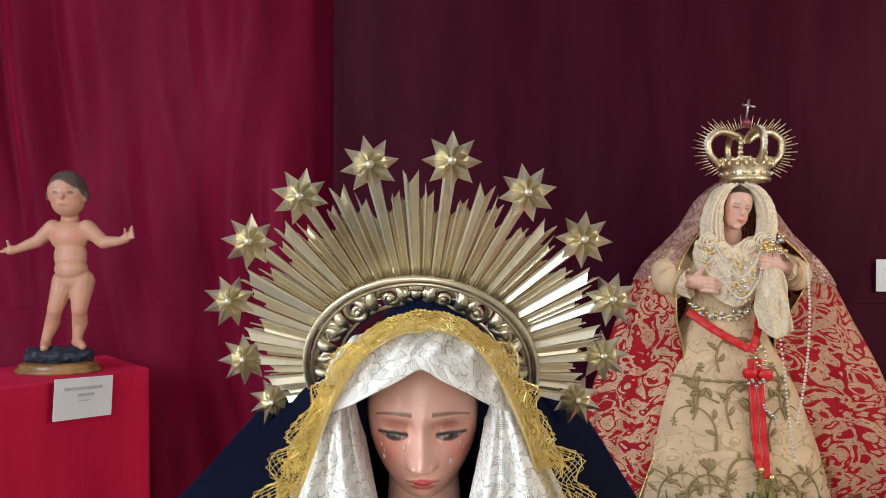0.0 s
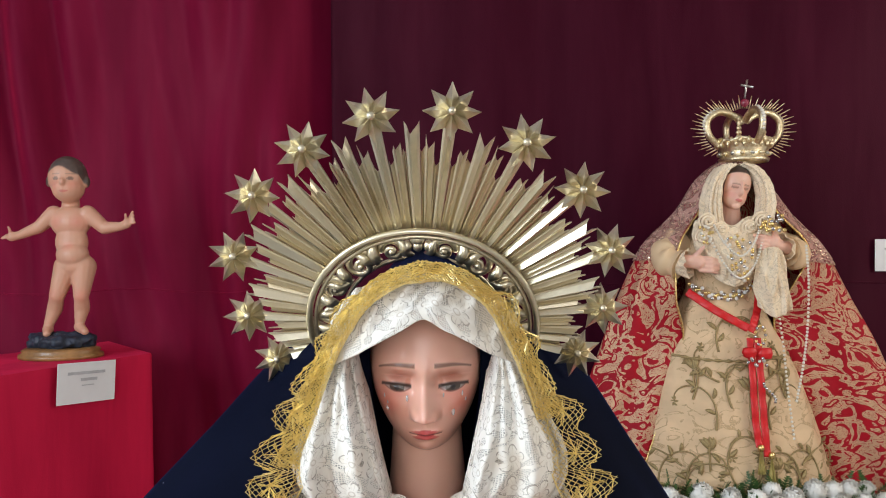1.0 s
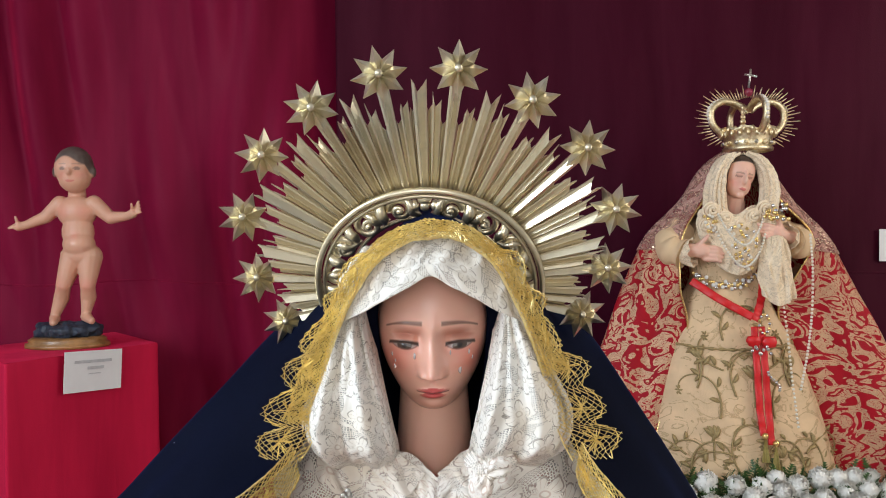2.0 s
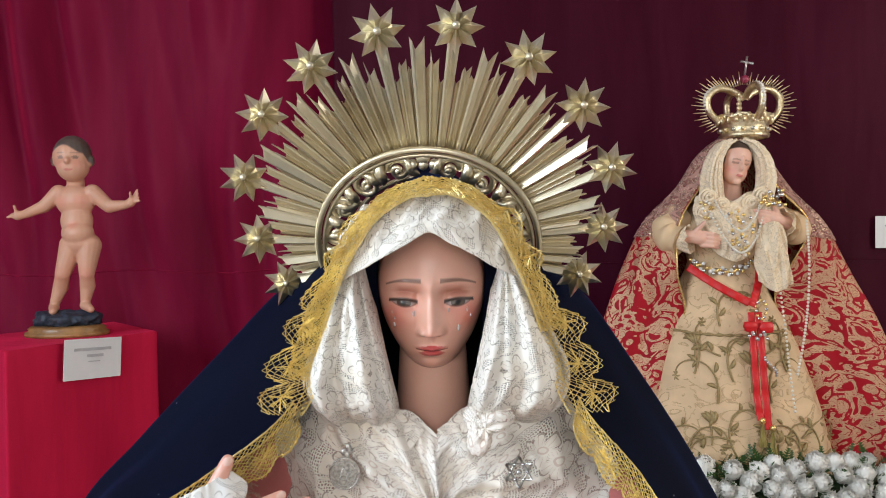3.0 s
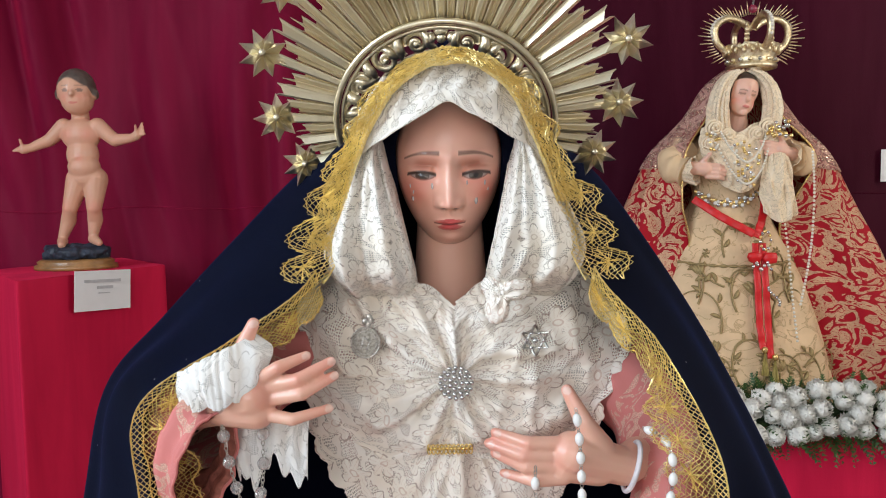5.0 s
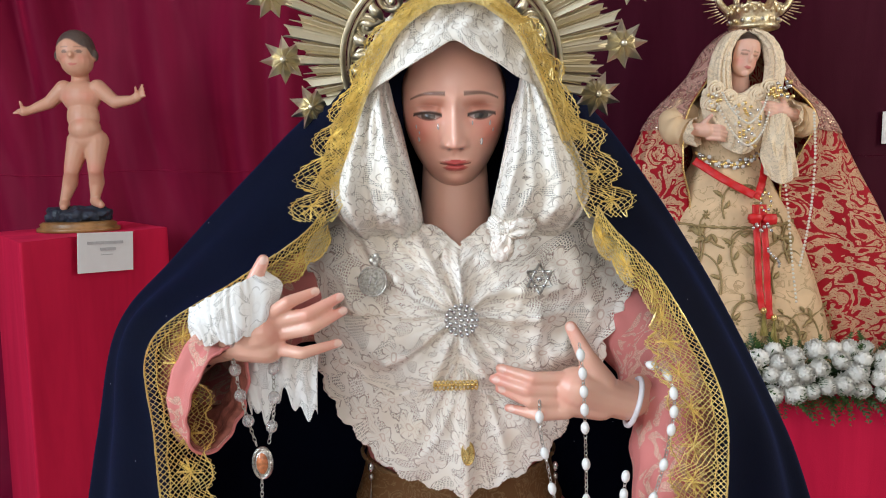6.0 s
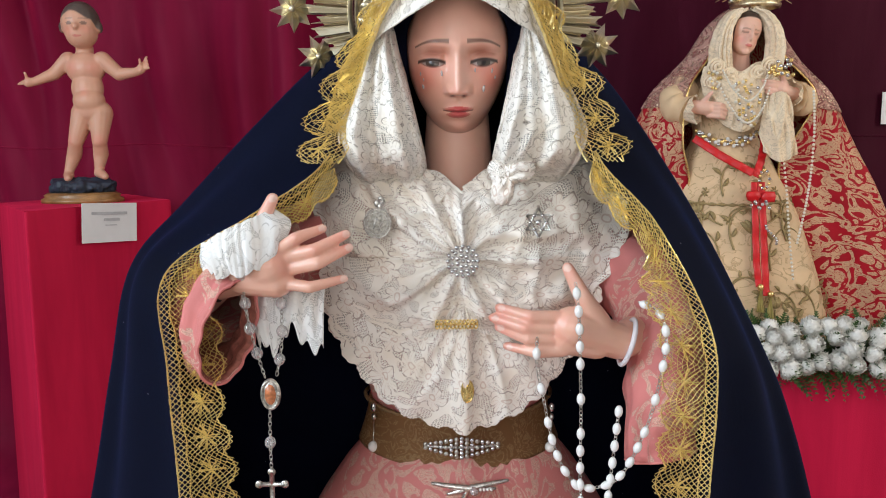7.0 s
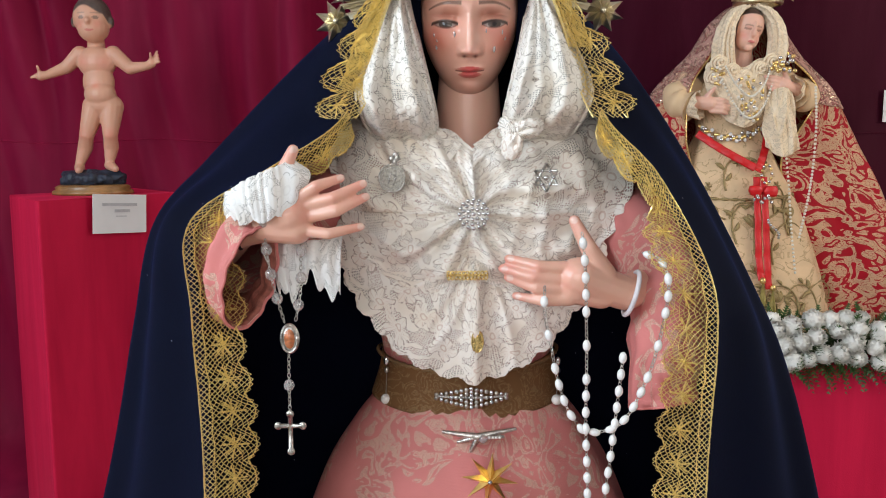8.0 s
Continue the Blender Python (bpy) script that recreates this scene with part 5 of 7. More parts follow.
def embroider(gown_):
    """Raised scrolls, leaves, tulips and rows of braid, mirrored about the middle of the skirt."""
    MX = 0.815

    def vine(x, z, head, length, k0, k1):
        t = np.linspace(0, length, 46)
        th = math.radians(head) + k0 * t + k1 * t * t
        return x + np.concatenate([[0], np.cumsum(np.cos(th[:-1]))]) * length / 45, z + np.concatenate([[0], np.cumsum(np.sin(th[:-1]))]) * length / 45, th

    def leaf(x, z, head, size):
        t = np.linspace(0, 1, 12)
        th = math.radians(head) + 0.9 * (t - 0.3)
        px, pz = x + np.cumsum(np.cos(th)) * size / 12, z + np.cumsum(np.sin(th)) * size / 12
        v_, f_ = tube_data(on_gown(px, pz, 0.004), 0.0006 + size * 0.17 * np.sin(np.pi * t) ** 0.8, 8)
        part("leaf", v_, f_, M_STITCH, gown_)

    vines = [(0.020, 0.640, 60, 0.26, 1.0, 62), (0.035, 0.700, 20, 0.20, -2.0, -78), (0.075, 0.800, 100, 0.22, -3.0, -60), (0.030, 0.860, 70, 0.20, 2.0, 80),
             (0.150, 0.620, 80, 0.24, 2.0, 66), (0.165, 0.700, 40, 0.18, 0.0, -90), (0.130, 0.880, 110, 0.17, 0.0, -95), (0.055, 1.010, 80, 0.15, 2.0, 110), (0.225, 0.640, 95, 0.20, 1.0, 80), (0.060, 0.930, 20, 0.13, 3.0, 120)]
    for sx in (-1, 1):
        for i, (x, z, head, ln, k0, k1) in enumerate(vines):
            px, pz, th = vine(x, z, head, ln, k0, k1)
            v_, f_ = tube_data(on_gown(MX + sx * px, pz), np.linspace(0.0032, 0.0018, len(px)), 6)
            part("scroll", v_, f_, M_STITCH, gown_, "olive gold embroidered scroll")
            for j, k in enumerate((8, 17, 27)):
                turn = math.degrees(th[k]) + (52 if (j + i) % 2 else -52)
                leaf(MX + sx * px[k], pz[k], turn if sx > 0 else 180 - turn, 0.034 if j < 2 else 0.026)
            t = np.linspace(0, 2 * np.pi, 7)[:-1]
            for a_ in t:
                leaf(MX + sx * (px[-1] + 0.002 * math.cos(a_)), pz[-1] + 0.002 * math.sin(a_), math.degrees(a_), 0.013)
    for x, z, k in ((0.835, 0.900, 1.0), (0.690, 0.960, 0.7), (0.950, 0.930, 0.7), (0.720, 0.745, 0.8), (0.900, 0.690, 0.8)):
        for h in (60, 78, 102, 120):
            leaf(x, z, h, 0.050 * k)
        v_, f_ = tube_data(on_gown(np.full(12, x), np.linspace(z - 0.07 * k, z, 12)), 0.0026, 6)
        part("stalk", v_, f_, M_STITCH, gown_)
    for z0, sag in ((0.985, 0.012), (0.640, 0.010)):
        hw_ = np.interp(z0, np.array(GOWN)[::-1, 0], np.array(GOWN)[::-1, 3]) * 0.93
        t = np.linspace(-1, 1, 90)
        v_, f_ = tube_data(on_gown(MX + t * hw_, z0 + sag * t * t), 0.0040 + 0.0016 * np.sin(np.arange(90) * 0.9), 6)
        part("braid", v_, f_, M_STITCH, gown_, "olive gold braid across the skirt")


def cream_gown(label):
    ob = thing("cream_gown", (0.82, 2.45, 0.56), label, "dress")
    g, a = rings(GOWN)
    u, v = uvgrid(g)
    g = g + normals(g) * (0.008 * v * ripple(113, u, v, 8, 0.1))[:, :, None]
    cloth("skirt", g, M_CREAM, ob, close=True, thick=0.003)
    embroider(ob)
    for path in ([(0.70, 2.42, 1.32), (0.655, 2.38, 1.27), (0.690, 2.345, 1.250)], [(0.955, 2.42, 1.33), (1.025, 2.38, 1.28), (0.985, 2.345, 1.285)]):
        p = spline(path, 24) + SIDE
        v, f = tube_data(p, np.linspace(0.045, 0.040, 24) + 0.004 * np.sin(np.arange(24) * 0.9), 20)
        part("sleeve", v, f, M_CREAM, ob)
    return ob


cream_gown("cream silk gown embroidered with olive gold scrolls")


def crowned_statue(label):
    fx, fy, fz = 0.825, 2.368, 1.466
    m = pose(fx, fy, fz, 12, 9, 7)
    mm = np.array(m)

    def h(c, r):
        v, f = ball_data(c, r, 26, 20)
        return v @ mm[:3, :3].T + mm[:3, 3], f
    L = [h((0, 0.004, 0.012), (0.043, 0.046, 0.052)), h((0, -0.010, -0.022), (0.033, 0.036, 0.036)), h((0, -0.048, -0.004), (0.007, 0.010, 0.012)), h((0, -0.042, 0.012), (0.0055, 0.008, 0.016)),
         h((0, -0.042, -0.028), (0.010, 0.008, 0.006)), h((0, -0.036, -0.046), (0.012, 0.010, 0.010)),
         limb((0.822, 2.39, 1.44), (0.820, 2.41, 1.36), 0.028, 0.036)]
    head_pieces = len(L)
    L += [limb((0.66, 2.36, 1.245), (0.705, 2.335, 1.262), 0.021, 0.019), limb((0.705, 2.335, 1.262), (0.735, 2.325, 1.258), 0.019, 0.020)]
    for k in range(4):
        z = 1.270 - 0.011 * k
        L += [limb((0.740, 2.322, z), (0.768, 2.312, z - 0.003), 0.0075, 0.0068, 10), limb((0.768, 2.312, z - 0.003), (0.792 - 0.004 * abs(k - 1), 2.320, z - 0.008), 0.0068, 0.005, 10)]
    L += [limb((0.722, 2.325, 1.272), (0.745, 2.312, 1.300), 0.009, 0.0055, 10)]
    L += [limb((1.01, 2.36, 1.292), (0.970, 2.335, 1.298), 0.021, 0.019), limb((0.970, 2.335, 1.298), (0.942, 2.325, 1.308), 0.019, 0.020)]
    for k in range(4):
        z = 1.322 - 0.011 * k
        L += [limb((0.938, 2.322, z), (0.912, 2.312, z + 0.006), 0.0075, 0.0068, 10), limb((0.912, 2.312, z + 0.006), (0.888 + 0.004 * k, 2.318, z + 0.010), 0.0068, 0.005, 10)]
    L += [limb((0.955, 2.325, 1.318), (0.938, 2.312, 1.345), 0.009, 0.0055, 10)]
    L = L[:head_pieces] + [(p + SIDE, q) for p, q in L[head_pieces:]]
    v, f = carve(L, 0.0022, 4)
    q = (v - mm[:3, 3]) @ mm[:3, :3]
    a, c, b = q[:, 0] * 1000, q[:, 1], q[:, 2] * 1000
    fr = (c < -0.005) * (v[:, 2] > 1.40)
    s = np.abs(a)
    col = np.tile((0.80, 0.47, 0.36), (len(v), 1))
    col = blend(col, fr * 0.5 * bell(s, b, 22, -16, 12, 12), (0.80, 0.24, 0.19))
    col = blend(col, fr * 0.50 * (np.abs(b - 15.5 + 0.012 * (s - 14) ** 2) < 2.2) * (s > 5) * (s < 25), (0.13, 0.07, 0.05))
    col = blend(col, fr * 0.62 * (np.abs(b - 4.5 - 0.02 * (s - 16) ** 2) < 2.8) * (s > 8) * (s < 25), (0.13, 0.08, 0.06))
    col = blend(col, fr * 0.35 * bell(s, b, 16, 8, 9, 5), (0.5, 0.18, 0.13))
    col = blend(col, fr * 0.8 * (bell(s, b, 0, -28, 11, 4.5) > 0.4), (0.60, 0.10, 0.10))
    scalp = (v[:, 2] > 1.40) * np.clip((np.maximum(b - 30, s - 30) + 40 * np.clip(c + 0.008, -0.02, 1) * 20) / 4, 0, 1)
    col = blend(col, scalp, (0.035, 0.02, 0.014))
    me = mesh_of("crowned_statue", v, f, M_SATIN)
    paint(me, col)
    return tagged(new("crowned_statue", me), label, "statue")


crowned_statue("polychrome carved statue with a bowed head in rich dress")


M_SEED = plain("seed_pearl", (0.80, 0.74, 0.64), 0.3, coat=0.4, vary=0.05)
M_CROWN = metal("pale_gilt", (0.94, 0.82, 0.58), (0.68, 0.52, 0.28), 0.36, 120, 0.4)


def crown(label):
    ox, oy, oz = 0.872, 2.425, 1.542
    ob = thing("crown", (ox, oy, oz), label, "crown")

    def at(p):
        return np.asarray(p) * 1.08 + np.array((ox, oy, oz))
    prof = [(0.058, 0.0), (0.064, 0.002), (0.066, 0.010), (0.060, 0.014), (0.062, 0.030), (0.072, 0.050), (0.076, 0.056), (0.073, 0.056), (0.058, 0.030), (0.054, 0.0)]
    v, f = lathe_data(prof, 48)
    a = np.arctan2(v[:, 1], v[:, 0])
    v[:, 2] += (v[:, 2] > 0.045) * 0.008 * np.abs(np.sin(a * 4))
    part("rim", at(v), f[:-2], M_CROWN, ob)
    for k in range(16):
        t = 2 * math.pi * k / 16
        v, f = ball_data((0.064 * math.cos(t), 0.064 * math.sin(t), 0.022), 0.006, 10, 8)
        part("jewel", at(v), f, M_CROWN if k % 2 else M_SILVER, ob)
    for k in range(40):
        t = 2 * math.pi * k / 40
        v, f = ball_data((0.070 * math.cos(t), 0.070 * math.sin(t), 0.046 + 0.010 * (k % 2)), (0.006, 0.006, 0.009), 8, 6)
        part("leaf", at(v), f, M_CROWN, ob)
    for k in range(4):
        t = math.pi * (k / 2) + 0.12
        p = spline([(0.070, 0, 0.045), (0.098, 0, 0.075), (0.100, 0, 0.112), (0.070, 0, 0.134), (0.030, 0, 0.126), (0.008, 0, 0.110)], 40)
        p = np.stack([p[:, 0] * math.cos(t), p[:, 0] * math.sin(t), p[:, 2]], 1)
        v, f = tube_data(at(p), 0.0100, 8)
        arch = part("arch", v, f, M_CROWN, ob)
        v, f = join_data([ball_data(at(q), 0.0060, 8, 6) for q in p[::2] * (1.07, 1.07, 1.0) + np.array((0, 0, 0.004))])
        part("pearl_row", v, f, M_SEED, arch)
    for k in range(2):
        s = (-1, 1)[k]
        v, f = join_data([ball_data(at((s * 0.032, -0.055, 0.062 + 0.012 * j)), (0.010 - 0.001 * j, 0.006, 0.008), 10, 8) for j in range(5)])
        part("leaf_finial", v, f, M_CROWN, ob)
    rg = random.Random(5)
    outline = spline([(-0.070, 0.030), (-0.100, 0.062), (-0.106, 0.108), (-0.076, 0.142), (-0.034, 0.138), (0.0, 0.146), (0.034, 0.138), (0.076, 0.142), (0.106, 0.108), (0.100, 0.062), (0.070, 0.030)], 58)
    mid = np.array((0, 0.075))
    for i, q in enumerate(outline):
        d = (q - mid) / np.linalg.norm(q - mid)
        ln = (0.034 if i % 2 else 0.020) + rg.uniform(-0.003, 0.003)
        v, f = tube_data(at([(q[0], 0, q[1]), (q[0] + d[0] * ln, 0, q[1] + d[1] * ln)]), [0.0024, 0.0010], 6)
        part("ray", v, f, M_CROWN, ob)
    v, f = ball_data(at((0.003, 0, 0.160)), 0.013, 14, 10)
    part("orb", v, f, plain("garnet_enamel", (0.25, 0.02, 0.05), 0.2, coat=0.6), ob, "dark red enamelled orb")
    bars = [((0.003, 0, 0.172), (0.010, 0, 0.222)), ((-0.008, 0, 0.208), (0.026, 0, 0.202))]
    v, f = join_data([tube_data(at(b), 0.0034, 8) for b in bars])
    part("cross", v, f, M_SILVER, ob, "small silver cross")
    return ob


crown("pale gilt imperial crown with pearl arches and a ring of rays")


def crowned_veil(label):
    ob = thing("head_veil", (0.84, 2.38, 1.37), label, "veil")
    for s, seed in ((-1, 183), (1, 187)):
        rows = []
        for z, xi, xo, y in ((1.532, 0.000, 0.034, 2.350), (1.518, 0.022, 0.062, 2.345), (1.480, 0.046, 0.088, 2.336), (1.425, 0.052, 0.102, 2.334), (1.368, 0.046, 0.098, 2.342)):
            w = xo - xi
            rows.append([(0.832 + s * xi, y + 0.04, z), (0.832 + s * (xi + 0.006), y, z), (0.832 + s * (xi + w * 0.5), y - 0.012, z), (0.832 + s * (xi + w * 0.9), y + 0.004, z), (0.832 + s * xo, y + 0.05, z)])
        g = net(rows, 90, 70)
        u, v = uvgrid(g)
        g = g + normals(g) * (0.009 * ripple(seed, u, v, 5, 0.4) + 0.0010 * ripple(seed + 1, v, u, 7, 0.4))[:, :, None]
        cloth("side_drape", g, M_VEIL2, ob, thick=0.002)
    return ob


M_VEIL2 = lace("cream_tulle", (0.90, 0.76, 0.58), (0.55, 0.42, 0.28), 0.35, 26.0, 500.0)
crowned_veil("cream lace veil framing the face under the crown")


# ---- carnations and ferns ----
def carnation_mesh(seed):
    """A dome of small ruffled petals that open from the heart."""
    r_ = np.random.RandomState(seed)
    V, F, k = [], [], 0
    for i in range(84):
        up = 1 - 0.98 * (i + 0.5) / 84
        az_ = i * 2.39996 + r_.uniform(-0.2, 0.2)
        d = np.array((math.sqrt(1 - up * up) * math.cos(az_), math.sqrt(1 - up * up) * math.sin(az_), up))
        side = np.cross(d, (0, 0, 1.0)) + 1e-6
        side /= np.linalg.norm(side)
        lift = np.cross(side, d)
        ln, wd = 0.036 * r_.uniform(0.86, 1.08), r_.uniform(0.010, 0.014)
        for t, w in ((-1.0, 0.55), (0.1, 0.95), (1.0, 1.0)):
            for q in np.linspace(-1, 1, 6):
                ruff = (t + 1) * (0.0024 * math.sin(q * 8 + i) + r_.uniform(-0.0014, 0.0014))
                V.append(d * (ln * 0.86 + 0.0045 * t + ruff - 0.003 * q * q) + side * wd * w * q + lift * 0.010 * t - np.array((0, 0, 0.012)))
        F += [tuple(k + n for n in q) for q in grid_faces(3, 6)]
        k += 18
    core, core_f = ball_data((0, 0, -0.012), 0.0300, 14, 10)
    V += list(core)
    F += [tuple(k + n for n in q) for q in core_f]
    return mesh_of("carnation", V, F, M_PETAL)


blooms = [carnation_mesh(s) for s in (1, 2, 3, 4)]
rg = random.Random(12)
spots = []
tries = 0
while len(spots) < 190 and tries < 14000:
    tries += 1
    x = rg.uniform(0.36, 1.78)
    a = rg.uniform(-0.35, 1.25)
    y, z = 2.235 - 0.085 * math.cos(a), 0.575 + 0.088 * math.sin(a)
    if all((x - p[0]) ** 2 + (y - p[1]) ** 2 + (z - p[2]) ** 2 > 0.043 ** 2 for p in spots):
        spots.append((x, y, z, a))
for x, y, z, a in spots:
    ob = new("carnation", rg.choice(blooms))
    k = rg.uniform(0.66, 0.96)
    ob.matrix_world = pose(x, y, z, 90 - math.degrees(a) + rg.uniform(-30, 30), rg.uniform(-34, 34), rg.uniform(0, 360) * 0) @ pose(0, 0, 0, 0, 0, rg.uniform(0, 360)) @ Matrix.Diagonal((k, k, k, 1))
    tagged(ob, "white ruffled carnation set among green fern leaves", "carnation", "carnations on the plinth")


def fern_bed(label):
    r = np.random.RandomState(6)
    V, F, k = [], [], 0
    for i in range(1500):
        x = r.uniform(0.33, 1.80)
        a = r.uniform(-0.9, 1.5)
        o = np.array((x, 2.25 - 0.055 * math.cos(a), 0.572 + 0.055 * math.sin(a)))
        d = np.array((r.uniform(-0.8, 0.8), -math.cos(a) + r.uniform(-0.5, 0.5), math.sin(a) + r.uniform(-0.5, 0.5)))
        d /= np.linalg.norm(d)
        s = np.cross(d, (r.rand() - 0.5, r.rand() - 0.5, r.rand()))
        s /= np.linalg.norm(s)
        L = r.uniform(0.035, 0.095)
        for j in range(7):
            b = o + d * L * (0.2 + 0.12 * j) - np.array((0, 0, 0.012)) * (j / 6) ** 2
            for sg in (-1, 1):
                tip = b + (s * sg * 0.9 + d * 0.6) * L * 0.22 * (1 - j / 9)
                w = d * L * 0.045
                V += [b - w, b + w, tip]
                F.append((k, k + 1, k + 2))
                k += 3
        V += [o - s * 0.0008, o + s * 0.0008, o + d * L]
        F.append((k, k + 1, k + 2))
        k += 3
    me = mesh_of("fern_leaves", V, F, M_GREEN, False)
    return tagged(new("fern_leaves", me), label, "foliage", kind="stuff")


fern_bed("dense green fern leaves packed round the carnations")
tagged(box("flower_trough", (0.36, 2.215, 0.552), (1.78, 2.285, 0.60), plain("green_foam", (0.03, 0.07, 0.025), 0.8, vary=0.4), 0.012), "dark green trough holding carnations and fern", "trough")


# ---- belt, jewels, cuffs and rosaries of the veiled statue ----
M_PEARL = plain("pearl", (0.80, 0.76, 0.72), 0.25, coat=0.5, vary=0.04)
M_BEAD = plain("white_bead", (0.84, 0.84, 0.83), 0.28, coat=0.4, vary=0.03)
M_CRYSTAL = Nodes("cut_crystal").out(Base_Color=(0.93, 0.90, 0.90), Roughness=0.06, Transmission_Weight=0.75, IOR=1.5)
M_STONE = plain("bright_stone", (0.60, 0.59, 0.60), 0.14, 0.9, coat=0.5, vary=0.3, scale=900)
M_CUFF = lace("white_cuff_tulle", (0.88, 0.89, 0.90), (0.76, 0.75, 0.74), 0.6, 40.0, 900.0)


def belt(label):
    ob = thing("belt", (BX, 0.63, 0.92), label, "belt")

    def band(z0, z1, grow, n=120):
        t = np.linspace(0, 1, 14)
        a = np.linspace(0, 2 * np.pi, n, endpoint=False) + np.pi / 2
        z = z0 + (z1 - z0) * t
        w = 0.0735 + 0.010 * (1 - t) ** 1.5 + grow
        d = 0.0460 + 0.008 * (1 - t) ** 1.5 + grow
        dip = 0.010 * (np.sin(a) < 0) * np.abs(np.sin(a)) ** 1.5
        return np.stack([BX + w[:, None] * np.cos(a), 0.626 + d[:, None] * np.sin(a), z[:, None] - dip[None, :] * np.ones((14, 1))], 2)
    cloth("band", band(0.924, 0.962, 0.001), M_BELT, ob, thick=0.0018, close=True)
    for z in (0.9235, 0.9625):
        g = band(z - 0.0012, z + 0.0012, 0.0022, 220)[7]
        g = g + np.stack([0 * g[:, 0], 0 * g[:, 0], 0.0008 * np.sin(np.arange(len(g)) * 1.6)], 1)
        v, f = tube_data(np.concatenate([g, g[:2]]), 0.0016, 6)
        part("braid_edge", v, f, M_BELT, ob, "twisted bronze braid edging")
    return ob


belt("bronze brocade belt with braided edges round the waist")


def jewel(name, label, category, bits):
    """A piece of jewellery out of (kind of part, mesh data, material)."""
    c = np.concatenate([np.asarray(d[0]) for _, d, _ in bits]).mean(0)
    ob = thing(name, c, label, category, "jewels on the statue")
    for n, (v, f), m in bits:
        part(n, v, f, m, ob, smooth=n not in ("coin", "plate", "disc"))
    return ob


def ring_data(c, rx, rz, r, n=28, y=0.0):
    a = np.linspace(0, 2 * np.pi, n + 1)
    return tube_data(np.stack([c[0] + rx * np.cos(a), np.full(n + 1, c[1] + y), c[2] + rz * np.sin(a)], 1), r, 6)


def disc_data(c, rx, rz, t):
    v, f = lathe_data([(0.0001, -t), (0.95, -t), (1.0, 0), (0.95, t), (0.0001, t)], 28)
    return np.stack([c[0] + v[:, 0] * rx, c[1] - v[:, 2], c[2] + v[:, 1] * rz], 1), f


# coin medal with a small bow
c = (-0.0735, 0.541, 1.115)
jewel("coin_medal", "round silver coin medal pinned on the lace", "medal", [
    ("coin", disc_data(c, 0.0098, 0.0105, 0.0012), metal("worn_silver", (0.62, 0.59, 0.52), (0.30, 0.28, 0.24), 0.45, 500, 0.5)), ("rim", ring_data(c, 0.0098, 0.0105, 0.0007, y=-0.0012), M_SILVER),
    ("relief", join_data([tube_data([(c[0] - 0.003, c[1] - 0.0013, c[2] - 0.004), (c[0] - 0.001, c[1] - 0.0014, c[2] + 0.004), (c[0] + 0.003, c[1] - 0.0014, c[2] + 0.001), (c[0] + 0.001, c[1] - 0.0013, c[2] - 0.005)], 0.0008, 6)]), M_SILVER),
    ("inner_ring", ring_data(c, 0.0076, 0.0082, 0.00035, y=-0.0013), M_SILVER),
    ("bow", join_data([ball_data((c[0] + 0.002 + dx, c[1] - 0.001, c[2] + 0.0145 + dz), (0.0022, 0.001, 0.0028), 8, 6) for dx, dz in ((-0.002, 0), (0.002, 0.001), (0, -0.002), (0.001, 0.003))]), M_SILVER)])
# round cluster brooch
c = (-0.0115, 0.531, 1.088)
jewel("cluster_brooch", "round silver brooch crowded with bright stones", "brooch",
      [("plate", disc_data(c, 0.0118, 0.0112, 0.0014), M_SILVER)] + [("stone", ball_data((c[0] + r * math.cos(t), c[1] - 0.0022, c[2] + r * math.sin(t)), (0.0016, 0.0013, 0.0016), 8, 6), M_STONE)
       for r, n in ((0.0, 1), (0.0042, 7), (0.0078, 11), (0.0108, 16)) for t in [2 * math.pi * k / n for k in range(n)]])
# six-pointed star brooch
c = (0.0440, 0.541, 1.1145)
tri = [np.array([(c[0] + 0.0100 * math.sin(a + o), c[1] - 0.001 - 0.0006 * (o > 0), c[2] + 0.0108 * math.cos(a + o)) for a in np.linspace(0, 2 * np.pi, 4)]) for o in (0.0, math.pi / 3)]
jewel("star_brooch", "small silver six-pointed star brooch", "brooch",
      [("triangle", join_data([tube_data(np.array([t[i], t[i + 1]]), 0.0009, 6) for i in range(3)]), M_SILVER) for t in tri] +
      [("stone", ball_data((c[0] + 0.0058 * math.cos(t), c[1] - 0.0018, c[2] + 0.0058 * math.sin(t)), 0.0013, 8, 6), M_STONE) for t in [math.pi * k / 3 for k in range(6)]] + [("stone", ball_data((c[0], c[1] - 0.0015, c[2]), 0.0022, 10, 8), M_STONE)])
# gold bar pin
c = (-0.0165, 0.5355, 1.0405)
jewel("bar_pin", "gold filigree bar pin across the pleats", "pin", [("bar", tube_data([(c[0] - 0.0155, c[1], c[2]), (c[0] + 0.0155, c[1], c[2])], 0.0012, 8), M_GOLD)] +
      [("link", ring_data((c[0] - 0.0142 + 0.00285 * k, c[1] - 0.0012, c[2]), 0.0013, 0.0034, 0.0006, 14), M_GOLD) for k in range(11)])
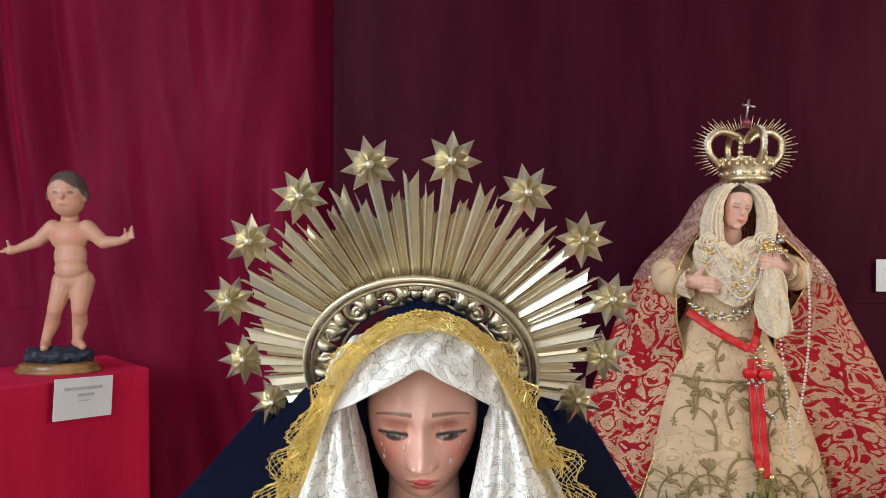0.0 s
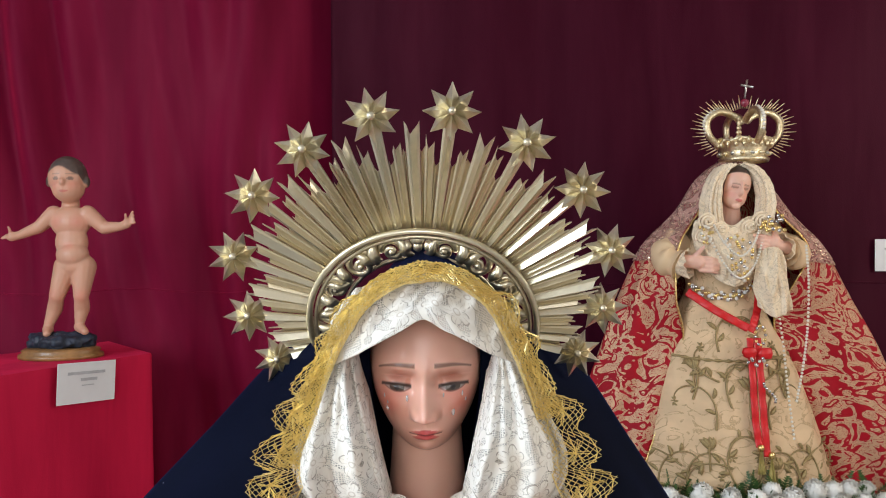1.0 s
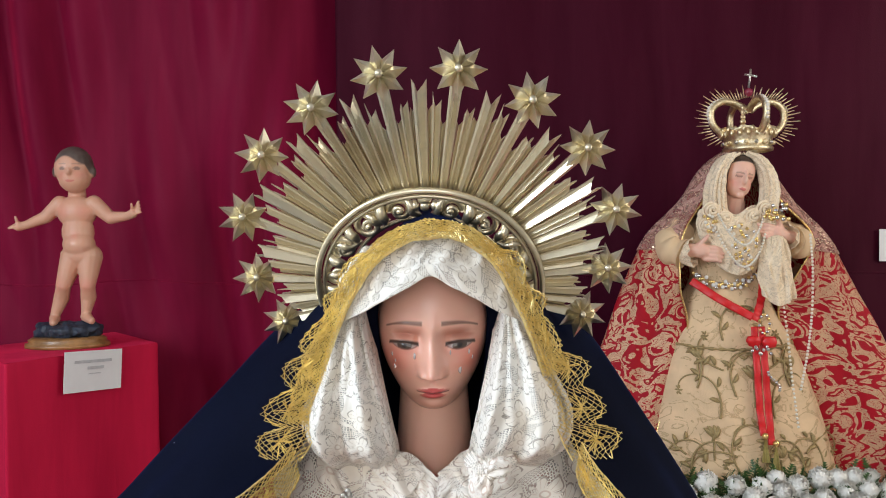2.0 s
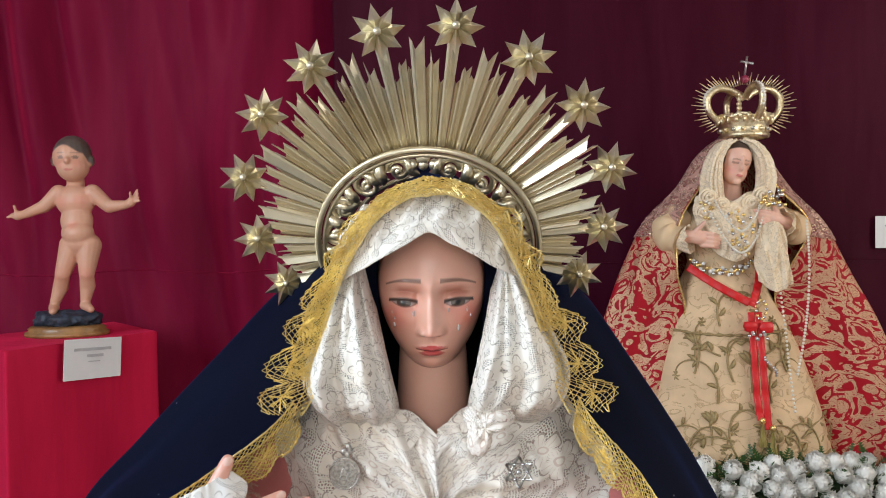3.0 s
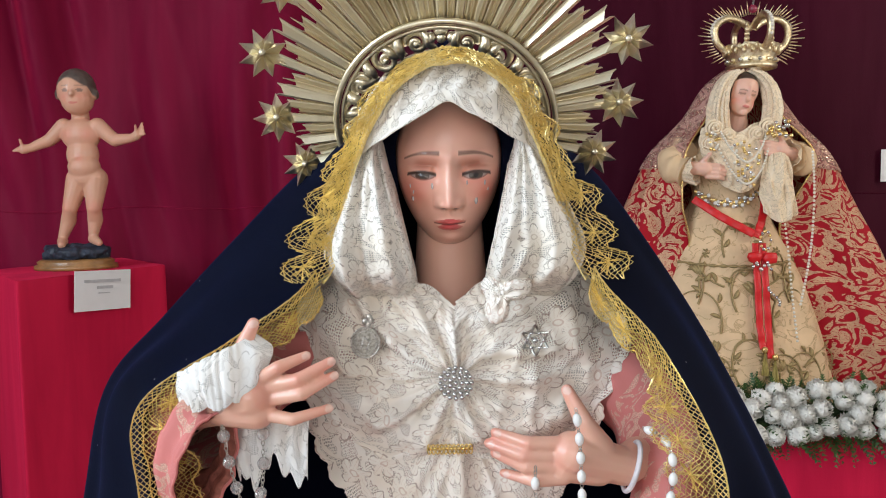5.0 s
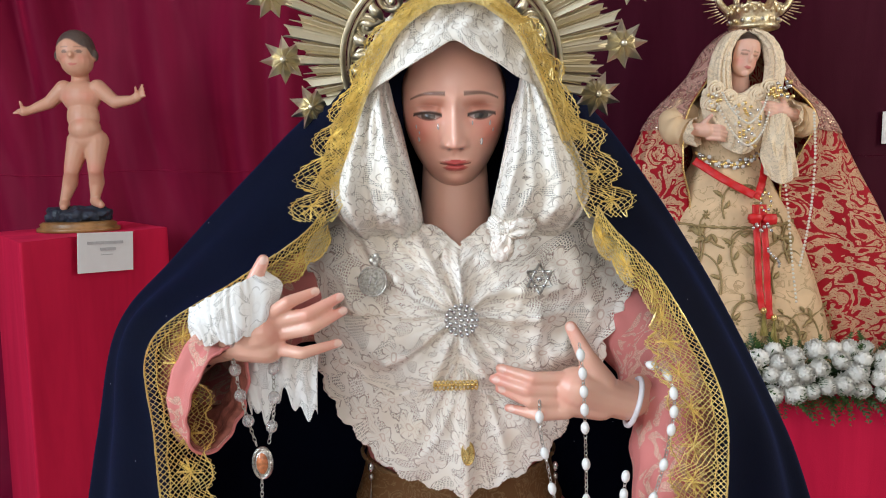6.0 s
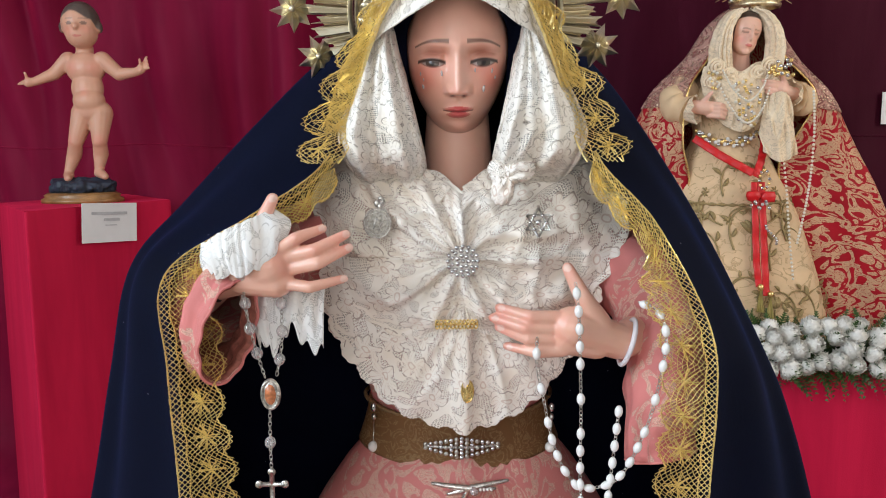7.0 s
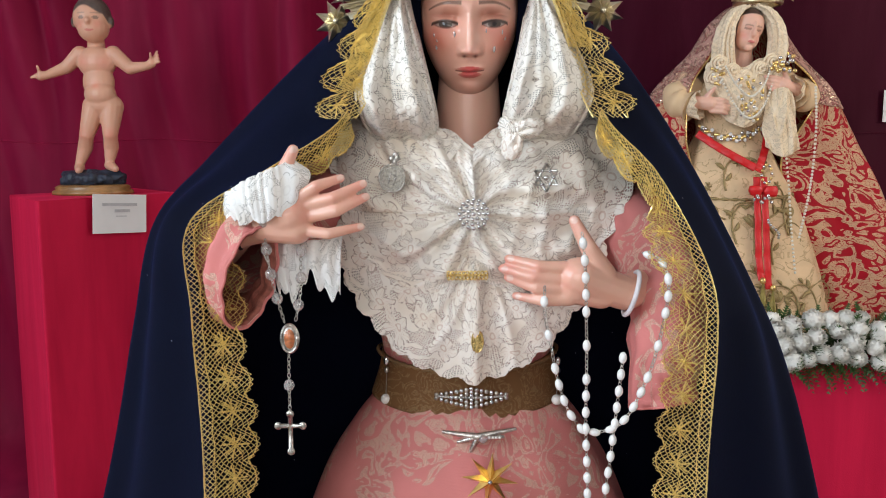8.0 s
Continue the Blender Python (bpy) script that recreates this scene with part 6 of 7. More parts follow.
# oval gold medal under the pin
c = (-0.0085, 0.5475, 0.986)
jewel("oval_medal", "oval gold medal hanging over a ribbon", "medal", [
    ("disc", disc_data(c, 0.0045, 0.0088, 0.0008), M_GOLD), ("rim", ring_data(c, 0.0045, 0.0088, 0.0006, y=-0.0008), M_GOLD),
    ("relief", ball_data((c[0], c[1] - 0.001, c[2]), (0.0014, 0.0006, 0.0055), 8, 8), M_GOLD),
    ("loop", ring_data((c[0] + 0.0002, c[1], c[2] + 0.0105), 0.0014, 0.0018, 0.0004, 12), M_GOLD),
    ("chain", join_data([ring_data((c[0] + 0.0004, c[1], c[2] + 0.0135 + 0.0026 * k), 0.0010, 0.0016, 0.00035, 10) for k in range(8)]), M_GOLD)])
# crystal brooch on the belt
c = (-0.0130, 0.5660, 0.9345)
bits = []
for k in range(-7, 8):
    h = 0.0078 * (1 - abs(k) / 8.5)
    for dz in np.linspace(-h, h, max(2, int(2.2 * h / 0.0028))):
        bits.append(("stone", ball_data((c[0] + 0.0041 * k, c[1] - 0.0014 + 0.00011 * k * k, c[2] + dz), (0.0019, 0.0012, 0.0019), 8, 6), M_STONE if k % 2 == 0 else M_SILVER))
bits.append(("frame", tube_data([(c[0] + 0.0042 * k, c[1] + 0.00011 * k * k, c[2]) for k in range(-7, 8)], 0.0012, 6), M_SILVER))
jewel("belt_brooch", "long lozenge brooch of clear stones on the belt", "brooch", bits)
# feather clip with a stone
c = (-0.0080, 0.5530, 0.906)
bits = [("wing", join_data([limb((c[0], c[1], c[2]), (c[0] + dx, c[1] + abs(dx) * 0.12, c[2] + dz), 0.0030, 0.0014, 8)]), M_SILVER) for dx, dz in ((-0.028, 0.003), (0.030, 0.005), (0.020, -0.001), (-0.016, -0.005), (-0.006, -0.012))]
bits += [("bead", ball_data((c[0] + 0.004, c[1] - 0.003, c[2] - 0.001), 0.0034, 12, 8), M_CRYSTAL)] + [("bead", ball_data((c[0] + 0.009 + 0.0028 * k, c[1] - 0.0024, c[2]), 0.0013, 8, 6), M_PEARL) for k in range(4)]
jewel("feather_clip", "silver feather clip with a clear stone", "brooch", bits)
# gold star
c = (0.0000, 0.5270, 0.880)
pts = [(c[0], c[1] - 0.0045, c[2])]
for k in range(16):
    t = k * math.pi / 8 + 0.12
    q = 0.0228 if k % 2 == 0 else 0.0078
    pts.append((c[0] + q * math.sin(t), c[1] + (0.0 if k % 2 == 0 else 0.002), c[2] + q * math.cos(t)))
pts.append((c[0], c[1] + 0.004, c[2]))
f = [(0, 1 + (k + 1) % 16, 1 + k) for k in range(16)] + [(17, 1 + k, 1 + (k + 1) % 16) for k in range(16)]
star = thing("gold_star", c, "matt gold eight-pointed star fixed on the pink skirt", "star", "jewels on the statue")
part("star", pts, f, metal("matt_gold", (0.95, 0.66, 0.24), (0.80, 0.52, 0.16), 0.42, 60), star, smooth=False)
part("boss", *ball_data((c[0], c[1] - 0.0045, c[2]), 0.0018, 10, 8), M_STONE, star)
# drop pearls at the waist
for x, y, z in ((-0.0855, 0.597, 0.940), (0.0600, 0.592, 0.940)):
    jewel("pearl_earring", "drop earring with pearls pinned at the waist", "earring", [
        ("stone", ball_data((x + 0.001, y, z + 0.018), (0.0026, 0.002, 0.004), 10, 8), M_STONE), ("stone", ball_data((x + 0.001, y, z + 0.010), (0.0022, 0.002, 0.003), 10, 8), M_SILVER),
        ("pearl", ball_data((x, y, z - 0.0155), 0.0046, 14, 10), M_PEARL), ("hook", tube_data([(x, y, z - 0.011), (x + 0.001, y, z + 0.008)], 0.0005, 6), M_SILVER)])


def cuff(label, c, rx, rz, axis, length, seed, points):
    """A tulle cuff: a ruffled ring round the wrist that ends in uneven points."""
    ax = np.array(axis, float)
    ax /= np.linalg.norm(ax)
    s = np.cross(ax, (0, 1, 0))
    s /= np.linalg.norm(s)
    w = np.cross(s, ax)
    a = np.linspace(0, 2 * np.pi, 80, endpoint=False)
    t = np.linspace(0, 1, 30)
    rg_ = np.random.RandomState(seed)
    ragged = 1 + 0.22 * np.abs(np.sin(a * points / 2 + rg_.rand() * 3)) + 0.05 * np.sin(a * 13)
    ruff = 1 + t[:, None] * (0.55 + 0.16 * np.sin(a * 6 + rg_.rand() * 6) + 0.07 * np.sin(a * 15 + t[:, None] * 3))
    g = np.array(c) + ax * (t[:, None] * length * ragged)[:, :, None] + s * (rx * ruff * np.cos(a))[:, :, None] + w * (rz * ruff * np.sin(a))[:, :, None]
    return tagged(cloth("lace_cuff", g, M_CUFF, thick=0.0007, close=True), label, "cuff", "lace cuffs")


def draped_cuff(label):
    """Loose tulle wound over the forearm with a pointed end hanging below the palm."""
    ob = thing("lace_cuff", (-0.165, 0.49, 1.10), label, "cuff", "lace cuffs")
    rows = [[(-0.196, 0.520, 1.096), (-0.186, 0.488, 1.108), (-0.168, 0.478, 1.118), (-0.150, 0.482, 1.126), (-0.140, 0.500, 1.130)],
            [(-0.197, 0.512, 1.090), (-0.184, 0.480, 1.100), (-0.166, 0.471, 1.108), (-0.147, 0.474, 1.115), (-0.128, 0.496, 1.122)],
            [(-0.196, 0.508, 1.087), (-0.180, 0.478, 1.094), (-0.164, 0.470, 1.097), (-0.146, 0.470, 1.101), (-0.130, 0.486, 1.110)],
            [(-0.194, 0.506, 1.085), (-0.178, 0.479, 1.089), (-0.163, 0.472, 1.090), (-0.148, 0.471, 1.093), (-0.136, 0.482, 1.100)]]
    g = net(rows, 70, 50)
    u, v = uvgrid(g)
    g = g + normals(g) * (0.0022 * ripple(91, u, v, 4, 0.6) + 0.0010 * ripple(92, u, v, 12, 0.3))[:, :, None]
    g[:, :, 2] -= 0.0035 * np.abs(np.sin(u * 13)) * v ** 4
    cloth("wound_tulle", g, M_CUFF, ob, thick=0.0007)
    rows = [[(-0.168, 0.508, 1.078), (-0.150, 0.504, 1.074), (-0.130, 0.503, 1.072), (-0.108, 0.505, 1.075)],
            [(-0.166, 0.506, 1.062), (-0.150, 0.502, 1.058), (-0.128, 0.500, 1.058), (-0.109, 0.503, 1.060)],
            [(-0.158, 0.505, 1.052), (-0.148, 0.502, 1.036), (-0.130, 0.500, 1.050), (-0.110, 0.503, 1.030)]]
    g = net(rows, 60, 40)
    u, v = uvgrid(g)
    g = g + normals(g) * (0.003 * ripple(95, u, v, 4, 0.5))[:, :, None]
    g[:, :, 2] += v ** 2 * (-0.010 * np.abs(np.sin(u * 9 + 0.6)) + 0.004 * np.sin(u * 40))
    cloth("hanging_end", g, M_CUFF, ob, thick=0.0007)
    return ob


draped_cuff("white tulle cuff wound over the wrist with ragged points")
v, f = tube_data([(0.1075 + 0.005 * math.sin(t) + 0.002, 0.536 + 0.0150 * math.cos(t), 1.0255 + 0.0165 * math.sin(t)) for t in np.linspace(0, 2 * np.pi, 32)], 0.0019, 8)
tagged(new("cuff", mesh_of("cuff", v, f, plain("white_linen", (0.80, 0.78, 0.84), 0.8))), "plain white linen cuff round the wrist", "cuff")
v, f = tube_data([(-0.1785 + 0.003 * math.sin(t), 0.5035 + 0.0150 * math.cos(t), 1.0808 + 0.0150 * math.sin(t)) for t in np.linspace(0, 2 * np.pi, 32)], 0.0011, 6)
tagged(new("bracelet", mesh_of("bracelet", v, f, plain("black_cord", (0.02, 0.012, 0.012), 0.7))), "thin black cord bracelet tied round the wrist", "bracelet")


def strand(ob, pts, step, bead, chain_mat, bead_mat, phase=0.5, gap=()):
    """Beads threaded on a chain along a hanging curve."""
    p = spline(pts, 400)
    L = np.concatenate([[0], np.cumsum(np.linalg.norm(np.diff(p, axis=0), axis=1))])
    n = int(L[-1] / 0.0030)
    links = []
    for k in range(n):
        s = (k + 0.5) * L[-1] / n
        o = np.array([np.interp(s, L, p[:, i]) for i in range(3)])
        d = np.array([np.interp(min(s + 0.001, L[-1]), L, p[:, i]) for i in range(3)]) - o
        d /= np.linalg.norm(d) + 1e-9
        w = np.cross(d, (0, 1, 0) if k % 2 else (0.7, 0.7, 0.1))
        w /= np.linalg.norm(w) + 1e-9
        a = np.linspace(0, 2 * np.pi, 9)
        links.append(tube_data(o + np.outer(0.0021 * np.cos(a), d) + np.outer(0.0010 * np.sin(a), w), 0.00032, 5, False))
    v, f = join_data(links)
    part("chain", v, f, chain_mat, ob, "fine wire chain")
    k = 0
    s = step * phase
    while s < L[-1]:
        o = np.array([np.interp(s, L, p[:, i]) for i in range(3)])
        d = Vector(np.array([np.interp(min(s + 0.002, L[-1]), L, p[:, i]) for i in range(3)]) - o).normalized()
        if k not in gap:
            v, f = ball_data(o, bead, 12, 9, d.to_track_quat("Z", "Y").to_matrix().to_4x4())
            part("bead", v, f, bead_mat, ob, smooth=bead_mat is not M_CRYSTAL)
        k += 1
        s += step


r1 = thing("crystal_rosary", (-0.165, 0.49, 1.04), "crystal bead rosary with a silver cross, hung from the wrist", "rosary", "rosaries")
strand(r1, [(-0.1595, 0.4805, 1.094), (-0.1590, 0.482, 1.074), (-0.1575, 0.488, 1.050), (-0.153, 0.493, 1.026), (-0.1500, 0.495, 1.013)], 0.0190, (0.0040, 0.0040, 0.0044), M_SILVER, M_CRYSTAL, 0.40)
strand(r1, [(-0.136, 0.494, 1.076), (-0.137, 0.496, 1.058), (-0.138, 0.497, 1.036), (-0.142, 0.496, 1.014)], 0.0200, (0.0040, 0.0040, 0.0044), M_SILVER, M_CRYSTAL, 0.55)
c = (-0.1465, 0.495, 1.001)
part("medallion", *disc_data(c, 0.0072, 0.0115, 0.0014), M_SILVER, r1, "oval silver medallion")
part("picture", *disc_data((c[0], c[1] - 0.0011, c[2]), 0.0040, 0.0074, 0.0006), plain("orange_enamel", (0.50, 0.16, 0.06), 0.3, coat=0.4, vary=0.4, scale=400), r1, "small orange enamel oval")
part("rim", *ring_data(c, 0.0058, 0.0100, 0.0008, y=-0.0014), M_SILVER, r1)
strand(r1, [(-0.1475, 0.495, 0.990), (-0.148, 0.495, 0.97), (-0.148, 0.495, 0.945)], 0.0290, (0.0040, 0.0040, 0.0044), M_SILVER, M_CRYSTAL, 0.82)
cx, cy, cz = -0.1480, 0.495, 0.931
bars = []
for (x0, z0), (x1, z1) in (((0, 0.0135), (0, -0.0150)), ((-0.0090, 0.0045), (0.0090, 0.0045))):
    bars.append(tube_data([(cx + x0, cy, cz + z0), (cx + x1, cy, cz + z1)], 0.0018, 8))
    for x, z in ((x0, z0), (x1, z1)):
        bars.append(ball_data((cx + x, cy, cz + z), (0.0030, 0.0014, 0.0030), 10, 8))
v, f = join_data(bars)
part("cross", v, f, M_SILVER, r1, "worn silver cross")

r2 = thing("white_rosary", (0.08, 0.50, 1.0), "white bead rosary looped over the palm on a wire chain", "rosary", "rosaries")
WB = (0.0030, 0.0030, 0.0045)
strand(r2, [(0.066, 0.503, 1.076), (0.0685, 0.503, 1.052), (0.070, 0.505, 1.02), (0.071, 0.506, 0.98), (0.071, 0.507, 0.935), (0.073, 0.508, 0.880), (0.074, 0.508, 0.80)], 0.0128, WB, M_SILVER, M_BEAD, 0.6, (5, 7))
strand(r2, [(0.040, 0.509, 1.036), (0.040, 0.508, 1.016), (0.045, 0.508, 0.990), (0.050, 0.508, 0.965), (0.058, 0.508, 0.942), (0.069, 0.508, 0.926)], 0.0128, WB, M_SILVER, M_BEAD, 0.9, (1, 3))
strand(r2, [(0.112, 0.512, 1.060), (0.124, 0.502, 1.054), (0.128, 0.497, 1.036), (0.124, 0.498, 1.005), (0.117, 0.500, 0.975), (0.105, 0.503, 0.945), (0.094, 0.506, 0.930), (0.080, 0.508, 0.925), (0.073, 0.508, 0.926)], 0.0125, WB, M_SILVER, M_BEAD, 0.4, (5, 7))
strand(r2, [(0.098, 0.506, 0.985), (0.0955, 0.506, 0.960), (0.093, 0.507, 0.935), (0.090, 0.508, 0.905), (0.086, 0.508, 0.870), (0.083, 0.508, 0.80)], 0.0128, WB, M_SILVER, M_BEAD, 0.2)


# ---- ornaments of the crowned statue ----
def skirt_y(z):
    """Front of the cream gown at height z."""
    return float(np.interp(z, [0.562, 0.75, 0.95, 1.10, 1.175, 1.22, 1.30], [2.25, 2.27, 2.30, 2.34, 2.364, 2.36, 2.355])) - 0.014


def ribbon(pts, w, mat, parent, name="ribbon", label=""):
    p = spline(pts, 60) + SIDE + np.array((0, 0, -0.010))
    t = np.gradient(p, axis=0)
    t /= np.linalg.norm(t, axis=1, keepdims=True)
    s = np.cross(t, (0, 1, 0))
    s /= np.linalg.norm(s, axis=1, keepdims=True)
    k = np.linspace(-0.5, 0.5, 6)
    g = p[:, None] + s[:, None] * (k * w)[None, :, None] + np.array((0, 1, 0)) * (0.003 * np.abs(k) + 0.0015 * np.sin(np.arange(60) * 0.5)[:, None])[:, :, None]
    return cloth(name, g, mat, parent, label, thick=0.002)


M_RIBBON = plain("scarlet_silk", (0.62, 0.010, 0.014), 0.4, vary=0.12, scale=60)
sash = thing("sash", (0.875, 2.33, 1.05), "scarlet silk sash knotted at the front and hanging down", "sash")
Y = skirt_y
ribbon([(0.712, Y(1.18) + 0.008, 1.185), (0.780, Y(1.13) - 0.01, 1.135), (0.866, Y(1.08) - 0.014, 1.085)], 0.022, M_RIBBON, sash)
ribbon([(0.915, Y(1.17) + 0.012, 1.175), (0.897, Y(1.12) - 0.004, 1.125), (0.872, Y(1.08) - 0.016, 1.075)], 0.022, M_RIBBON, sash)
ribbon([(0.866, Y(1.04) - 0.016, 1.060), (0.866, Y(0.95) - 0.012, 0.95), (0.868, Y(0.85) - 0.010, 0.84), (0.874, Y(0.76) - 0.008, 0.77)], 0.019, M_RIBBON, sash, "tail")
ribbon([(0.886, Y(1.04) - 0.017, 1.060), (0.888, Y(0.95) - 0.012, 0.95), (0.891, Y(0.85) - 0.010, 0.84), (0.894, Y(0.74) - 0.008, 0.745)], 0.019, M_RIBBON, sash, "tail")
for dx, dz in ((-0.020, 0.0), (0.022, -0.004)):
    v, f = ball_data((0.851 + dx, Y(1.02) - 0.030, 1.014 + dz), (0.022, 0.014, 0.016), 16, 10)
    v = v + 0.0022 * np.sin(v * 420)
    part("rosette", v, f, M_RIBBON, sash, "gathered scarlet rosette")


def tassel(at, h):
    at = tuple(np.array(at) + SIDE)
    ob = thing("tassel", at, "olive gold thread tassel hanging from the sash", "tassel", "tassels of the sash")
    part("knot", *ball_data((at[0], at[1], at[2] + h * 0.5), (0.009, 0.008, 0.010), 12, 8), M_GOLD, ob)
    r = np.random.RandomState(int(at[0] * 1000))
    threads = [tube_data([(at[0], at[1], at[2] + h * 0.45), (at[0] + r.uniform(-0.010, 0.010), at[1] + r.uniform(-0.008, 0.004), at[2] - h * 0.5)], 0.0011, 4) for _ in range(34)]
    v, f = join_data(threads)
    part("thread_bundle", v, f, M_THREAD, ob)


M_THREAD = plain("olive_gold_thread", (0.40, 0.32, 0.10), 0.5, 0.3)
tassel((0.875, Y(0.72) - 0.010, 0.725), 0.07)
tassel((0.903, Y(0.70) - 0.010, 0.705), 0.07)


def sprinkle(name, label, category, spots, r, mats, group=""):
    spots = np.array(spots) + SIDE
    ob = thing(name, spots.mean(0), label, category, group)
    for k, q in enumerate(spots):
        part("stone", *ball_data(q, (r, r * 0.7, r), 8, 6), mats[k % len(mats)], ob)
    return ob


rg = random.Random(8)
sprinkle("jewelled_pin", "silver pin of bright stones on the scarlet sash", "pin", [(0.850 + 0.006 * k + rg.uniform(-0.002, 0.002), Y(0.98) - 0.032, 0.988 + 0.010 * math.sin(k * 1.3)) for k in range(9)], 0.0052, (M_STONE, M_SILVER), "pins on the sash")
sprinkle("jewelled_pin", "curved silver pin of bright stones on the sash tails", "pin", [(0.905 - 0.016 * math.cos(k * 0.5), Y(0.92) - 0.024, 0.930 - 0.007 * k) for k in range(8)], 0.0046, (M_STONE, M_SILVER), "pins on the sash")
sprinkle("jewelled_pin", "oval gold pin with stones above the rosettes", "pin", [(0.888 + 0.014 * math.sin(t), Y(1.05) - 0.034, 1.058 + 0.026 * math.cos(t)) for t in np.linspace(0, 6.1, 13)], 0.0046, (M_GOLD, M_STONE), "pins on the sash")
sprinkle("jewelled_girdle", "gold and pearl girdle round the slim waist", "belt", [(0.722 + 0.0085 * k, 2.352 + 0.9 * (0.0085 * k - 0.094) ** 2 * 2.6, 1.196 - 0.030 * math.sin(math.pi * k / 22) + rg.uniform(-0.006, 0.006)) for k in range(23)] * 1 +
         [(0.730 + 0.0085 * k, 2.348 + 0.9 * (0.0085 * k - 0.086) ** 2 * 2.6, 1.182 - 0.028 * math.sin(math.pi * k / 20) + rg.uniform(-0.006, 0.006)) for k in range(21)], 0.0058, (M_GOLD, M_PEARL, M_STONE))


def pearl_string(label, pts, n, r):
    ob = thing("pearl_string", pts[0], label, "necklace", "strings of pearls")
    for q in spline(pts, n) + SIDE:
        part("pearl", *ball_data(q, r * 0.8, 8, 6), M_SEED, ob)
    return ob


pearl_string("long string of pearls hanging beside the gown", [(1.030, 2.315, 1.300), (1.032, 2.305, 1.20), (1.024, 2.295, 1.08), (1.008, 2.285, 0.98), (0.985, 2.275, 0.88)], 44, 0.0052)
pearl_string("string of pearls hanging down the gown front", [(0.955, 2.315, 1.250), (0.950, 2.312, 1.15), (0.958, 2.295, 1.02), (0.962, 2.275, 0.90), (0.972, 2.262, 0.78)], 44, 0.0048)
pearl_string("necklace of pearls looped over the lace breast", [(0.775, 2.314, 1.360), (0.800, 2.299, 1.310), (0.840, 2.289, 1.275), (0.880, 2.299, 1.310), (0.905, 2.314, 1.365)], 34, 0.0046)
pearl_string("gold and pearl chain looped over the lace breast", [(0.760, 2.314, 1.330), (0.800, 2.296, 1.250), (0.838, 2.286, 1.215), (0.880, 2.296, 1.250), (0.910, 2.314, 1.320)], 36, 0.0046)


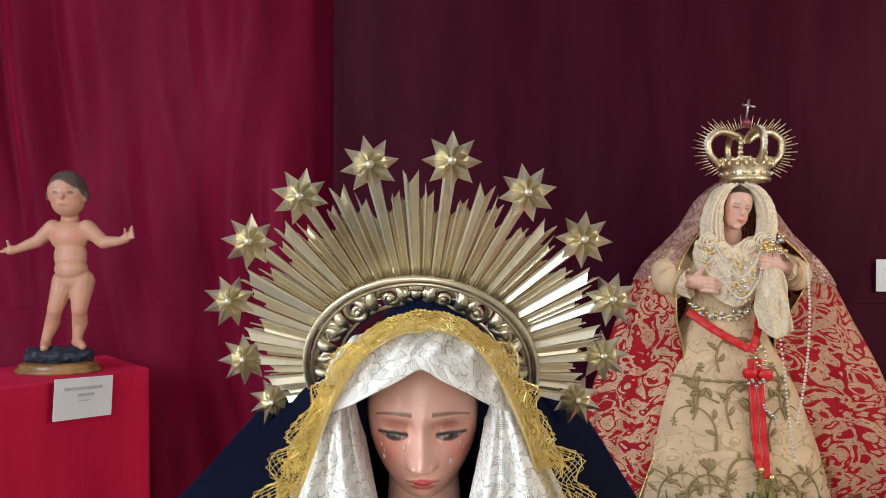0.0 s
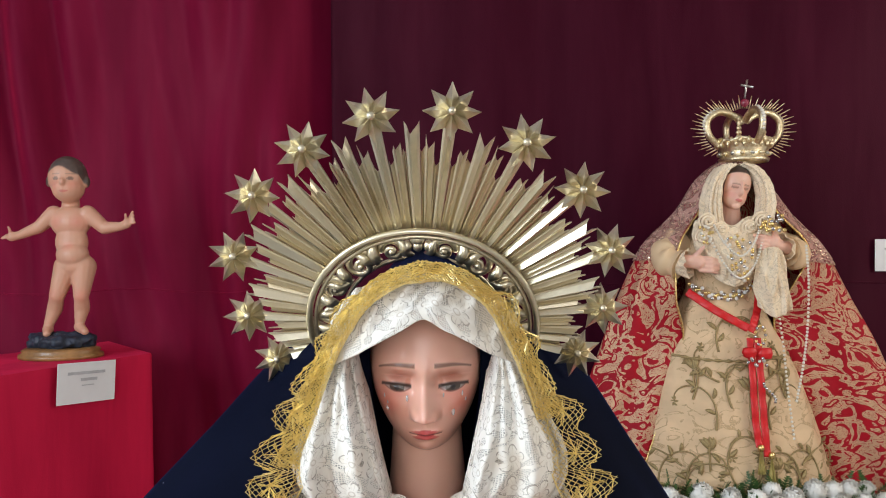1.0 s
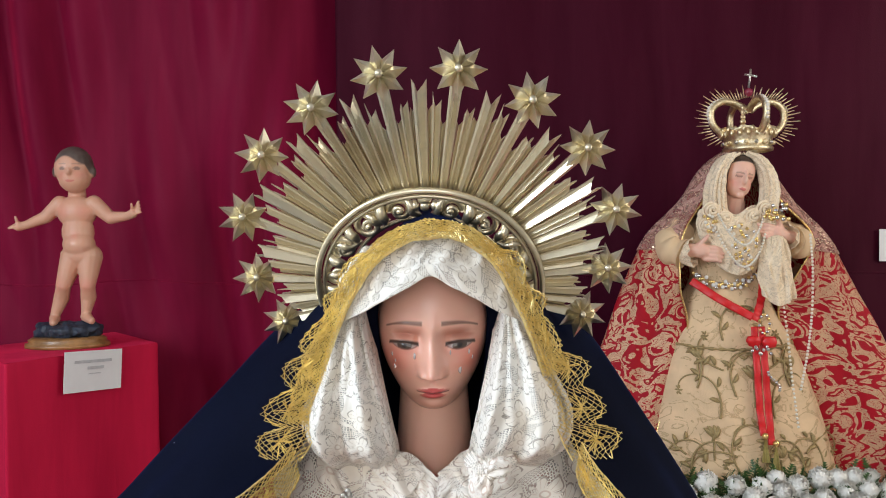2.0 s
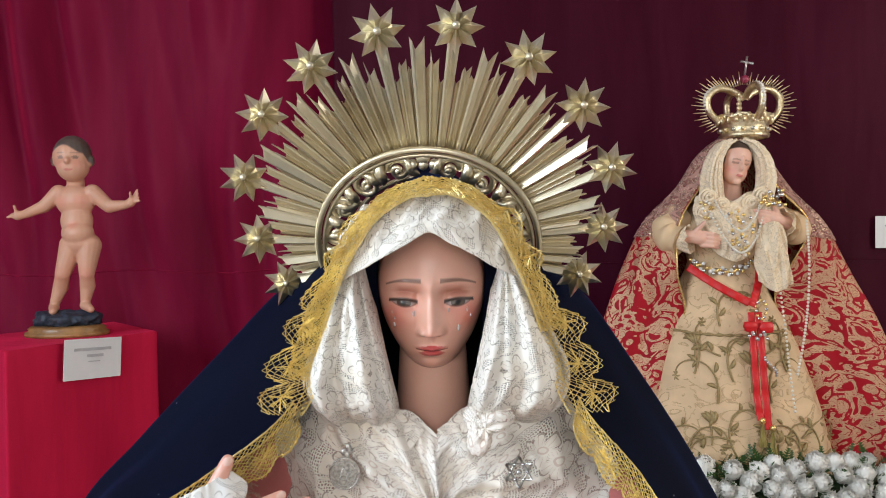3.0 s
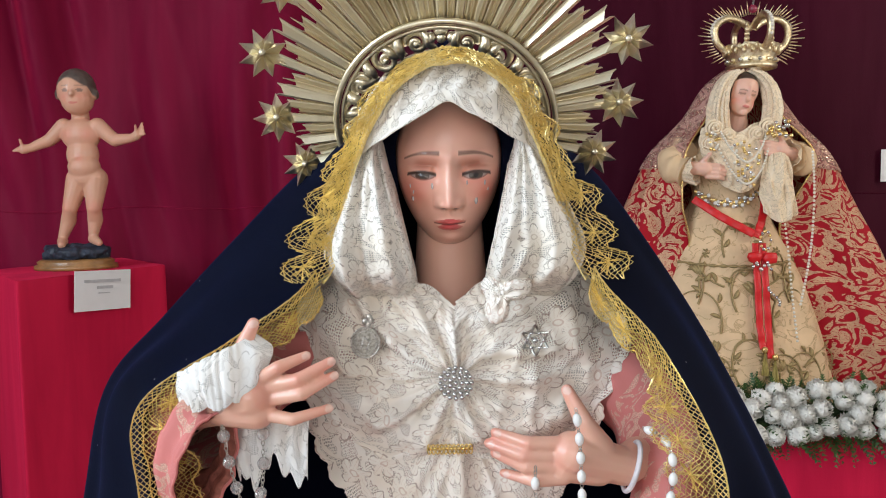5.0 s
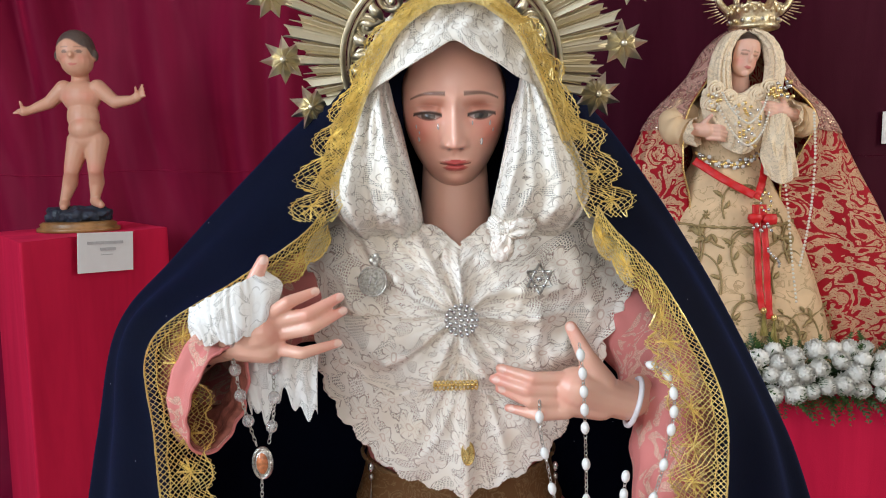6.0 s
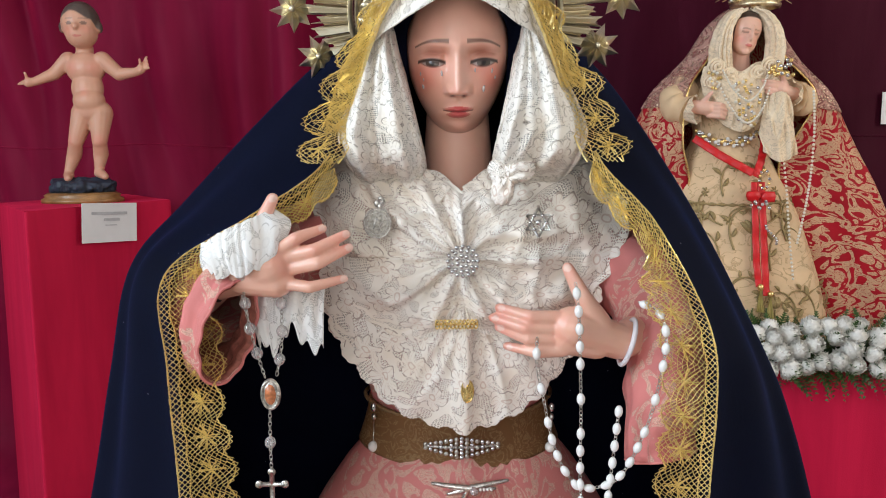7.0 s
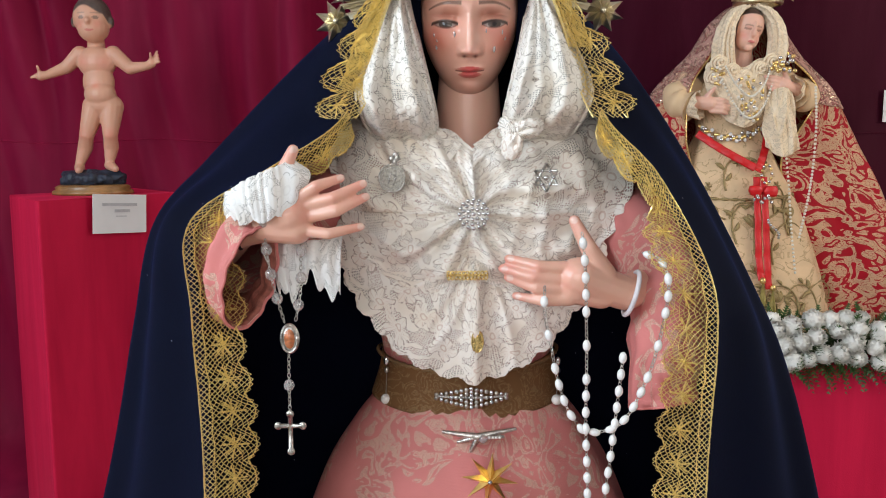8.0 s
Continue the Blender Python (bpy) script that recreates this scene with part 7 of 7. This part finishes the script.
def breast_lace(label):
    ob = thing("breast_lace", (0.835, 2.33, 1.2), label, "lace")
    rows = [[(0.735, 2.365, 1.375), (0.790, 2.350, 1.385), (0.835, 2.350, 1.360), (0.880, 2.350, 1.385), (0.940, 2.365, 1.380)],
            [(0.725, 2.355, 1.330), (0.780, 2.328, 1.325), (0.835, 2.318, 1.310), (0.890, 2.328, 1.325), (0.945, 2.355, 1.335)],
            [(0.745, 2.355, 1.270), (0.785, 2.326, 1.255), (0.835, 2.312, 1.240), (0.885, 2.326, 1.255), (0.930, 2.355, 1.275)],
            [(0.780, 2.352, 1.220), (0.805, 2.334, 1.200), (0.835, 2.326, 1.190), (0.865, 2.334, 1.200), (0.890, 2.352, 1.220)]]
    g = net(rows, 100, 80)
    u, v = uvgrid(g)
    g = g + SIDE - np.array((0, 1, 0)) * (0.009 * crease(u * 6, v * 5, 33))[:, :, None]
    cloth("ruffled_front", g, M_VEIL2, ob, thick=0.002)
    for x, z, r in ((0.762, 1.372, 0.024), (0.800, 1.350, 0.020), (0.835, 1.335, 0.018), (0.880, 1.355, 0.020), (0.912, 1.374, 0.024), (0.748, 1.330, 0.02), (0.925, 1.335, 0.018)):
        t = np.linspace(0, 5.2 * np.pi, 60)
        rr = r * (0.15 + 0.85 * t / t[-1])
        p = np.stack([x + rr * np.cos(t), 2.330 - 0.012 * (1 - t / t[-1]) + 0.002 * np.sin(t * 3.3), z + rr * np.sin(t)], 1)
        v, f = tube_data(p + SIDE, 0.0042, 6)
        part("lace_rosette", v, f, M_VEIL2, ob, "rolled cream lace rosette")
    rows = [[(0.900, 2.325, 1.290), (0.930, 2.305, 1.300), (0.965, 2.325, 1.290)], [(0.890, 2.322, 1.230), (0.930, 2.298, 1.225), (0.975, 2.322, 1.235)], [(0.885, 2.322, 1.185), (0.935, 2.298, 1.165), (0.985, 2.324, 1.180)], [(0.895, 2.325, 1.135), (0.938, 2.302, 1.105), (0.990, 2.326, 1.125)]]
    g = net(rows, 50, 50)
    u, v = uvgrid(g)
    g = g + SIDE - np.array((0, 1, 0)) * (0.016 * crease(u * 4, v * 2, 31))[:, :, None]
    cloth("kerchief", g, M_VEIL2, ob, "lace kerchief hanging from the palm", thick=0.002)
    return ob


breast_lace("cream ruffled lace front with rosettes and a kerchief")
for c, ax, s, lab in (((0.682, 2.350, 1.250), (0.8, -0.5, 0.1), 5, "cream lace cuff ruffled at the slender wrist"), ((0.995, 2.350, 1.290), (-0.8, -0.5, 0.1), 6, "cream lace cuff ruffled at the raised wrist")):
    ob = cuff(lab, np.array(c) + SIDE, 0.026, 0.026, ax, 0.030, s, 9)
    ob.data.materials[0] = M_VEIL2
sprinkle("gold_flower", "small gold filigree flower held in the fingers", "ornament", [(0.932 + rg.uniform(-0.030, 0.030), 2.300 + rg.uniform(-0.01, 0.01), 1.362 + rg.uniform(-0.018, 0.024)) for k in range(26)], 0.0062, (M_GOLD, M_GOLD, M_STONE))
sprinkle("breast_jewel", "gold filigree breast jewel set with small pearls", "brooch", [(0.835 + rg.uniform(-0.045, 0.045) * (1 - 0.6 * abs(k - 20) / 40), 2.298 + rg.uniform(-0.004, 0.004), 1.330 - 0.0027 * k) for k in range(46)], 0.0050, (M_GOLD, M_SEED, M_GOLD, M_STONE))
sprinkle("sleeve_jewel", "gold filigree pin with stones on the cream sleeve", "brooch", [(0.755 + rg.uniform(-0.018, 0.018), 2.318 + rg.uniform(-0.004, 0.004), 1.335 + rg.uniform(-0.028, 0.028)) for k in range(16)], 0.0050, (M_GOLD, M_SEED))
